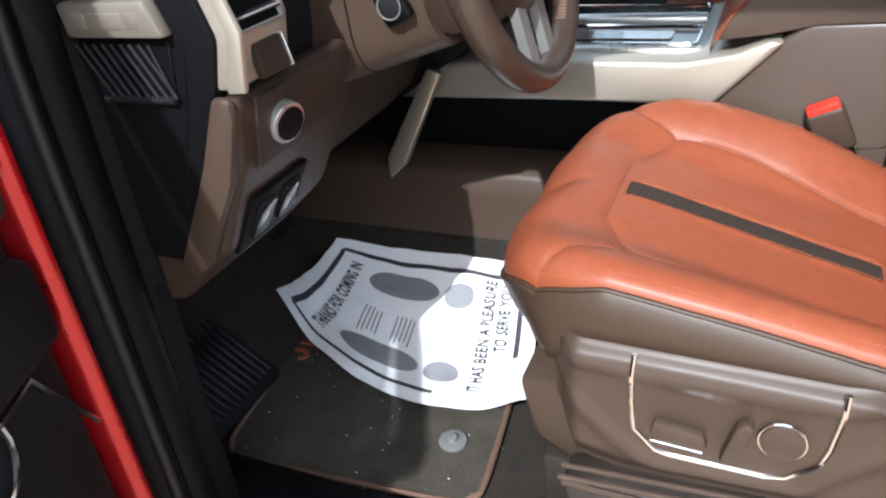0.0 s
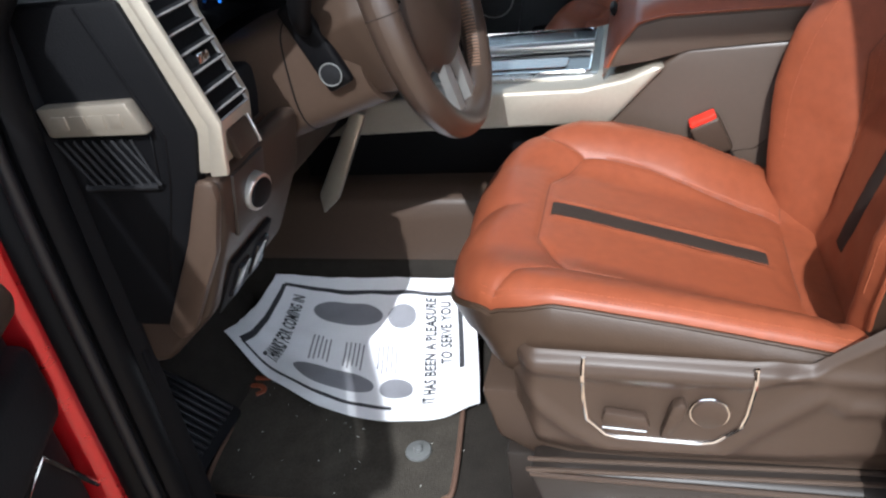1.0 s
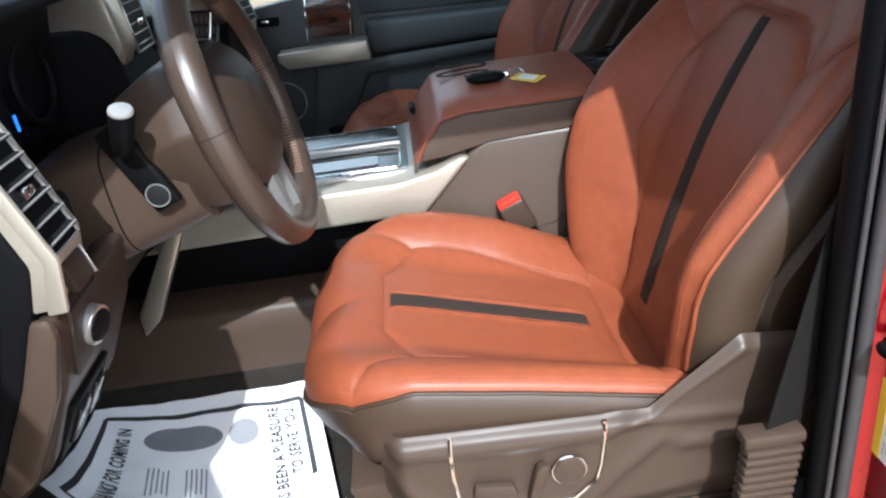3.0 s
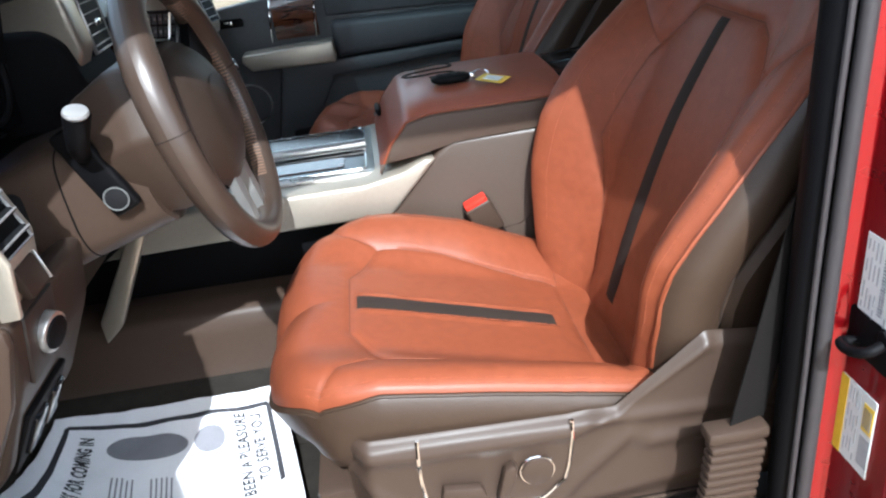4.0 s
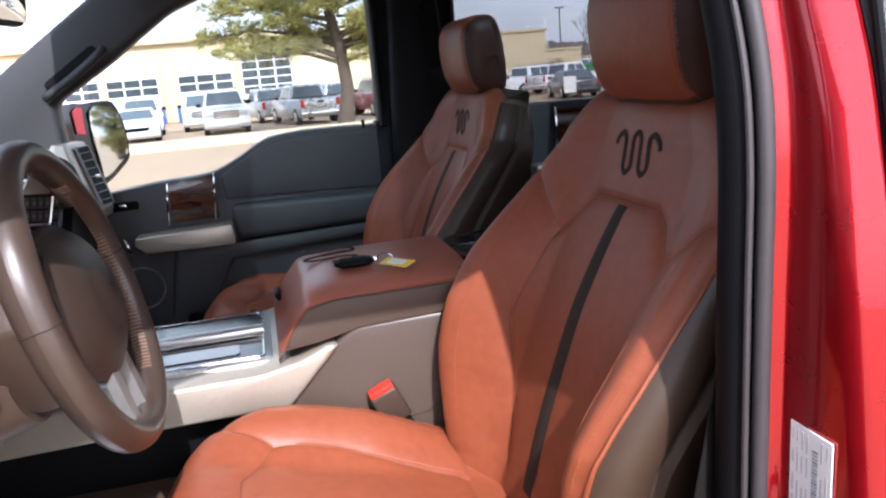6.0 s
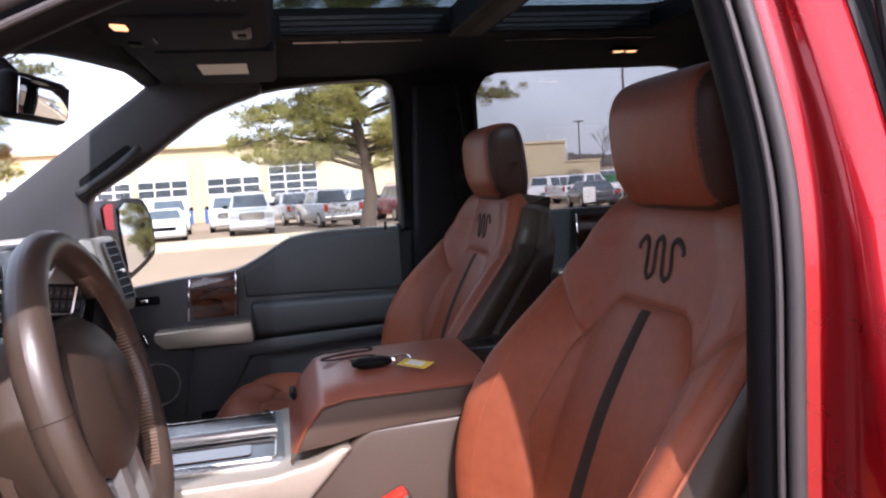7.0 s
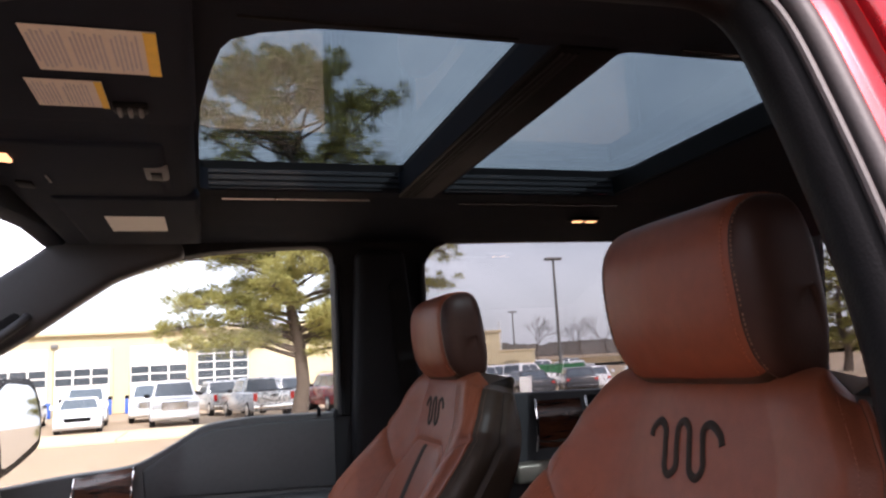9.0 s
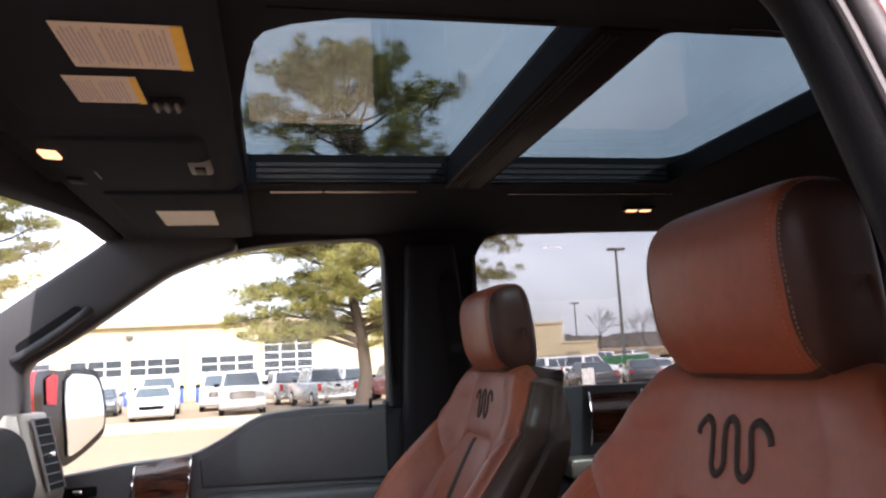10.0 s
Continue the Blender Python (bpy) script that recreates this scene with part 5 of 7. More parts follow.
part("dimmer_panel", rbox((0, 0, 0), (0.010, 0.040, 0.030), 0.003, 2, Matrix.Translation((-0.583, -0.692, 1.326)) @ Matrix.Rotation(radians(-14), 4, 'Y')), SHADED_BROWN, dash)
part("dimmer_trim", rbox((0, 0, 0), (0.008, 0.0016, 0.030), 0.0005, 1, Matrix.Translation((-0.5815, -0.670, 1.326)) @ Matrix.Rotation(radians(-14), 4, 'Y')), SILVER, dash)
for yy in (-0.690, -0.645):
    part("pedal_switch", rbox((0, 0, 0), (0.014, 0.030, 0.046), 0.004, 2, Matrix.Translation((-0.636, yy, 1.165)) @ Matrix.Rotation(radians(30), 4, 'Y')), GLOSS_BLACK, dash, "small black switch")
part("switch_surround", rbox((0, 0, 0), (0.008, 0.098, 0.076), 0.003, 2, Matrix.Translation((-0.6395, -0.668, 1.164)) @ Matrix.Rotation(radians(30), 4, 'Y')), BLACK, dash)
# instrument cluster under its hood
hood = part("cluster_hood", prism([(-0.78, 1.50), (-0.74, 1.55), (-0.64, 1.545), (-0.635, 1.53), (-0.72, 1.525), (-0.76, 1.36), (-0.80, 1.36)], 'y', -0.60, -0.235, 0.010, 3), BLACK_SOFT, dash, "black cluster hood")
part("cluster_screen", prism([(-0.735, 1.52), (-0.745, 1.36), (-0.765, 1.36), (-0.755, 1.52)], 'y', -0.59, -0.245, 0.002, 1), GLOSS_BLACK, dash, "dark instrument cluster")
for yy in (-0.50, -0.33):
    ring = [(-0.733, yy + 0.052 * math.cos(k / 28 * 6.2832), 1.435 + 0.052 * math.sin(k / 28 * 6.2832)) for k in range(28)]
    tube("dial_ring", ring, 0.0045, BLACK_SOFT, dash, closed=True, n=6, up=(1, 0, 0))
part("blue_readout", rbox((-0.732, -0.408, 1.402), (0.002, 0.004, 0.020), 0), BLUE_GLOW, dash, "lit blue readout")
part("hood_side", prism([(-0.678, 1.440), (-0.668, 1.520), (-0.690, 1.552), (-0.76, 1.562), (-1.05, 1.50), (-1.18, 1.42)], 'y', -0.622, -0.602, 0.006, 3), GREY_DASH, dash, "grey side of the cluster hood")
part("hood_top", prism([(-0.668, 1.530), (-0.690, 1.552), (-0.76, 1.562), (-1.05, 1.50), (-1.05, 1.48), (-0.78, 1.545), (-0.70, 1.536)], 'y', -0.602, -0.215, 0.005, 3), GREY_DASH, dash, "grey top of the cluster hood")
arm = [(-0.612, 1.395), (-0.606, 1.455), (-0.576, 1.512), (-0.556, 1.545), (-0.491, 1.545), (-0.514, 1.502), (-0.538, 1.469), (-0.548, 1.442), (-0.556, 1.395)]
part("cluster_surround", prism(arm, 'x', -0.700, -0.672, 0.006, 3), CHAMPAGNE, dash, "champagne cluster surround")
# centre stack with two vents in champagne surrounds
stack = part("centre_panel", prism([(-0.76, 1.412), (-0.668, 1.408), (-0.600, 1.330), (-0.605, 1.19), (-0.74, 1.10), (-0.80, 1.10)], 'y', -0.195, 0.235, 0.010, 3), BLACK, dash, "dark centre panel")
for y0, y1, v0, v1 in ((-0.204, -0.152, -0.146, -0.066), (0.192, 0.274, 0.106, 0.186)):
    part("stack_trim", prism([(-0.78, 1.522), (-0.676, 1.526), (-0.660, 1.512), (-0.650, 1.440), (-0.664, 1.412), (-0.70, 1.392), (-0.78, 1.39)], 'y', y0, y1, 0.007, 3), CHAMPAGNE, stack, "champagne vent surround")
    part("vent_housing", prism([(-0.78, 1.516), (-0.672, 1.518), (-0.664, 1.42), (-0.78, 1.41)], 'y', v0 - 0.006, v1 + 0.006, 0.004, 2), PILLAR_GREY, stack, "grey vent housing")
    vent_unit(v0, v1, Vector((-0.668, 0, 1.506)), Vector((-0.661, 0, 1.424)), stack, 0.004, 5)
part("screen", rbox((0, 0, 0), (0.008, 0.155, 0.11), 0.004, 2, Matrix.Translation((-0.668, 0.020, 1.462)) @ Matrix.Rotation(radians(-8), 4, 'Y')), GLOSS_BLACK, stack, "dark display screen")
# outboard vent on the far side
far_bezel = part("vent_bezel", prism([(-0.735, 1.498), (-0.706, 1.496), (-0.663, 1.338), (-0.668, 1.318), (-0.72, 1.318), (-0.76, 1.46)], 'y', 0.640, 0.735, 0.005, 2), CHAMPAGNE, dash, "champagne vent surround")
vent_unit(0.676, 0.728, Vector((-0.703, 0, 1.484)), Vector((-0.665, 0, 1.346)), far_bezel, 0.003, 7)
turned = Matrix.Translation((-0.655, 0.622, 0)) @ Matrix.Rotation(radians(-18), 4, 'Z') @ Matrix.Translation((0.69, -0.6875, 0))
for ob in [far_bezel] + list(far_bezel.children):
    ob.data.transform(turned)
    if ob.name.startswith("slat") and not ob.name.startswith("slat_edge"):
        ob.data.materials[0] = PILLAR_GREY
part("dash_end", prism([(-1.22, 1.40), (-1.05, 1.475), (-0.76, 1.485), (-0.715, 1.32), (-0.72, 1.12), (-1.22, 1.06)], 'y', 0.638, 0.742, 0.01, 2), BLACK_SOFT, dash, "black far end of the dashboard")
part("glove_box", prism([(-0.66, 1.30), (-0.635, 1.22), (-0.70, 1.05), (-0.80, 1.04)], 'y', 0.22, 0.70, 0.012, 3), BLACK_SOFT, dash, "black glove box lid")
# trim leg from the knee panel down beside the console
part("console_leg", prism([(-0.668, 1.165), (-0.645, 1.155), (-0.725, 1.000), (-0.76, 0.97), (-0.76, 1.01)], 'y', -0.214, -0.196, 0.006, 2), BADGE, dash, "grey trim leg beside the console")

# ------------------------------------------------------------ steering column and wheel
column = thing("steering_column", (-0.62, -0.415, 1.30), "brown steering column shroud with stalk and start button", "steering column")


def shroud(i, j):
    """Faceted tube from the dashboard to the wheel."""
    c = Vector((-0.70, -0.415, 1.305)).lerp(Vector((-0.525, -0.415, 1.358)), j)
    w, up, dn = 0.098 - 0.012 * j, 0.058 - 0.01 * j, 0.095 - 0.008 * j
    a = i * 2 * math.pi
    s, k = math.sin(a), math.cos(a)
    sq = lambda q: math.copysign(abs(q) ** 0.44, q)
    return c + Vector((0, w * sq(k), (up if s > 0 else dn) * sq(s))) + Vector((0.02 * (s < 0) * abs(s) * j, 0, 0))


v, f = grid(lambda i, j: shroud(i, j), 41, 14)
o = len(v)
v += [Vector((-0.523, -0.415, 1.35))]
f += [(o - 41 + i, o - 41 + i + 1, o) for i in range(40)]
link("shroud", v, f, BROWN, column, "moulded brown shroud")
tube("split_line", [shroud(i / 40, 0.50) for i in range(40)], 0.0012, BLACK, column, n=5, closed=True, up=(1, 0, 0))
btn = part("button_panel", rbox((0, 0, 0), (0.036, 0.014, 0.108), 0.006, 3, Matrix.Translation((-0.568, -0.510, 1.357)) @ Matrix.Rotation(radians(-25), 4, 'Y') @ Matrix.Rotation(radians(-6), 4, 'Z')), BLACK, column, "black panel for stalk and button")
cyl("start_button", (-0.553, -0.517, 1.326), (0.1, -1, 0.05), 0.0125, 0.008, BLACK_SOFT, btn, "round black start button", n=28)
ring = [Vector((-0.553, -0.519, 1.326)) + Vector((0.0132 * math.cos(k / 24 * 6.2832), -0.002, 0.0132 * math.sin(k / 24 * 6.2832))) for k in range(24)]
tube("button_ring", ring, 0.0009, GREY_DASH, btn, closed=True, n=6, up=(0, 1, 0))
stalk = smooth_path([(-0.574, -0.502, 1.372), (-0.572, -0.524, 1.384), (-0.560, -0.550, 1.405), (-0.548, -0.563, 1.432)], 6)
tube("stalk", stalk, 0.013, BLACK, column, "black wiper stalk", n=12, scale=[0.65 + 0.4 * i / (len(stalk) - 1) for i in range(len(stalk))])
cyl("stalk_tip", (-0.5465, -0.5675, 1.435), (0.25, -0.3, 0.9), 0.0128, 0.008, LENS_GREY, column, "grey stalk tip", bevel=0.004)

WHEEL_C = Vector((-0.457, -0.415, 1.386))
WHEEL_N = Vector((0.970, 0, 0.242)).normalized()
WHEEL_U = Vector((-0.242, 0, 0.970)).normalized()
WHEEL_Y = Vector((0, 1, 0))
wheel = thing("steering_wheel", WHEEL_C, "brown leather steering wheel with shade-darkened hub and silver lower spoke", "steering wheel")


def on_wheel(a, r, out=0.0):
    return WHEEL_C + WHEEL_Y * (r * math.cos(a)) + WHEEL_U * (r * math.sin(a)) + WHEEL_N * out


def rim_point(i, j, fat=1.0):
    a, b = i * 2 * math.pi, j * 2 * math.pi
    swell = 1 + 0.10 * math.exp(-((abs((a - math.pi / 2 + math.pi) % (2 * math.pi) - math.pi) - 1.05) / 0.3) ** 2)
    r = 0.0165 * swell * fat
    return on_wheel(a, 0.161 + r * math.cos(b), 1.12 * r * math.sin(b))


v, f = grid(rim_point, 121, 25, True)
rim = link("rim", v, f, WHEEL_LEATHER, wheel, "stitched brown leather rim")
for a0 in (0.09, math.pi - 0.09):
    tube("rim_joint", [rim_point(a0 / (2 * math.pi), k / 24, 1.004) for k in range(24)], 0.0008, STRIPE, rim, closed=True, n=5, up=WHEEL_N)
for a0, a1 in ((-1.0, 0.9), (math.pi - 0.9, math.pi + 1.0)):
    verts, faces = [], []
    for k in range(58):
        a = a0 + (a1 - a0) * k / 57
        p, m_, q = on_wheel(a, 0.1465, 0.0085), on_wheel(a + 0.004, 0.1438, 0.0), on_wheel(a + 0.008, 0.1465, -0.0085)
        vv, ff = sweep([p, m_, q], circle(0.0013, 5))
        o = len(verts)
        verts += vv
        faces += [tuple(t + o for t in x) for x in ff]
    link("rim_stitching", verts, faces, RIM_THREAD, rim, "brown cross stitching inside the rim")


def hub_point(i, j):
    a = i * 2 * math.pi
    c, s = math.cos(a), math.sin(a)
    sq = lambda q: math.copysign(abs(q) ** 0.72, q)
    w = 0.100 * sq(c)
    h = (0.082 if s > 0 else 0.090) * sq(s)
    w *= 1 - 0.25 * max(0, -s)
    k = 1 - j
    return WHEEL_C + WHEEL_Y * (w * k ** 0.8) + WHEEL_U * (h * k ** 0.8 - 0.004) + WHEEL_N * (-0.008 + 0.034 * (1 - k * k) ** 0.8)


v, f = grid(hub_point, 49, 14)
link("hub_pad", v, f, SHADED_BROWN, wheel, "brown airbag cover")
rear_ring = [(-0.112, 0.010), (-0.072, 0.082), (0.072, 0.082), (0.112, 0.010), (0.070, -0.088), (-0.070, -0.088)]
vv = [WHEEL_C + WHEEL_Y * (a * k) + WHEEL_U * (b * k + lift) + WHEEL_N * out for k, out, lift in ((0.86, -0.004, 0), (1.0, -0.022, 0), (1.02, -0.060, 0.004), (0.86, -0.115, 0.0)) for a, b in rear_ring]
ff = [(r * 6 + i, r * 6 + (i + 1) % 6, r * 6 + 6 + (i + 1) % 6, r * 6 + 6 + i) for r in range(3) for i in range(6)]
bm = bmesh.new()
bv = [bm.verts.new(q) for q in vv]
for q in ff:
    bm.faces.new([bv[i] for i in q])
bmesh.ops.recalc_face_normals(bm, faces=bm.faces[:])
bmesh.ops.bevel(bm, geom=[e for e in bm.edges if len(e.link_faces) == 2], offset=0.006, segments=2, profile=0.5, affect='EDGES', clamp_overlap=True)
part("hub_rear", bm, BROWN, wheel, "faceted brown hub rear", angle=30)
for sgn in (-1, 1):
    a0 = 0.44
    sp = [on_wheel(math.pi / 2 - sgn * (math.pi / 2 - a0), r, -0.006) for r in (0.075, 0.11, 0.15)]
    v, fc = sweep(sp, [(-0.030, -0.007), (0.030, -0.007), (0.030, 0.005), (-0.030, 0.005)], up=WHEEL_N)
    spoke = link("spoke", v, fc, BLACK, wheel, "black spoke with buttons")
    low = [WHEEL_C + WHEEL_Y * sgn * 0.030 - WHEEL_U * r + WHEEL_N * (-0.004) for r in (0.070, 0.11, 0.150)]
    v, fc = sweep(low, [(-0.012, -0.006), (0.012, -0.006), (0.012, 0.005), (-0.012, 0.005)], up=WHEEL_N)
    link("lower_spoke", v, fc, SILVER, wheel, "satin silver lower spoke")


def on_pod(i, j, lift=0.0):
    """Slanted switch panel above the airbag cover: i across, j from its top edge down."""
    a = -0.008 + 0.096 * i
    b = 0.122 - 0.014 * i - (0.026 + 0.002 * i) * j
    return WHEEL_C + WHEEL_Y * a + WHEEL_U * b + WHEEL_N * (-0.012 - (0.011 + 0.004 * i) * j + lift)


pod = plate("switch_panel", [on_pod(-0.06, 1.15), on_pod(1.38, 1.5), on_pod(1.38, -0.1), on_pod(-0.06, -0.1)], 0.004, BLACK, wheel, "black switch panel with silver outline")
for i in range(4):
    for j in range(2):
        i0, j0 = 0.03 + i * 0.235, 0.05 + j * 0.48
        plate("button", [on_pod(i0, j0 + 0.40, 0.002), on_pod(i0 + 0.20, j0 + 0.40, 0.002), on_pod(i0 + 0.20, j0, 0.002), on_pod(i0, j0, 0.002)], 0.003, SWITCH, pod)
        plate("button_mark", [on_pod(i0 + 0.07, j0 + 0.26, 0.0026), on_pod(i0 + 0.13, j0 + 0.26, 0.0026), on_pod(i0 + 0.13, j0 + 0.16, 0.0026), on_pod(i0 + 0.07, j0 + 0.16, 0.0026)], 0.0004, LENS_GREY, pod)
for j in range(3):
    plate("button", [on_pod(1.10, 0.42 + 0.45 * j, 0.002), on_pod(1.30, 0.42 + 0.45 * j, 0.002), on_pod(1.30, 0.05 + 0.45 * j, 0.002), on_pod(1.10, 0.05 + 0.45 * j, 0.002)], 0.003, SWITCH, pod)
    plate("button_mark", [on_pod(1.17, 0.28 + 0.45 * j, 0.0026), on_pod(1.23, 0.28 + 0.45 * j, 0.0026), on_pod(1.23, 0.18 + 0.45 * j, 0.0026), on_pod(1.17, 0.18 + 0.45 * j, 0.0026)], 0.0004, LENS_GREY, pod)
tube("silver_outline", [on_pod(1.02, 0.0, 0.002), on_pod(1.0, 0.9, 0.002), on_pod(0.97, 1.04, 0.002), on_pod(-0.03, 1.06, 0.002)], 0.0014, SILVER, pod, n=6, up=WHEEL_N)
tube("silver_outline", [on_pod(1.42, 0.0, 0.002), on_pod(1.42, 0.9, 0.002), on_pod(1.40, 1.5, 0.002)], 0.0016, SILVER, pod, n=6, up=WHEEL_N)
top_plate = [(0.0, 0.124), (0.088, 0.110), (0.112, 0.126), (0.046, 0.136)]
plate("upper_trim", [WHEEL_C + WHEEL_Y * a + WHEEL_U * b + WHEEL_N * -0.0115 for a, b in top_plate], 0.003, BADGE, pod, "grey satin trim")
arc = smooth_path([WHEEL_C + WHEEL_Y * a + WHEEL_U * b + WHEEL_N * -0.011 for a, b in ((-0.030, 0.140), (-0.044, 0.120), (-0.052, 0.095), (-0.055, 0.066))], 5)
tube("spoke_trim", arc, 0.0026, SILVER, wheel, "silver arc beside the rim", n=6, up=WHEEL_N)
v, f = grid(lambda i, j: hub_point(0.125 + i, 0.62 + 0.30 * j) + WHEEL_N * 0.002, 29, 4)
link("hub_emblem", v, f, SHADED_BROWN, wheel, "brown oval emblem")

# ------------------------------------------------------------ centre console
console = thing("centre_console", (-0.25, 0, 0.73), "centre console with champagne sides, chrome tray and leather arm rest", "console")
part("side_panel", prism([(-0.76, 1.098), (-0.76, 1.150), (-0.56, 1.164), (-0.30, 1.166), (-0.235, 1.178), (-0.195, 1.196), (-0.175, 1.193), (-0.26, 1.104), (-0.50, 1.103)], 'y', -0.168, 0.168, 0.008, 3), CHAMPAGNE, console, "champagne console side")
part("recess", prism([(-0.82, 1.11), (-0.20, 1.11), (-0.20, 0.98), (-0.82, 0.98)], 'y', -0.115, 0.115, 0.006, 2), BLACK, console, "black recessed side")
part("rear_box", prism([(-0.265, 1.100), (-0.178, 1.196), (-0.150, 1.219), (0.30, 1.226), (0.34, 1.15), (0.34, 0.72), (-0.30, 0.72)], 'y', -0.160, 0.160, 0.010, 3), LIT_BROWN, console, "brown storage box")
part("tunnel", prism([(-0.19, 0.74), (-0.205, 0.885), (-0.198, 0.955), (-0.188, 0.985), (-0.15, 1.00), (0.15, 1.00), (0.188, 0.985), (0.198, 0.955), (0.205, 0.885), (0.19, 0.74)], 'x', -1.02, -0.20, 0.010, 3), BROWN, console, "brown lower tunnel cover")
part("tunnel_carpet", prism([(-0.245, 0.72), (-0.208, 0.87), (-0.19, 0.878), (0.19, 0.878), (0.208, 0.87), (0.245, 0.72)], 'x', -1.03, -0.19, 0.010, 3), CARPET, console, "dark carpet on the side of the tunnel")
tray = part("tray", prism(rounded_rect(-0.560, -0.278, -0.118, 0.148, 0.012, 4), 'z', 1.160, 1.1705, 0.002, 2), SILVER, console, "silver tray surround")
for y0, y1 in ((-0.104, 0.000), (0.034, 0.136)):
    part("well", prism(rounded_rect(-0.545, -0.292, y0, y1, 0.010, 4), 'z', 1.1700, 1.1715, 0.0005, 1), GLOSS_BLACK, tray, "gloss black tray")
    lp = [(x, y, 1.1725) for x, y in rounded_rect(-0.545, -0.292, y0, y1, 0.010, 4)]
    tube("chrome_edge", lp, 0.0022, CHROME, tray, closed=True, n=6)
tube("centre_bar", [(-0.548, 0.017, 1.176), (-0.290, 0.017, 1.178)], 0.010, SILVER, tray, "rounded silver bar", n=12)
part("wood_inlay", prism(rounded_rect(-0.500, -0.330, -0.080, -0.030, 0.008, 3), 'z', 1.1716, 1.1735, 0.0006, 1), WOOD, tray)
for i in range(4):
    part("gear_mark", rbox((-0.50 + i * 0.018, -0.110, 1.1712), (0.007, 0.004, 0.0012), 0.0004, 1), SILVER, tray)
shifter = part("shifter", prism([(-0.545, 1.165), (-0.525, 1.25), (-0.505, 1.262), (-0.485, 1.25), (-0.498, 1.165)], 'y', -0.085, -0.045, 0.010, 3), BLACK, console, "black gear selector")


def lid_point(i, j):
    """Leather lid with a rounded nose and soft edges."""
    x = lerp_table([(0, -0.268), (0.16, -0.245), (0.30, -0.215), (1, 0.048)], j)
    z = lerp_table([(0, 1.196), (0.16, 1.240), (0.30, 1.274), (0.40, 1.282), (1, 1.283)], j)
    u = 2 * i - 1
    e = abs(u) ** 5
    return (x, 0.158 * u, z - 0.016 * e + 0.004 * math.cos(u * 1.5) * step(0.2, 0.5, j))


lid = thing("arm_rest", (-0.11, 0, 1.21), "leather-topped console arm rest, closed", "arm rest")
v, f = grid(lid_point, 33, 45)
link("lid_leather", v, f, LEATHER_DK, lid, "reddish-brown leather lid")
edge = [Vector(lid_point(0, j / 44)) for j in range(45)]
for sgn in (-1, 1):
    rows = []
    for p in edge:
        low = lerp_table([(-0.27, 1.190), (-0.20, 1.198), (-0.14, 1.211), (0.05, 1.219)], p.x)
        q = Vector((p.x, p.y * -sgn if sgn > 0 else p.y, p.z))
        o = Vector((0, sgn, 0))
        rows.append([q, q + o * 0.004 - Vector((0, 0, 0.004)), q + o * 0.006 + Vector((0, 0, (low - p.z) * 0.5)), Vector((p.x, q.y + sgn * 0.004, low + 0.004)), Vector((p.x, q.y - sgn * 0.01, low))])
    vv = [q for r in rows for q in r]
    ff = [(i * 5 + j, i * 5 + j + 1, i * 5 + 6 + j, i * 5 + 5 + j) for i in range(44) for j in range(4)]
    if sgn > 0:
        ff = [q[::-1] for q in ff]
    link("lid_side", vv, ff, LIT_BROWN, lid, "brown leather side of the lid")
    tube("piping", [Vector((p.x, sgn * abs(p.y), p.z + 0.001)) for p in edge], 0.0022, LEATHER, lid, n=6)
part("lid_rear", prism([(-0.150, 1.216), (0.150, 1.216), (0.150, 1.262), (0.13, 1.279), (-0.13, 1.279), (-0.150, 1.262)], 'x', 0.030, 0.047, 0.003), BROWN_LEATHER, lid)
part("latch", rbox((0, 0, 0), (0.010, 0.05, 0.016), 0.004, 2, Matrix.Translation((-0.258, 0.06, 1.226)) @ Matrix.Rotation(radians(-28), 4, 'Y')), BLACK, lid, "black latch")


shape = [(-0.20, 0.075), (-0.205, 0.050), (-0.185, 0.045), (-0.14, 0.060), (-0.115, 0.050), (-0.120, 0.030), (-0.15, 0.025), (-0.19, 0.012), (-0.205, -0.005), (-0.185, -0.015), (-0.14, -0.005), (-0.115, -0.015), (-0.125, -0.035), (-0.16, -0.035)]
pth = [(p.x, p.y + 0.03, 1.2872) for p in smooth_path([(x, y, 0) for x, y in shape], 6)]
vv, ff = sweep(pth, [(-0.0035, -0.001), (0.0035, -0.001), (0.002, 0.001), (-0.002, 0.001)])
link("embossed_mark", vv, ff, STRIPE, lid, "dark embossed serpentine mark")
# rear tray behind the arm rest
well = part("cup_well", prism([(0.055, 1.212), (0.30, 1.212), (0.30, 1.275), (0.055, 1.262)], 'y', -0.150, 0.150, 0.010, 2), GLOSS_BLACK, console, "gloss black rear tray")
tube("well_trim", [(0.07, -0.135, 1.268), (0.29, -0.135, 1.279), (0.29, 0.135, 1.279), (0.07, 0.135, 1.268)], 0.0022, CHROME, well, n=6)

# key and tag on the arm rest
fob = thing("key_fob", (-0.13, -0.06, 1.286), "black car key lying on the arm rest", "key")


def fob_point(i, j):
    a = i * 2 * math.pi
    c, s = math.cos(a), math.sin(a)
    sq = lambda q, e: math.copysign(abs(q) ** e, q)
    k = math.sin(j * math.pi) ** 0.45
    return Vector((-0.128 + 0.034 * sq(c, 0.7) * k, -0.060 + 0.017 * sq(s, 0.7) * k, 1.2945 - 0.0075 * math.cos(j * math.pi)))


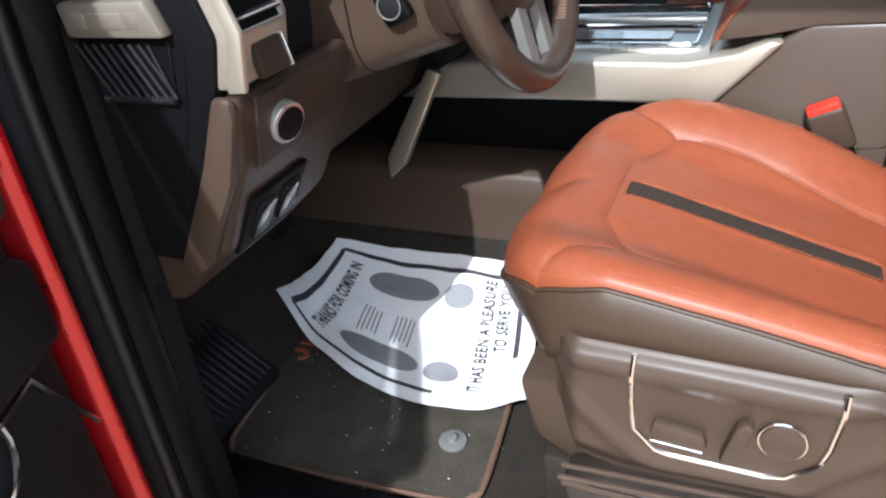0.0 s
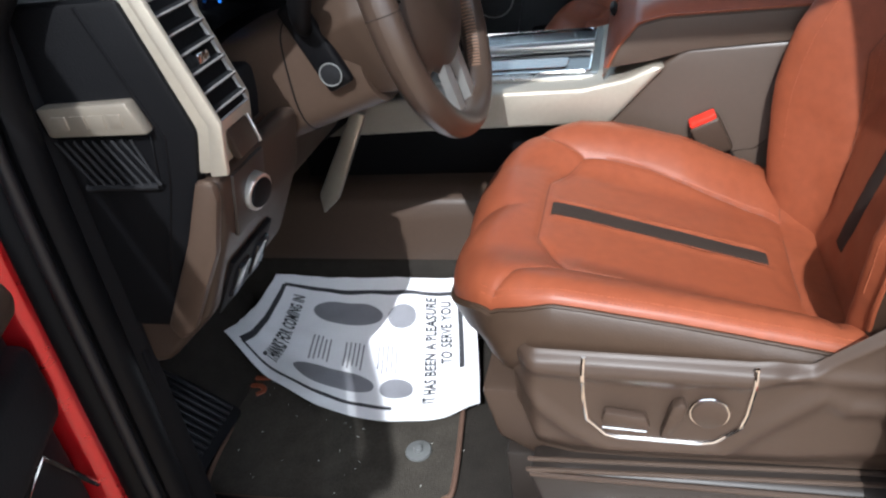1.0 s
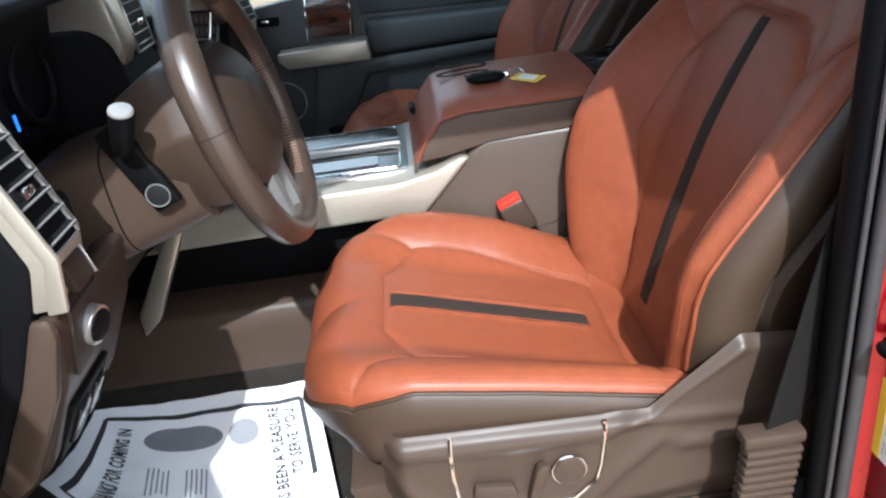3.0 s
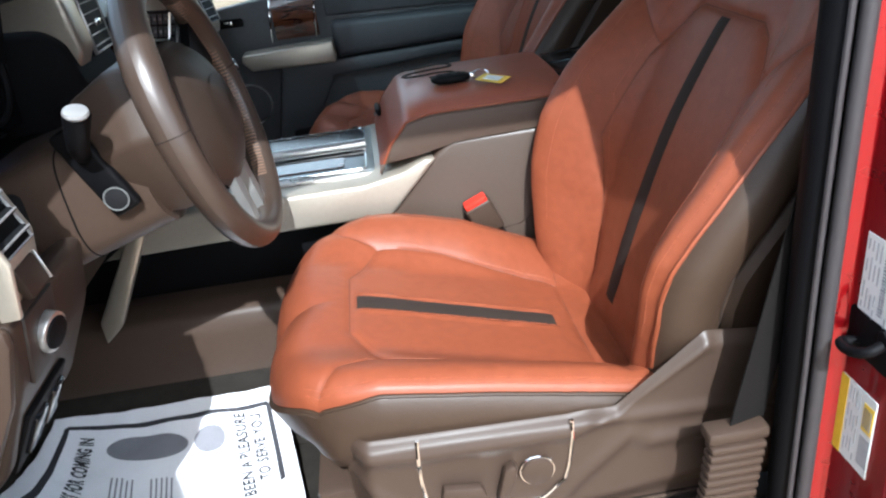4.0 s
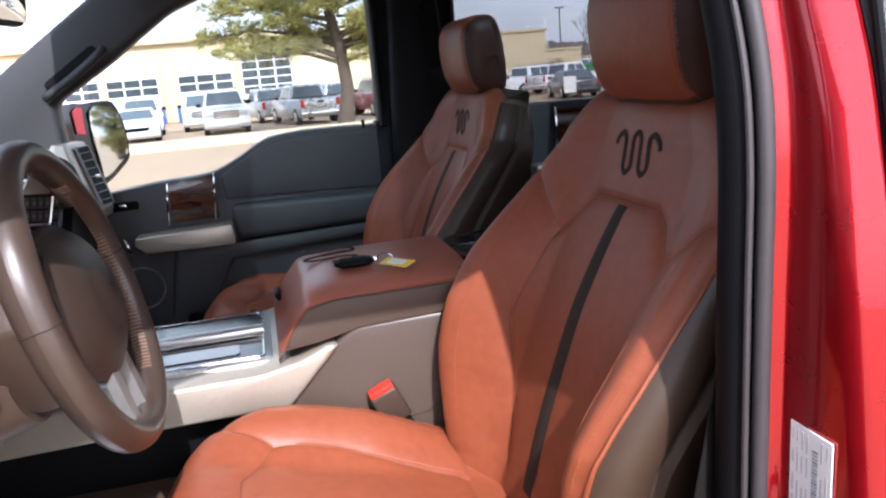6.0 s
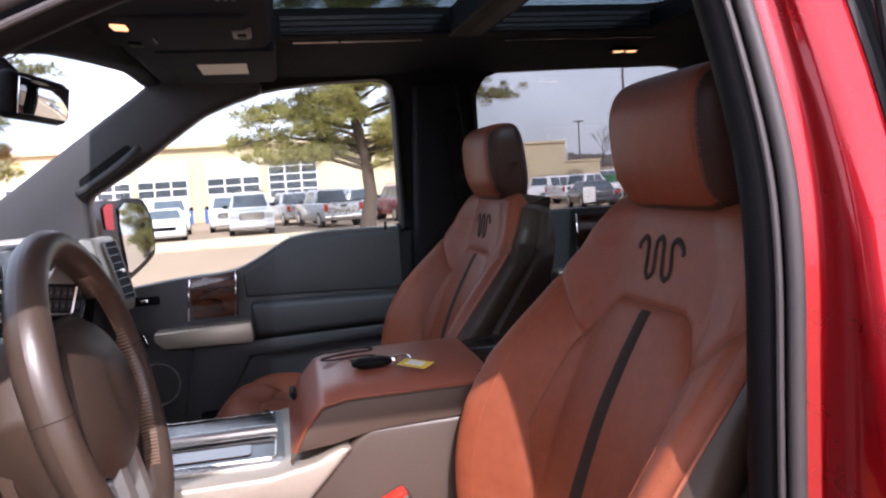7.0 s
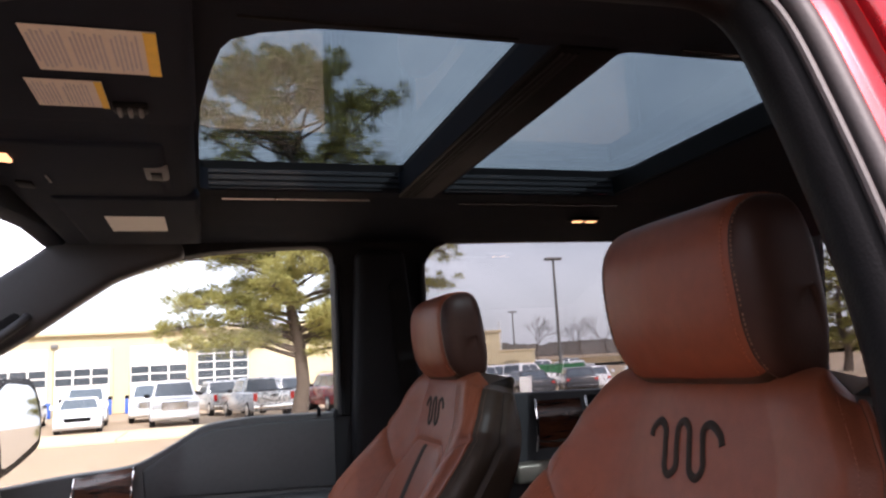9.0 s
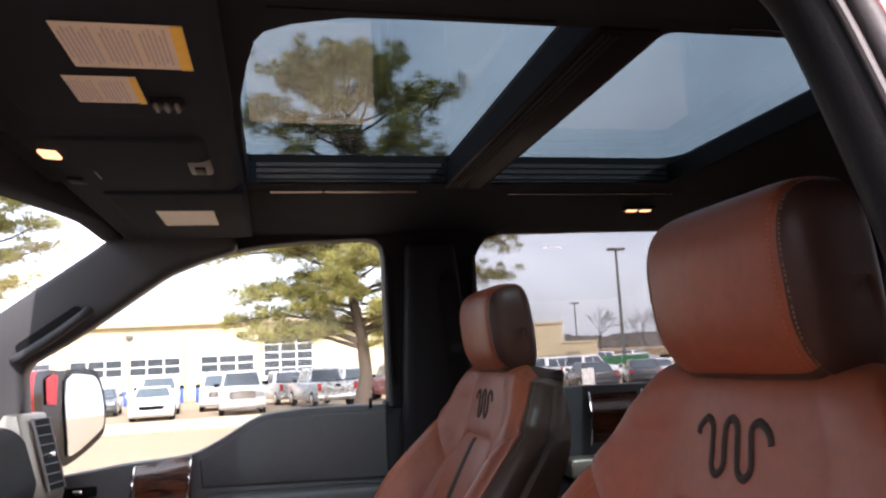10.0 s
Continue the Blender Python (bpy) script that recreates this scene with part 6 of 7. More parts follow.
v, f = grid(fob_point, 29, 11)
link("shell", v, f, BLACK, fob, "black plastic shell")
for i in range(3):
    part("button", rbox((-0.146 + i * 0.016, -0.060, 1.3015), (0.010, 0.014, 0.002), 0.0008, 1), BLACK_SOFT, fob)
part("chrome_tip", rbox((-0.092, -0.060, 1.2945), (0.010, 0.016, 0.009), 0.003, 2), CHROME, fob)
kr = thing("key_ring", (-0.075, -0.055, 1.289), "thin steel split ring on the key", "key ring")
tube("ring", [(-0.075 + 0.014 * math.cos(k / 24 * 6.2832), -0.052 + 0.014 * math.sin(k / 24 * 6.2832), 1.291 + 0.006 * math.sin(k / 24 * 6.2832)) for k in range(24)], 0.0011, CHROME, kr, closed=True, n=6)
tag = thing("key_tag", (-0.04, -0.065, 1.288), "small yellow and white paper key tag", "key tag")
T = Matrix.Translation((-0.062, -0.096, 1.2930)) @ Matrix.Rotation(radians(-52), 4, 'Z') @ Matrix.Rotation(radians(10), 4, 'X')
part("tag", rbox((0, 0, 0), (0.060, 0.026, 0.0012), 0.0004, 1, T), YELLOW, tag)
part("paper_slip", rbox((0, 0, 0.0), (0.034, 0.015, 0.0008), 0, 1, T @ Matrix.Translation((0.001, 0, 0.0011))), LABEL, tag)

# seat belt buckle beside the cushion
buckle = thing("belt_buckle", (-0.12, -0.165, 1.05), "dark belt buckle with red release button", "belt buckle")
BT = Matrix.Translation((-0.108, -0.172, 1.082)) @ Matrix.Rotation(radians(-24), 4, 'Y') @ Matrix.Rotation(radians(8), 4, 'X')
part("body", rbox((0, 0, 0), (0.046, 0.026, 0.062), 0.005, 3, BT), BROWN, buckle, "dark brown buckle body")
part("release_button", rbox((0, 0, 0), (0.040, 0.020, 0.012), 0.003, 2, BT @ Matrix.Translation((0, 0, 0.033))), RED_BUTTON, buckle, "red release button")
ribbon("strap", [BT @ Vector((0, 0, -0.028)), BT @ Vector((0.004, 0, -0.07)), Vector((-0.06, -0.17, 0.95))], (1, 0, 0.3), 0.034, BELT, buckle)
part("anchor", rbox((-0.03, -0.18, 1.01), (0.05, 0.014, 0.016), 0.004, 2), SILVER, buckle)

# driver's belt on the pillar
belt = thing("seat_belt", (0.10, -0.72, 0.9), "dark seat belt hanging down the door pillar", "seat belt")
ribbon("webbing", smooth_path([(0.150, -0.715, 1.60), (0.135, -0.72, 1.36), (0.105, -0.725, 1.20), (0.075, -0.73, 1.05), (0.06, -0.73, 0.90)], 8), (1, 0.25, 0.25), 0.046, BELT, belt, "dark webbing")
part("tongue", rbox((0.130, -0.728, 1.355), (0.045, 0.010, 0.05), 0.004, 2), BLACK, belt, "black belt tongue")
for i in range(9):
    part("cover_rib", rbox((0.062 - i * 0.001, -0.737, 1.035 - i * 0.011), (0.060, 0.020, 0.0085), 0.003, 2), BROWN, belt, "ribbed brown belt cover" if i == 0 else "")
part("belt_cover", rbox((0.062, -0.733, 1.05), (0.066, 0.026, 0.016), 0.005, 2), BROWN, belt, "brown belt guide")

# lower plinth beside the seat
plinth = part("seat_plinth", prism([(-0.34, 0.885), (-0.30, 0.895), (0.16, 0.895), (0.16, 0.72), (-0.30, 0.72)], 'y', -0.690, -0.640, 0.010, 3), DARK_BROWN, driver_seat, "dark brown plastic plinth")

tube("plinth_lip", [(-0.335, -0.692, 0.890), (-0.30, -0.6945, 0.8915), (0.15, -0.6945, 0.8915)], 0.0036, BROWN, driver_seat, n=8)

# ------------------------------------------------------------ footwell
def mat_outline():
    return [(-0.985, -0.385), (-0.905, -0.455), (-0.872, -0.478), (-0.866, -0.51), (-0.856, -0.60), (-0.842, -0.635), (-0.80, -0.648), (-0.52, -0.632), (-0.478, -0.615), (-0.470, -0.585), (-0.488, -0.43), (-0.500, -0.375), (-0.545, -0.31), (-0.560, -0.21), (-0.590, -0.185), (-0.96, -0.19), (-0.99, -0.23)]


mat = thing("floor_mat", (-0.68, -0.42, 0.725), "dark carpet floor mat with brown binding and a mark", "floor mat")
loop = [(p.x, p.y) for p in smooth_path([(x, y, 0) for x, y in mat_outline()], 5, True)]
part("carpet", prism(loop, 'z', 0.723, 0.735, 0), MAT_FELT, mat, "worn dark carpet")
tube("binding", [(x, y, 0.734) for x, y in loop], 0.0044, MAT_EDGE, mat, "brown bound edge", n=8, closed=True)
cyl("mat_clip", (-0.536, -0.534, 0.738), (0, 0, 1), 0.020, 0.006, GREY_DASH, mat, "grey plastic mat clip", n=28)
cyl("mat_clip_knob", (-0.536, -0.534, 0.744), (0, 0, 1), 0.007, 0.008, GREY_DASH, mat, n=16)
pts = [(-0.858, -0.433), (-0.848, -0.424), (-0.856, -0.412), (-0.885, -0.410), (-0.893, -0.401), (-0.884, -0.392), (-0.852, -0.390), (-0.842, -0.380), (-0.851, -0.371), (-0.882, -0.369), (-0.890, -0.360), (-0.881, -0.350), (-0.850, -0.348), (-0.840, -0.338), (-0.848, -0.328)]
pth = [(p.x, p.y, 0.7365) for p in smooth_path([(x, y, 0) for x, y in pts], 6)]
vv, ff = sweep(pth, [(-0.005, -0.001), (0.005, -0.001), (0.004, 0.001), (-0.004, 0.001)])
link("woven_mark", vv, ff, LEATHER, mat, "orange woven serpentine mark")
rest = thing("foot_rest", (-0.93, -0.56, 0.75), "ribbed black foot rest in the footwell", "foot rest")
FT = Matrix.Translation((-0.955, -0.560, 0.795)) @ Matrix.Rotation(radians(36), 4, 'Y')
part("pad", rbox((0, 0, 0), (0.22, 0.17, 0.03), 0.01, 2, FT), BLACK_SOFT, rest)
for i in range(12):
    part("rib", rbox((0, 0, 0), (0.185, 0.006, 0.007), 0.002, 1, FT @ Matrix.Translation((0, -0.070 + i * 0.0128, 0.0175))), RUBBER, rest)
for nm, y, z, x, w in (("brake_pedal", -0.36, 0.93, -0.98, 0.09), ("accelerator_pedal", -0.245, 0.87, -0.99, 0.055)):
    pd = thing(nm, (x, y, z), "black rubber-faced " + nm.replace("_", " "), "pedal")
    part("pad", rbox((0, 0, 0), (0.02, w, 0.085 if w > 0.06 else 0.13), 0.006, 2, Matrix.Translation((x, y, z)) @ Matrix.Rotation(radians(28), 4, 'Y')), RUBBER, pd)
    tube("arm", [(x - 0.012, y, z), (x - 0.06, y, z + 0.10), (x - 0.08, y, z + 0.22)], 0.009, BLACK, pd)

# paper floor protector lying over the mat
paper = thing("paper_floor_mat", (-0.70, -0.30, 0.745), "white printed paper floor protector, rumpled, over the mat", "paper mat")
noise.seed_set(4)


def paper_point(i, j, lift=0.0):
    """i from the front of the footwell to the seat, j from the far side to the door side."""
    far = Vector((-0.886, -0.218, 0)).lerp(Vector((-0.500, -0.218, 0)), i)
    near = Vector((-0.965, -0.330, 0)).lerp(Vector((-0.452, -0.455, 0)), i)
    near += Vector((0.04, -0.095, 0)) * math.sin(i * math.pi)
    p = far.lerp(near, j)
    z = 0.750 + 0.004 * noise.noise(Vector((i * 3.2, j * 2.4, 0.3))) + 0.0035 * noise.noise(Vector((i * 9, j * 7, 2)))
    z += 0.045 * step(0.22, 0.0, i) ** 1.4 * (0.1 + 0.9 * j) + 0.084 * max(0.0, 1 - j / 0.75) ** 1.5 + 0.012 * step(0.85, 1, i) * j
    z += 0.003 * abs(noise.noise(Vector((i * 5 + j * 3, j * 2, 5))))
    return (p.x, p.y, z + 0.006 + lift)


v, f = grid(lambda i, j: paper_point(i, j), 70, 52, True)
sheet = link("sheet", v, f, PAPER, paper, "white paper", angle=60)


def sheet_point(i, j, lift):
    """A place on the sheet's own facets."""
    a, b = min(68, int(i * 69)), min(50, int(j * 51))
    s, t = i * 69 - a, j * 51 - b
    p, q, r, w = (Vector(paper_point((a + k) / 69, (b + m) / 51)) for k, m in ((0, 0), (1, 0), (0, 1), (1, 1)))
    return p.lerp(q, s).lerp(r.lerp(w, s), t) + Vector((0, 0, lift))



def print_strip(a, b, w, mat=INK, name="printed_line"):
    (i0, j0), (i1, j1) = a, b
    n = 40
    verts = []
    for k in range(n + 1):
        t = k / n
        i, j = i0 + (i1 - i0) * t, j0 + (j1 - j0) * t
        di, dj = (j1 - j0), -(i1 - i0)
        d = math.hypot(di, dj)
        for s in (-1, 1):
            verts.append(sheet_point(min(1, max(0, i + s * w * di / d)), min(1, max(0, j + s * w * dj / d * 1.2)), 0.0012))
    faces = [(2 * k, 2 * k + 1, 2 * k + 3, 2 * k + 2) for k in range(n)]
    return link(name, verts, faces, mat, sheet)


for a, b in (((0.07, 0.10), (0.93, 0.10)), ((0.93, 0.10), (0.93, 0.62)), ((0.07, 0.10), (0.07, 0.90)), ((0.07, 0.90), (0.66, 0.90))):
    print_strip(a, b, 0.011)


def print_blob(ci, cj, ri, rj, name="printed_sole", mat=GREY_INK, turn=0.0, waist=0.25):
    n, rings = 36, 6
    verts = [sheet_point(ci, cj, 0.0016)]
    for m in range(1, rings + 1):
        k0 = m / rings
        for k in range(n):
            a = k / n * 2 * math.pi
            r = 1 - waist * math.sin(a) ** 2 * (0.6 + 0.4 * math.cos(a))
            verts.append(sheet_point(ci + k0 * ri * math.cos(a), cj + k0 * (rj * math.sin(a) * r + turn * math.cos(a)), 0.0016))
    faces = [(1 + k, 1 + (k + 1) % n, 0) for k in range(n)]
    faces += [(1 + m * n + k, 1 + m * n + (k + 1) % n, 1 + (m - 1) * n + (k + 1) % n, 1 + (m - 1) * n + k) for m in range(1, rings) for k in range(n)]
    return link(name, verts, faces, mat, sheet)


print_blob(0.41, 0.25, 0.165, 0.095)
print_blob(0.665, 0.25, 0.066, 0.085, "printed_heel", waist=0.1)
print_blob(0.41, 0.74, 0.165, 0.095)
print_blob(0.665, 0.745, 0.066, 0.085, "printed_heel", waist=0.1)
random.seed(8)
for col in range(3):
    for row in range(5):
        i0 = 0.285 + col * 0.145 + 0.019 * row
        print_strip((i0, 0.44 + 0.02 * random.random()), (i0 + 0.002, 0.60 + 0.04 * random.random()), 0.0032, GREY_INK, "printed_text_bar")


def printed_words(words, ci, cj, height, length):
    """Letters laid on the paper, reading along j."""
    cu = bpy.data.curves.new("words", 'FONT')
    cu.body, cu.align_x, cu.align_y, cu.size = words, 'CENTER', 'CENTER', 1.0
    cu.resolution_u = 3
    cu.space_word, cu.space_character = 1.2, 1.06
    cu.offset = 0.035
    tmp = bpy.data.objects.new("words_source", cu)
    scene.collection.objects.link(tmp)
    me = bpy.data.meshes.new_from_object(tmp.evaluated_get(bpy.context.evaluated_depsgraph_get()))
    bpy.data.objects.remove(tmp)
    xs = [v.co.x for v in me.vertices]
    span = max(xs) - min(xs)
    for v in me.vertices:
        v.co = sheet_point(min(0.999, ci + v.co.y * height), min(0.999, max(0.001, cj - v.co.x / span * length)), 0.0020)
    me.materials.append(INK)
    ob = new("printed_line", me)
    ob.parent = sheet
    ob.matrix_parent_inverse = root_matrix(sheet).inverted()
    ob["label"] = "black printed capitals"
    return ob


printed_words("THANKS FOR COMING IN", 0.165, 0.50, -0.075, 0.66)
printed_words("IT HAS BEEN A PLEASURE", 0.800, 0.50, -0.066, 0.74)
printed_words("TO SERVE YOU", 0.868, 0.36, -0.066, 0.42)


# light crumbs and grit on the mat and carpet
rnd = random.Random(21)
cv, cf = [], []
for i in range(46):
    x, y = rnd.uniform(-0.86, -0.42), rnd.uniform(-0.66, -0.36)
    r = rnd.uniform(0.0004, 0.0013)
    o = len(cv)
    z = 0.7362 if x < -0.49 else 0.7232
    cv += [(x - r, y, z), (x, y - r * rnd.uniform(0.6, 1.5), z), (x + r, y, z), (x, y + r, z), (x, y, z + r)]
    cf += [(o, o + 1, o + 4), (o + 1, o + 2, o + 4), (o + 2, o + 3, o + 4), (o + 3, o, o + 4)]
crumbs = link("floor_crumbs", cv, cf, LABEL, flat=True)
tagged(crumbs, "pale crumbs and grit scattered on the mat", "crumbs", kind="stuff")


# ------------------------------------------------------------ overhead
def visor(name, y0, y1, label):
    t = thing(name, (-0.33, (y0 + y1) / 2, 1.85), label, "sun visor")
    part("pad", rbox((-0.345, (y0 + y1) / 2, 1.848), (0.215, y1 - y0, 0.022), 0.0105, 4), HEADLINER, t, "black cloth visor pad")
    tube("pivot", [(-0.455, y0 + 0.02, 1.86), (-0.455, y1 - 0.02, 1.86)], 0.006, BLACK, t)
    return t


def roof_label(c, sx, sy, name="warning_label", lines=11, yellow=True):
    """A paper label under the visor; its lines run across the cab."""
    t = thing(name, c, "cream printed warning label stuck under the sun visor" if yellow else "plain pale label stuck under the sun visor", "label")
    x, y, z = c
    part("sheet", rbox((x, y, z), (sx, sy, 0.0012), 0.0004, 1), LABEL_CREAM, t)
    if yellow:
        part("yellow_band", rbox((x + sx * 0.45, y, z - 0.0009), (sx * 0.10, sy, 0.0006), 0), YELLOW, t)
        for i in range(lines * 2):
            if i % 8 == 7:
                continue
            part("text_bar", rbox((x - sx * 0.46 + i * sx * 0.84 / (lines * 2), y - sy * 0.03 + 0.002 * (i % 3), z - 0.0009), (sx * 0.018, sy * (0.80 if i % 4 else 0.62), 0.0005), 0), PALE_INK, t)
    return t


visor("sun_visor", -0.60, -0.20, "black cloth driver's sun visor folded up")
visor("sun_visor", 0.16, 0.58, "black cloth passenger's sun visor folded up")
roof_label((-0.315, -0.398, 1.8355), 0.099, 0.090)
roof_label((-0.351, -0.295, 1.8355), 0.0635, 0.070, lines=8)
roof_label((-0.343, 0.352, 1.8355), 0.094, 0.132, yellow=False)
over = thing("overhead_console", (-0.40, 0, 1.86), "black overhead console with two lit map lamps", "overhead console")
part("body", prism([(-0.56, 1.895), (-0.54, 1.848), (-0.42, 1.837), (-0.28, 1.836), (-0.245, 1.895)], 'y', -0.125, 0.125, 0.012, 4), HEADLINER, over)
for y in (-0.050, 0.085):
    part("map_lamp", rbox((-0.466, y, 1.8395), (0.022, 0.030, 0.005), 0.002, 2, Matrix.Rotation(radians(5), 4, 'Y')), WARM_LAMP if y < 0.03 else BLACK, over, "lit warm map lamp" if y < 0.03 else "unlit map lamp")
part("lamp_trim", rbox((-0.43, 0.045, 1.837), (0.003, 0.04, 0.002), 0.0008, 1), GREY_DASH, over)
part("roof_switch", rbox((-0.291, 0.000, 1.838), (0.030, 0.058, 0.010), 0.004, 3), GREY_DASH, over, "grey sunroof switch")
part("switch_rocker", rbox((-0.291, 0.000, 1.833), (0.014, 0.034, 0.006), 0.002, 2), BLACK, over)
clip = thing("visor_clip", (-0.30, -0.262, 1.84), "black visor clip on the headliner", "clip")
part("clip", rbox((-0.30, -0.262, 1.836), (0.034, 0.026, 0.010), 0.004, 2), BLACK, clip)
for i in range(3):
    part("rib", rbox((-0.310 + i * 0.010, -0.262, 1.830), (0.004, 0.022, 0.004), 0.001, 1), GREY_DASH, clip)
lampy = thing("reading_lamp", (0.617, 0.50, 1.885), "small lit twin reading lamp in the headliner", "lamp")
part("bezel", rbox((0.617, 0.50, 1.878), (0.075, 0.03, 0.010), 0.004, 2), BLACK, lampy)
for x in (0.600, 0.634):
    part("lens", rbox((x, 0.497, 1.8725), (0.024, 0.016, 0.004), 0.002, 2), WARM_LAMP, lampy, "lit warm lens")
inner = thing("rear_view_mirror", (-0.60, 0.0, 1.76), "frameless black interior mirror under the windscreen", "mirror")
MT = Matrix.Translation((-0.622, 0.052, 1.752)) @ Matrix.Rotation(radians(-9), 4, 'Z') @ Matrix.Rotation(radians(9), 4, 'Y')
part("housing", rbox((0, 0, 0), (0.034, 0.190, 0.072), 0.015, 4, MT), BLACK, inner, "black mirror housing")
part("glass", rbox((0, 0, 0), (0.003, 0.168, 0.054), 0.001, 2, MT @ Matrix.Translation((0.0175, 0, 0))), MIRROR, inner, "mirror glass")
tube("stem", [(-0.63, 0.045, 1.77), (-0.67, 0.045, 1.82)], 0.010, BLACK, inner)

# ------------------------------------------------------------ outside of the truck
truck = thing("pickup_body", (0.4, 0, 0), "red pickup truck bonnet, load bed and wheels around the cab", "pickup truck")
part("bonnet", prism([(-1.24, 1.38), (-1.60, 1.36), (-2.20, 1.26), (-2.30, 1.16), (-2.32, 0.60), (-2.20, 0.50), (-1.24, 0.50)], 'y', -0.93, 0.93, 0.05, 3), RED, truck, "red bonnet and wings")
part("load_bed", prism([(1.56, 1.42), (3.10, 1.40), (3.14, 1.34), (3.14, 0.62), (1.56, 0.58)], 'y', -0.94, 0.94, 0.03, 2), RED, truck, "red load bed")
part("chassis", rbox((0.4, 0, 0.57), (4.9, 1.2, 0.15), 0.02), BLACK, truck, "black chassis")
for x in (-1.72, 2.25):
    for sgn in (-1, 1):
        w = cyl("wheel", (x, sgn * 0.84, 0.41), (0, 1, 0), 0.41, 0.27, RUBBER, truck, "black tyre", n=32, bevel=0.04)
        cyl("rim", (x, sgn * 0.968, 0.41), (0, 1, 0), 0.25, 0.03, SILVER, w, "silver rim", n=20, bevel=0.008)

# ------------------------------------------------------------ outdoors
def ground_z(y):
    return lerp_table([(-40, 0.0), (3, 0.0), (36, -0.52), (58, -0.85), (90, -0.6), (160, 1.5), (400, 6.0), (3000, 6.0)], y)


ASPHALT = material("worn_asphalt", (0.30, 0.212, 0.135), 0.9, var=0.18, scale=0.5, grain=0.5, grain_scale=60)
CONCRETE = material("pale_kerb", (0.50, 0.41, 0.26), 0.85, var=0.12, scale=1.2)
WALL_CREAM = material("cream_cladding", (0.52, 0.44, 0.275), 0.7, var=0.06, scale=0.8)
DOOR_WHITE = material("white_door", (0.66, 0.66, 0.63), 0.5, var=0.04, scale=1.0)
# Blue-grey base paints the sky's reflection into the vehicles' windows.
CAR_GLASS = material("sky_lit_car_glass", (0.075, 0.095, 0.115), 0.10, var=0.15, scale=2.0, spec=0.5)
DARK_GLASS = material("dark_window", (0.05, 0.06, 0.07), 0.25, var=0.2, scale=2.0, spec=0.18)
BLUE = material("blue_paint", (0.03, 0.10, 0.42), 0.5)
BARK = material("pine_bark", (0.075, 0.054, 0.040), 0.95, var=0.3, scale=5, grain=0.8, grain_scale=14)
NEEDLE = material("pine_needles", (0.165, 0.165, 0.047), 0.75, var=0.35, scale=0.6, spec=0.15, tint=(0.27, 0.25, 0.085))
TWIG = material("bare_twigs", (0.10, 0.075, 0.06), 0.95, var=0.2, scale=2)
HILL = material("dry_grass", (0.21, 0.155, 0.085), 0.95, var=0.2, scale=0.06)
# Brown lightened to put distance haze into the woods' colour.
HAZY_WOODS = material("far_woods", (0.13, 0.115, 0.105), 0.95, var=0.35, scale=0.15)
CAR_WHITE = material("white_car_paint", (0.72, 0.73, 0.74), 0.25, var=0.03, coat=0.6)
CAR_SILVER = material("silver_car_paint", (0.42, 0.43, 0.44), 0.28, metal=0.5, var=0.04, coat=0.6)
CAR_DARK = material("dark_car_paint", (0.035, 0.038, 0.045), 0.25, var=0.05, coat=0.6)
CAR_RED = material("maroon_car_paint", (0.22, 0.010, 0.015), 0.25, var=0.05, coat=0.6)
TYRE = material("tyre", (0.020, 0.020, 0.021), 0.85)
LENS = material("lamp_lens", (0.42, 0.44, 0.46), 0.12, var=0.05)
TAIL = material("tail_lens", (0.45, 0.02, 0.015), 0.2)
GREEN = material("green_skip", (0.02, 0.13, 0.05), 0.6, var=0.1)
GALV = material("grey_steel", (0.16, 0.155, 0.15), 0.55, metal=0.5)

ys = [-60, -30, -10, 3, 12, 20, 28, 36, 44, 52, 58, 70, 90, 120, 160, 240, 400, 1500, 3000]
xs = [-2500, -800, -300, -120, -60, -30, -15, 0, 15, 30, 60, 120, 300, 800, 2500]
v = [(x, y, ground_z(y) + (0.0 if y < 100 else 0.6 * noise.noise(Vector((x * 0.01, y * 0.01, 0))))) for y in ys for x in xs]
n = len(xs)
f = [(j * n + i, j * n + i + 1, (j + 1) * n + i + 1, (j + 1) * n + i) for j in range(len(ys) - 1) for i in range(n - 1)]
ground = link("ground", v, f, ASPHALT, angle=60)
tagged(ground, "sandy worn asphalt of the car lot", "ground", kind="structure")
kerb = thing("kerb", (0, 26, ground_z(26)), "pale concrete kerb strip across the lot", "kerb", kind="structure")
for i in range(-9, 9):
    part("kerb_stone", rbox((i * 3.0 + 1.5, 27.4 + 0.10 * i, ground_z(27) + 0.05), (2.985, 4.2, 0.16), 0.03, 2), CONCRETE, kerb)

# workshop building with its row of doors
FY = 60.0
GZ = ground_z(FY)
shop = thing("workshop_building", (-8, FY, GZ), "long cream workshop building with white bay doors", "building")
part("wall", rbox((-12, FY + 9, GZ + 2.95), (44, 17.6, 5.9), 0.05, 1), WALL_CREAM, shop, "cream metal cladding")
part("roof_edge", rbox((-12, FY + 9, GZ + 6.0), (44.6, 18.4, 0.28), 0.04, 1), CONCRETE, shop, "pale roof edge")
part("roof", prism([(-0.1 + FY, GZ + 6.1), (FY + 9, GZ + 7.0), (FY + 18.2, GZ + 6.1)], 'x', -34, 10, 0), DOOR_WHITE, shop, "pale metal roof")
for x in [-31 + 1.1 * i for i in range(37)]:
    part("cladding_rib", rbox((x, FY + 0.18, GZ + 5.45), (0.06, 0.05, 0.85), 0), WALL_CREAM, shop)
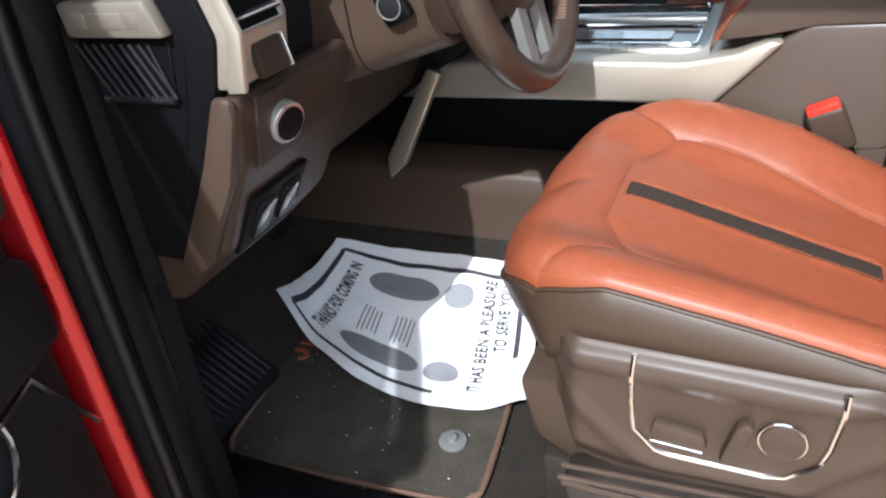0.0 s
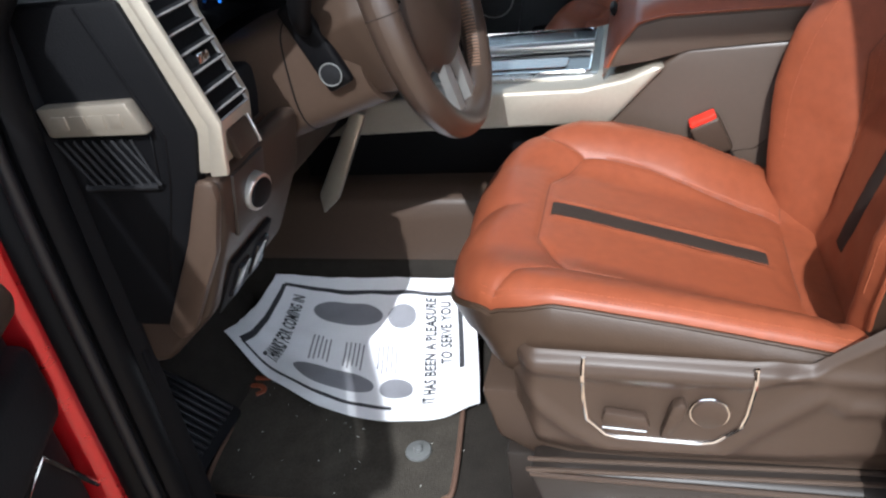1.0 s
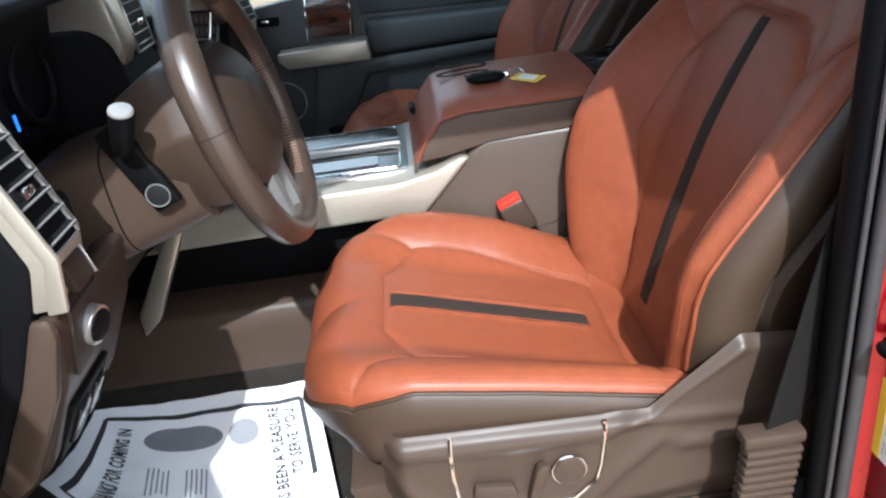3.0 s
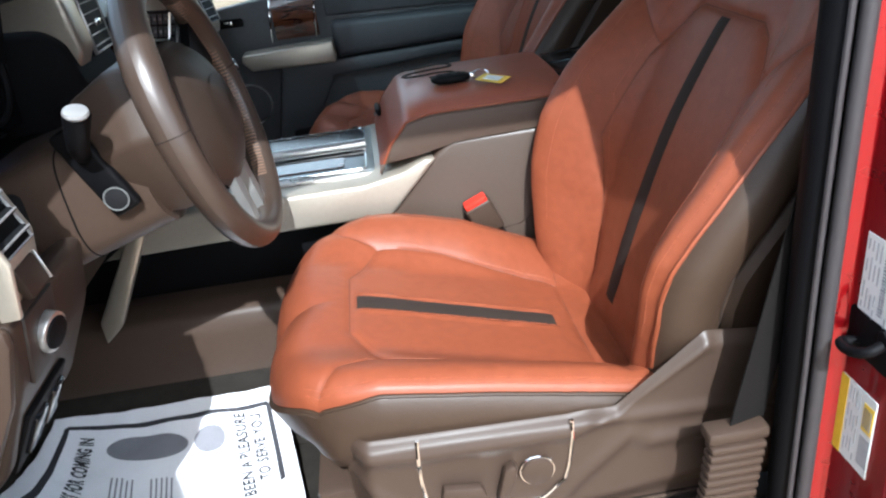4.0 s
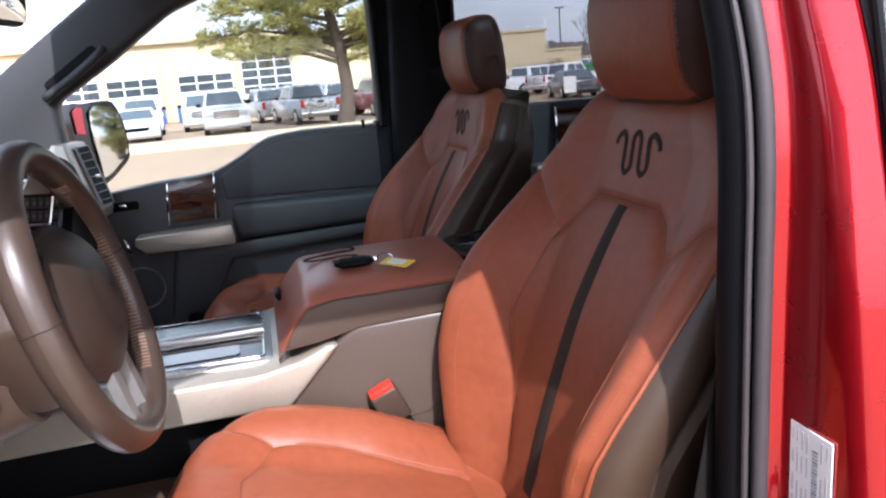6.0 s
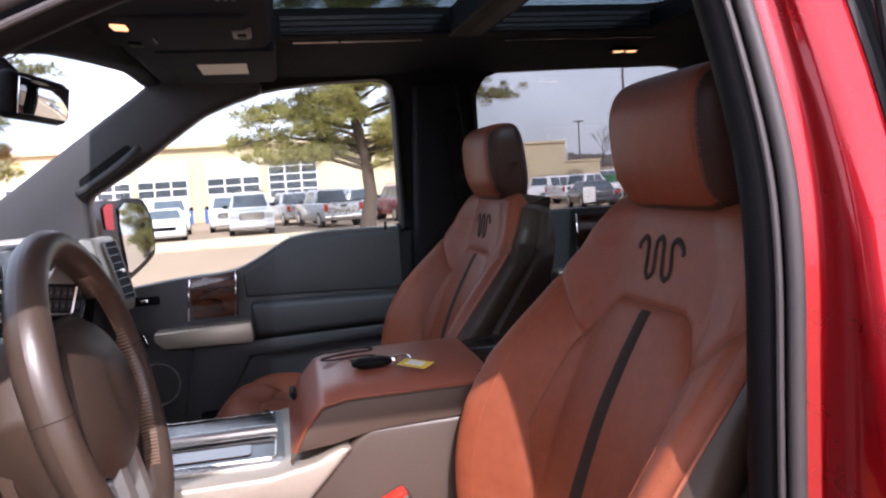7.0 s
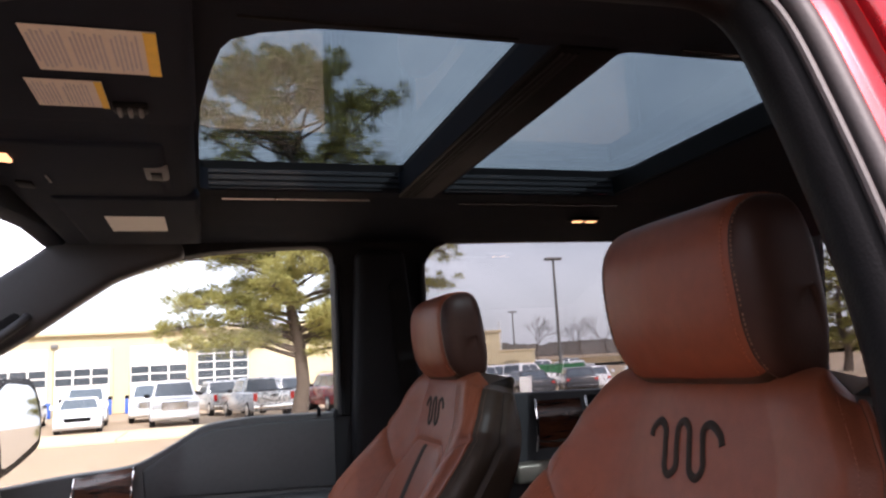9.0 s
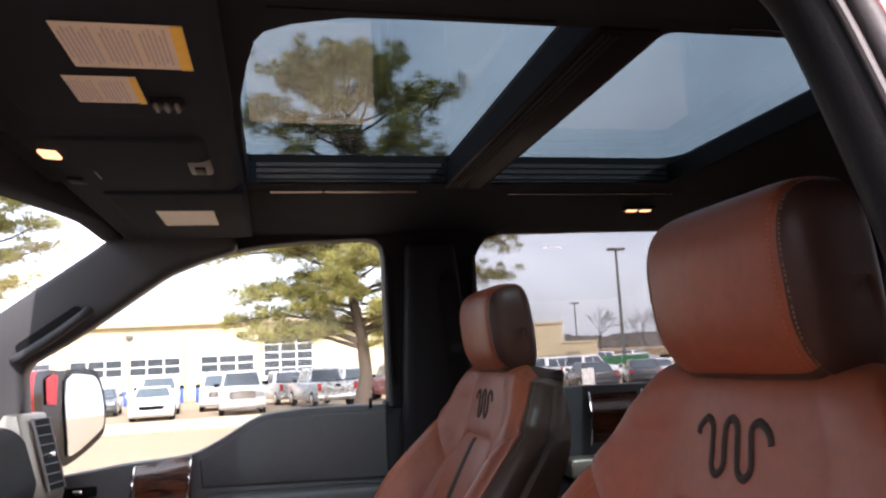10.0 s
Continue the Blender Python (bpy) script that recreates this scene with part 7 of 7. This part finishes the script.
bays = [(-28.8, -25.2, 0), (-24.6, -21.0, 0), (-20.2, -16.4, 0), (-15.1, -11.4, 0), (-10.9, -7.2, 0), (-5.75, -1.70, 0), (-1.00, 2.85, 1)]
for x0, x1, full in bays:
    cx, w = (x0 + x1) / 2, x1 - x0
    top = GZ + 4.75
    d = part("bay_door", rbox((cx, FY + 0.16, GZ + 2.46), (w, 0.10, 4.92), 0.01, 1), DOOR_WHITE, shop, "white sectional bay door")
    rows_ = [(1.95 + 0.62 * k) for k in range(5)] if full else [2.50, 3.14]
    for zz in rows_:
        for k in range(3):
            part("pane", rbox((x0 + w * (k + 0.5) / 3, FY + 0.10, GZ + zz), (w / 3 - 0.14, 0.04, 0.52), 0.01, 1), DARK_GLASS, d)
    for k in range(1, 6):
        part("door_joint", rbox((cx, FY + 0.108, GZ + 0.78 * k + 0.02), (w, 0.02, 0.03), 0), CONCRETE, d)
    for xx in (x0 - 0.16, x1 + 0.16):
        part("door_post", rbox((xx, FY + 0.10, GZ + 2.4), (0.22, 0.22, 4.8), 0.02, 1), WALL_CREAM, shop)
        cyl("bollard", (xx, FY - 0.7, GZ + 0.55), (0, 0, 1), 0.12, 1.1, BLUE, shop, "blue painted bollard", n=12)
for x in (-10.9 + 0.3, -21.0):
    part("wall_lamp", rbox((x - 0.3, FY - 0.02, GZ + 5.15), (0.5, 0.3, 0.32), 0.05, 2), GALV, shop, "grey wall lamp")

low = thing("low_building", (21, 66, ground_z(66)), "low cream building beyond the lot", "building")
part("wall", rbox((20.5, 70, ground_z(66) + 2.5), (12, 8, 5.1), 0.05, 1), WALL_CREAM, low, "cream wall")
part("parapet", rbox((20.5, 70, ground_z(66) + 5.05), (12.3, 8.3, 0.25), 0.03, 1), CONCRETE, low)
part("annex", rbox((28.2, 69, ground_z(66) + 1.55), (3.6, 6, 3.2), 0.05, 1), WALL_CREAM, low, "lower cream annex")
part("annex_edge", rbox((28.2, 69, ground_z(66) + 3.15), (3.8, 6.2, 0.2), 0.03, 1), CONCRETE, low)


def vehicle(name, kind, paint, label, group="parked vehicles"):
    """A parked vehicle, nose to -y: lower body, cabin, glass, lamps, grille, wheels and mirrors."""
    t = thing(name, (0, 0, 0), label, "car" if kind == "sedan" else ("pickup truck" if kind == "pickup" else "car"), group)
    spec = {"sedan": (4.7, 1.82, 0.98, 1.44, -1.15, 1.75, 1.28), "suv": (5.2, 2.0, 1.24, 1.94, -1.25, 2.55, 1.50), "pickup": (5.8, 2.02, 1.20, 1.92, -1.15, 1.05, 1.50)}[kind]
    L, W, belt_z, top, c0, c1, hood_w = spec
    h = L / 2
    if kind == "sedan":
        prof = [(-h, 0.40), (-h + 0.04, 0.66), (-h + 0.35, 0.80), (c0, belt_z), (c1, belt_z + 0.03), (h - 0.05, 0.95), (h, 0.62), (h - 0.05, 0.24), (-h + 0.1, 0.20)]
    else:
        prof = [(-h, 0.52), (-h + 0.02, 1.02), (-h + 0.22, 1.13), (c0, belt_z), (h - 0.02, belt_z + (0.06 if kind == "pickup" else 0.02)), (h, 0.60), (h - 0.06, 0.36), (-h + 0.1, 0.30)]
    part("body", prism(prof, 'x', -W / 2, W / 2, 0.07, 3), paint, t, "painted body")
    slope = 0.62 if kind == "sedan" else 0.55
    rear_in = 0.55 if kind == "sedan" else (0.12 if kind == "suv" else 0.22)
    nb = [(-W / 2 + 0.05, c0), (W / 2 - 0.05, c0), (W / 2 - 0.05, c1), (-W / 2 + 0.05, c1)]
    nt_ = [(-W / 2 + 0.24, c0 + slope), (W / 2 - 0.24, c0 + slope), (W / 2 - 0.24, c1 - rear_in), (-W / 2 + 0.24, c1 - rear_in)]
    bm = bmesh.new()
    lo = [bm.verts.new((x, y, belt_z - 0.03)) for x, y in nb]
    hi = [bm.verts.new((x, y, top)) for x, y in nt_]
    bm.faces.new(hi)
    for i in range(4):
        bm.faces.new((lo[i], lo[(i + 1) % 4], hi[(i + 1) % 4], hi[i]))
    bmesh.ops.recalc_face_normals(bm, faces=bm.faces[:])
    bmesh.ops.bevel(bm, geom=bm.edges[:], offset=0.05, segments=2, profile=0.5, affect='EDGES', clamp_overlap=True)
    part("cabin", bm, paint, t, "painted roof and pillars")

    def pane(i, a0, a1, k0, k1, name):
        A, B, C, D = (Vector((*nb[i], belt_z - 0.03)), Vector((*nb[(i + 1) % 4], belt_z - 0.03)), Vector((*nt_[(i + 1) % 4], top)), Vector((*nt_[i], top)))
        q = lambda s, u: A.lerp(B, s).lerp(D.lerp(C, s), u)
        nn = (B - A).cross(D - A).normalized()
        if nn.dot((A + C) / 2 - Vector((0, (c0 + c1) / 2, top * 0.8))) < 0:
            nn = -nn
        plate(name, [q(a0, k0) + nn * 0.012, q(a1, k0) + nn * 0.012, q(a1, k1) + nn * 0.012, q(a0, k1) + nn * 0.012], 0.01, CAR_GLASS, t)
    pane(0, 0.06, 0.94, 0.10, 0.88, "windscreen")
    pane(2, 0.08, 0.92, 0.14, 0.86, "rear_window")
    for i in (1, 3):
        for s0, s1 in (((0.10, 0.46), (0.50, 0.90)) if kind != "suv" else ((0.08, 0.34), (0.37, 0.62), (0.65, 0.92))):
            pane(i, *((s0, s1) if i == 1 else (1 - s1, 1 - s0)), 0.10, 0.84, "side_window")
    wz = 0.34 if kind == "sedan" else 0.40
    for sx in (-1, 1):
        for wy in (-h + 0.95, h - 1.0):
            w = cyl("wheel", (sx * (W / 2 - 0.10), wy, wz), (1, 0, 0), wz, 0.24, TYRE, t, "black tyre", n=24, bevel=0.03)
            cyl("rim", (sx * (W / 2 + 0.015), wy, wz), (1, 0, 0), wz * 0.62, 0.03, SILVER, w, "silver rim", n=16, bevel=0.008)
        part("headlamp", rbox((sx * (W / 2 - 0.26), -h + 0.06, 0.70 if kind == "sedan" else 0.92), (0.40, 0.16, 0.16 if kind == "sedan" else 0.24), 0.03, 2), LENS, t, "clear headlamp")
        part("tail_lamp", rbox((sx * (W / 2 - 0.12), h - 0.03, 0.80 if kind == "sedan" else 1.02), (0.20, 0.10, 0.14 if kind == "sedan" else 0.36), 0.03, 2), TAIL, t, "red tail lamp")
        part("door_mirror", rbox((sx * (W / 2 + 0.12), c0 + 0.45, belt_z + 0.10), (0.22, 0.12, 0.17), 0.03, 2), paint if kind == "sedan" else BLACK, t)
        for k in range(2):
            part("door_handle", rbox((sx * (W / 2 + 0.012), c0 + 0.95 + k * 1.0, belt_z - 0.12), (0.03, 0.16, 0.03), 0.01, 1), CHROME, t)
    part("grille", rbox((0, -h + 0.005, 0.90 if kind != "sedan" else 0.60), (W * 0.54, 0.05, 0.34 if kind != "sedan" else 0.16), 0.02, 1), BLACK, t, "dark grille")
    for k in range(4 if kind != "sedan" else 2):
        part("grille_bar", rbox((0, -h - 0.005, (0.78 if kind != "sedan" else 0.56) + 0.075 * k), (W * 0.52, 0.05, 0.045), 0.01, 1), CHROME if kind != "sedan" else BLACK, t)
    part("bumper", rbox((0, -h + 0.02, 0.50 if kind != "sedan" else 0.40), (W * 0.97, 0.18, 0.20), 0.05, 2), CHROME if kind == "pickup" else paint, t, "front bumper")
    part("rear_bumper", rbox((0, h - 0.02, 0.56 if kind != "sedan" else 0.45), (W * 0.97, 0.18, 0.18), 0.05, 2), paint if kind == "sedan" else CHROME, t, "rear bumper")
    if kind == "pickup":
        # Flat black sheet paints the shaded inside of the open bed.
        part("bed", prism([(c1 + 0.05, belt_z + 0.062), (h - 0.08, belt_z + 0.062), (h - 0.08, belt_z + 0.09), (c1 + 0.05, belt_z + 0.09)], 'x', -W / 2 + 0.10, W / 2 - 0.10, 0.01, 1), BLACK, t, "black sheet for the shaded inside of the open bed")
        part("tailgate", rbox((0, h + 0.005, 0.98), (W * 0.76, 0.05, 0.46), 0.03, 2), paint, t, "tailgate")
        part("tailgate_handle", rbox((0, h + 0.035, 1.08), (0.28, 0.03, 0.10), 0.02, 2), BLACK, t)
    if kind == "suv":
        for sx in (-1, 1):
            tube("roof_rack", smooth_path([(sx * (W / 2 - 0.32), c0 + 0.8, top + 0.01), (sx * (W / 2 - 0.32), c0 + 0.95, top + 0.07), (sx * (W / 2 - 0.32), c1 - 0.6, top + 0.07), (sx * (W / 2 - 0.32), c1 - 0.4, top + 0.01)], 4), 0.02, BLACK, t, n=6)
    return t


def park(source, x, y, turn):
    return copy_thing(source, Matrix.Translation((x, y, ground_z(y))) @ Matrix.Rotation(radians(turn), 4, 'Z'))


def first(source, x, y, turn):
    source.matrix_basis = Matrix.Translation((x, y, ground_z(y))) @ Matrix.Rotation(radians(turn), 4, 'Z')
    return source


suv = first(vehicle("parked_suv", "suv", CAR_WHITE, "white sport utility vehicle parked facing the kerb"), -1.75, 36.2, 4)
sedan = first(vehicle("parked_car", "sedan", CAR_WHITE, "white saloon car parked facing the kerb"), -5.55, 35.5, 6)
pick = first(vehicle("parked_pickup", "pickup", CAR_SILVER, "silver pickup truck parked tail to the kerb"), 2.1, 38.2, 193)
dark = first(vehicle("parked_car", "sedan", CAR_DARK, "black saloon car parked in the lot"), 16.6, 37.6, 172)
maroon = first(vehicle("parked_car", "suv", CAR_RED, "maroon sport utility vehicle parked in the lot"), 6.3, 39.5, 190)
park(suv, -6.15, 41.6, 6)
park(dark, -9.4, 43.5, 6)
park(suv, -3.15, 42.4, 4)
park(pick, 0.4, 45.0, 193)
tagged(park(pick, 4.4, 45, 193), "silver pickup truck parked in the second row")
white_pick = first(vehicle("parked_pickup", "pickup", CAR_WHITE, "white pickup truck parked in the lot"), 5.2, 51, 186)
park(white_pick, 8.0, 52, 186)
park(dark, 20.4, 39, 160)
park(white_pick, 16.0, 50, 100)
park(suv, 20.5, 52, 120)
park(sedan, 22.5, 40.5, 150)
park(white_pick, 20.6, 47.5, 110)
park(suv, 31.0, 60, 130)
park(dark, 24.0, 62, 100)
park(white_pick, 33.0, 78, 100)
park(suv, 38.0, 82, 90)
park(pick, 43.0, 84, 95)
park(sedan, 29.0, 46, 140)
park(pick, 34.0, 52, 150)
skip = thing("green_skip", (27.9, 57, ground_z(57)), "green steel skips in the lot", "skip")
part("bin", prism([(26.0, 0.02 + ground_z(57)), (25.8, 1.78 + ground_z(57)), (30.0, 1.78 + ground_z(57)), (29.8, 0.02 + ground_z(57))], 'y', 56, 58, 0.04, 1), GREEN, skip)
for k in range(8):
    part("rib", rbox((26.1 + k * 0.52, 55.97, ground_z(57) + 0.95), (0.10, 0.08, 1.5), 0.01, 1), GREEN, skip)
sign = thing("sign_board", (15.05, 34.2, ground_z(34)), "small white board standing beside a parked car", "sign")
part("board", rbox((15.05, 34.2, ground_z(34) + 0.74), (0.66, 0.03, 0.80), 0.01, 1), LABEL, sign)
tube("stake", [(15.05, 34.23, ground_z(34)), (15.05, 34.23, ground_z(34) + 1.0)], 0.02, GALV, sign)

# lamp posts
lamp = thing("lot_lamp", (28.3, 57, ground_z(57)), "tall grey lot lamp post with a flat head", "street lamp", "lot lamps")
tube("pole", [(28.3, 57, ground_z(57)), (28.3, 57, 9.8)], 0.14, GALV, lamp, n=12, scale=[1.2, 0.7])
part("head", rbox((28.3, 57, 9.9), (1.5, 0.55, 0.22), 0.05, 2), GALV, lamp, "flat lamp head")
copy_thing(lamp, Matrix.Translation((47.3, 112, -1.6)))
for k, (x, y, h_) in enumerate(((45.0, 120, 7.5), (47.5, 118, 6.5), (50, 125, 8))):
    fl = thing("flag_pole", (x, y, ground_z(y)), "thin pale pole far off", "pole", "far poles")
    tube("pole", [(x, y, ground_z(y)), (x, y, ground_z(y) + h_)], 0.08, DOOR_WHITE, fl, n=8)


CROWN = [(0.15, 0.40), (0.40, 0.52), (0.52, 0.74), (0.68, 0.78), (0.82, 0.60), (0.92, 0.40), (1.0, 0.16)]


def pine(name, base, height, crown0, spread, label, seed, low_limbs=()):
    """A pine: tapered trunk, drooping limbs, and tufts of thin needles along the limbs."""
    rnd = random.Random(seed)
    t = thing(name, base, label, "tree")
    bx, by, bz = base
    lean = [(bx + 0.25 * math.sin(k * 1.3), by, bz + height * k / 10) for k in range(11)]
    tube("trunk", lean, 0.30, BARK, t, "furrowed brown trunk", n=12, up=(0, 1, 0), scale=[1.25] + [1 - 0.09 * k for k in range(1, 11)])
    lv, lf, nv, nf = [], [], [], []

    def limb(pts, r):
        vv, ff = sweep(pts, circle(r, 5), scale=[1, 0.75, 0.5, 0.3, 0.12][:len(pts)])
        o = len(lv)
        lv.extend(vv)
        lf.extend(tuple(i + o for i in x) for x in ff)

    def clump(p, d, size):
        """A spray of short needles standing out from one twig end."""
        for _ in range(int(46 + 60 * size)):
            w = (Vector((rnd.gauss(0, 1), rnd.gauss(0, 1), rnd.gauss(0.35, 0.8))).normalized() + d * 0.35).normalized()
            a = p + Vector((w.x, w.y, w.z * 0.62)) * size * rnd.uniform(0.15, 0.85)
            s = w.cross(Vector((rnd.gauss(0, 1), rnd.gauss(0, 1), rnd.gauss(0, 1)))).normalized() * 0.017
            o = len(nv)
            nv.extend([a - s, a + s, a + w * rnd.uniform(0.17, 0.30)])
            nf.append((o, o + 1, o + 2))

    def dress(pts, reach, first_at, steps):
        """Side twigs that end in clumps, with gaps between them."""
        for m in range(steps):
            s = first_at + (1 - first_at) * m / (steps - 1)
            if rnd.random() < 0.14:
                continue
            p = Vector(curve_at([tuple(w) for w in pts], s))
            for _ in range(3):
                d = Vector((rnd.gauss(0, 1), rnd.gauss(0, 1), rnd.gauss(0.25, 0.35))).normalized()
                q = p + d * rnd.uniform(0.25, 0.30 + 0.13 * reach)
                limb([p, p.lerp(q, 0.5) + Vector((0, 0, 0.03)), q], 0.016)
                clump(q, d, rnd.uniform(0.24, 0.46))
    count = int(height * 4.6)
    for k in range(count):
        q = crown0 + (1 - crown0) * (k / (count - 1)) ** 0.9
        p0 = Vector(lean[min(10, int(q * 10))])
        p0.z = bz + height * q
        reach = spread * lerp_table(CROWN, q) * rnd.uniform(0.50, 1.0) + 0.25
        a = 2.4 * k + rnd.uniform(-0.4, 0.4)
        d = Vector((math.cos(a), math.sin(a), rnd.uniform(-0.05, 0.35) + 0.95 * max(0, q - 0.50)))
        pts = [p0 + d * reach * s + Vector((0, 0, -0.10 * reach * s * (1 - s) + 0.06 * reach * s * s)) + Vector((rnd.gauss(0, 0.06), rnd.gauss(0, 0.06), rnd.gauss(0, 0.05))) * s for s in (0, 0.3, 0.6, 0.85, 1.0)]
        limb(pts, 0.05 + 0.010 * reach)
        dress(pts, reach, 0.42, 4 + int(reach * 1.9))
    for q, a, reach in low_limbs:
        p0 = Vector((bx, by, bz + q))
        d = Vector((math.cos(radians(a)), math.sin(radians(a)), 0.10))
        pts = [p0 + d * reach * s + Vector((0, 0, 0.10 * reach * math.sin(s * 3.0) - 0.02 * reach * s)) for s in (0, 0.3, 0.6, 0.85, 1.0)]
        limb(pts, 0.10)
        dress(pts, reach, 0.30, 4 + int(reach * 2.2))
    link("limbs", lv, lf, BARK, t, "bare brown limbs")
    link("crown", nv, nf, NEEDLE, t, "yellow-green needle tufts", flat=True)
    return t


pine("pine_tree", (3.3, 30.5, ground_z(30.5)), 14.9, 0.22, 6.0, "tall pine tree with yellow-green needles on the lot edge", 5,
     [(3.3, 178, 5.2), (3.9, 205, 2.6), (4.7, 172, 3.9), (5.9, 185, 5.4), (6.5, 168, 4.6), (3.6, 10, 3.0), (4.9, 345, 3.2), (6.0, 20, 3.6), (4.4, 250, 2.2), (7.2, 195, 4.2), (8.2, 175, 4.8), (3.2, 120, 2.0), (5.3, 140, 2.6), (5.6, 240, 2.2), (6.6, 280, 2.4), (2.9, 186, 3.4), (3.0, 30, 2.4), (4.2, 190, 4.6), (4.7, 2, 6.3), (6.2, 357, 6.6), (7.6, 352, 4.6), (2.6, 184, 4.4), (2.8, 200, 3.2), (2.5, 340, 3.0), (3.3, 15, 2.6), (3.5, 320, 2.4)])
pine("pine_tree", (-12.2, 30.5, ground_z(30.5)), 11.5, 0.26, 4.6, "second pine tree on the lot edge", 9)
pine("pine_tree", (52, 12.5, ground_z(12.5)), 3.6, 0.15, 1.3, "small pine tree far behind the truck", 21)
pine("pine_tree", (43, 41.5, ground_z(41.5)), 11, 0.12, 4.2, "pine tree behind the truck", 12)


def bare_tree(x, y, h_, seed):
    rnd = random.Random(seed)
    t = thing("bare_tree", (x, y, ground_z(y)), "leafless winter tree in the distance", "tree", "bare trees")
    lv, lf = [], []

    def grow(p, d, length, r, depth):
        q = p + d * length
        vv, ff = sweep([p, p.lerp(q, 0.5) + Vector((rnd.gauss(0, 0.05), rnd.gauss(0, 0.05), 0)) * length, q], circle(r, 5), scale=[1, 0.8, 0.6])
        o = len(lv)
        lv.extend(vv)
        lf.extend(tuple(i + o for i in u) for u in ff)
        if depth:
            for _ in range(3 if depth > 1 else 4):
                nd = (d + Vector((rnd.gauss(0, 0.5), rnd.gauss(0, 0.5), rnd.gauss(0.15, 0.25)))).normalized()
                grow(p.lerp(q, rnd.uniform(0.6, 1)), nd, length * rnd.uniform(0.6, 0.85), r * 0.55, depth - 1)
    grow(Vector((x, y, ground_z(y) - 0.1)), Vector((0, 0, 1)), h_ * 0.36, 0.13, 5)
    link("branches", lv, lf, TWIG, t)


bare_tree(48, 105, 9, 1)
bare_tree(57, 108, 8, 2)
bare_tree(64, 112, 9, 3)
rnd = random.Random(2)
hv, hf = [], []
for i in range(2600):
    x, y = rnd.uniform(20, 190), rnd.uniform(170, 215)
    h_ = rnd.uniform(2.6, 3.9) * (0.8 + 0.35 * math.sin(x * 0.16) * math.sin(x * 0.043 + 1))
    w = rnd.uniform(1.2, 3.2)
    o = len(hv)
    zb = ground_z(y)
    hv += [(x - 0.3 * w, y, zb), (x + 0.3 * w, y, zb), (x + w, y, zb + h_ * rnd.uniform(0.6, 0.9)), (x + rnd.gauss(0, 0.5), y, zb + h_), (x - w, y, zb + h_ * rnd.uniform(0.6, 0.9)), (x, y + w, zb + h_ * 0.4)]
    hf += [(o, o + 1, o + 2, o + 3, o + 4), (o + 1, o + 5, o + 2), (o + 2, o + 5, o + 3), (o + 3, o + 5, o + 4), (o + 4, o + 5, o)]
woods = link("far_woods", hv, hf, HAZY_WOODS)
tagged(woods, "brown leafless woods along the horizon", "woods", kind="stuff")
field = part("dry_field", prism([(20, 100), (220, 100), (220, 168), (20, 168)], 'z', 0.3, 1.2, 0), HILL)
tagged(field, "dry straw-coloured field beyond the lot", "field", kind="structure")
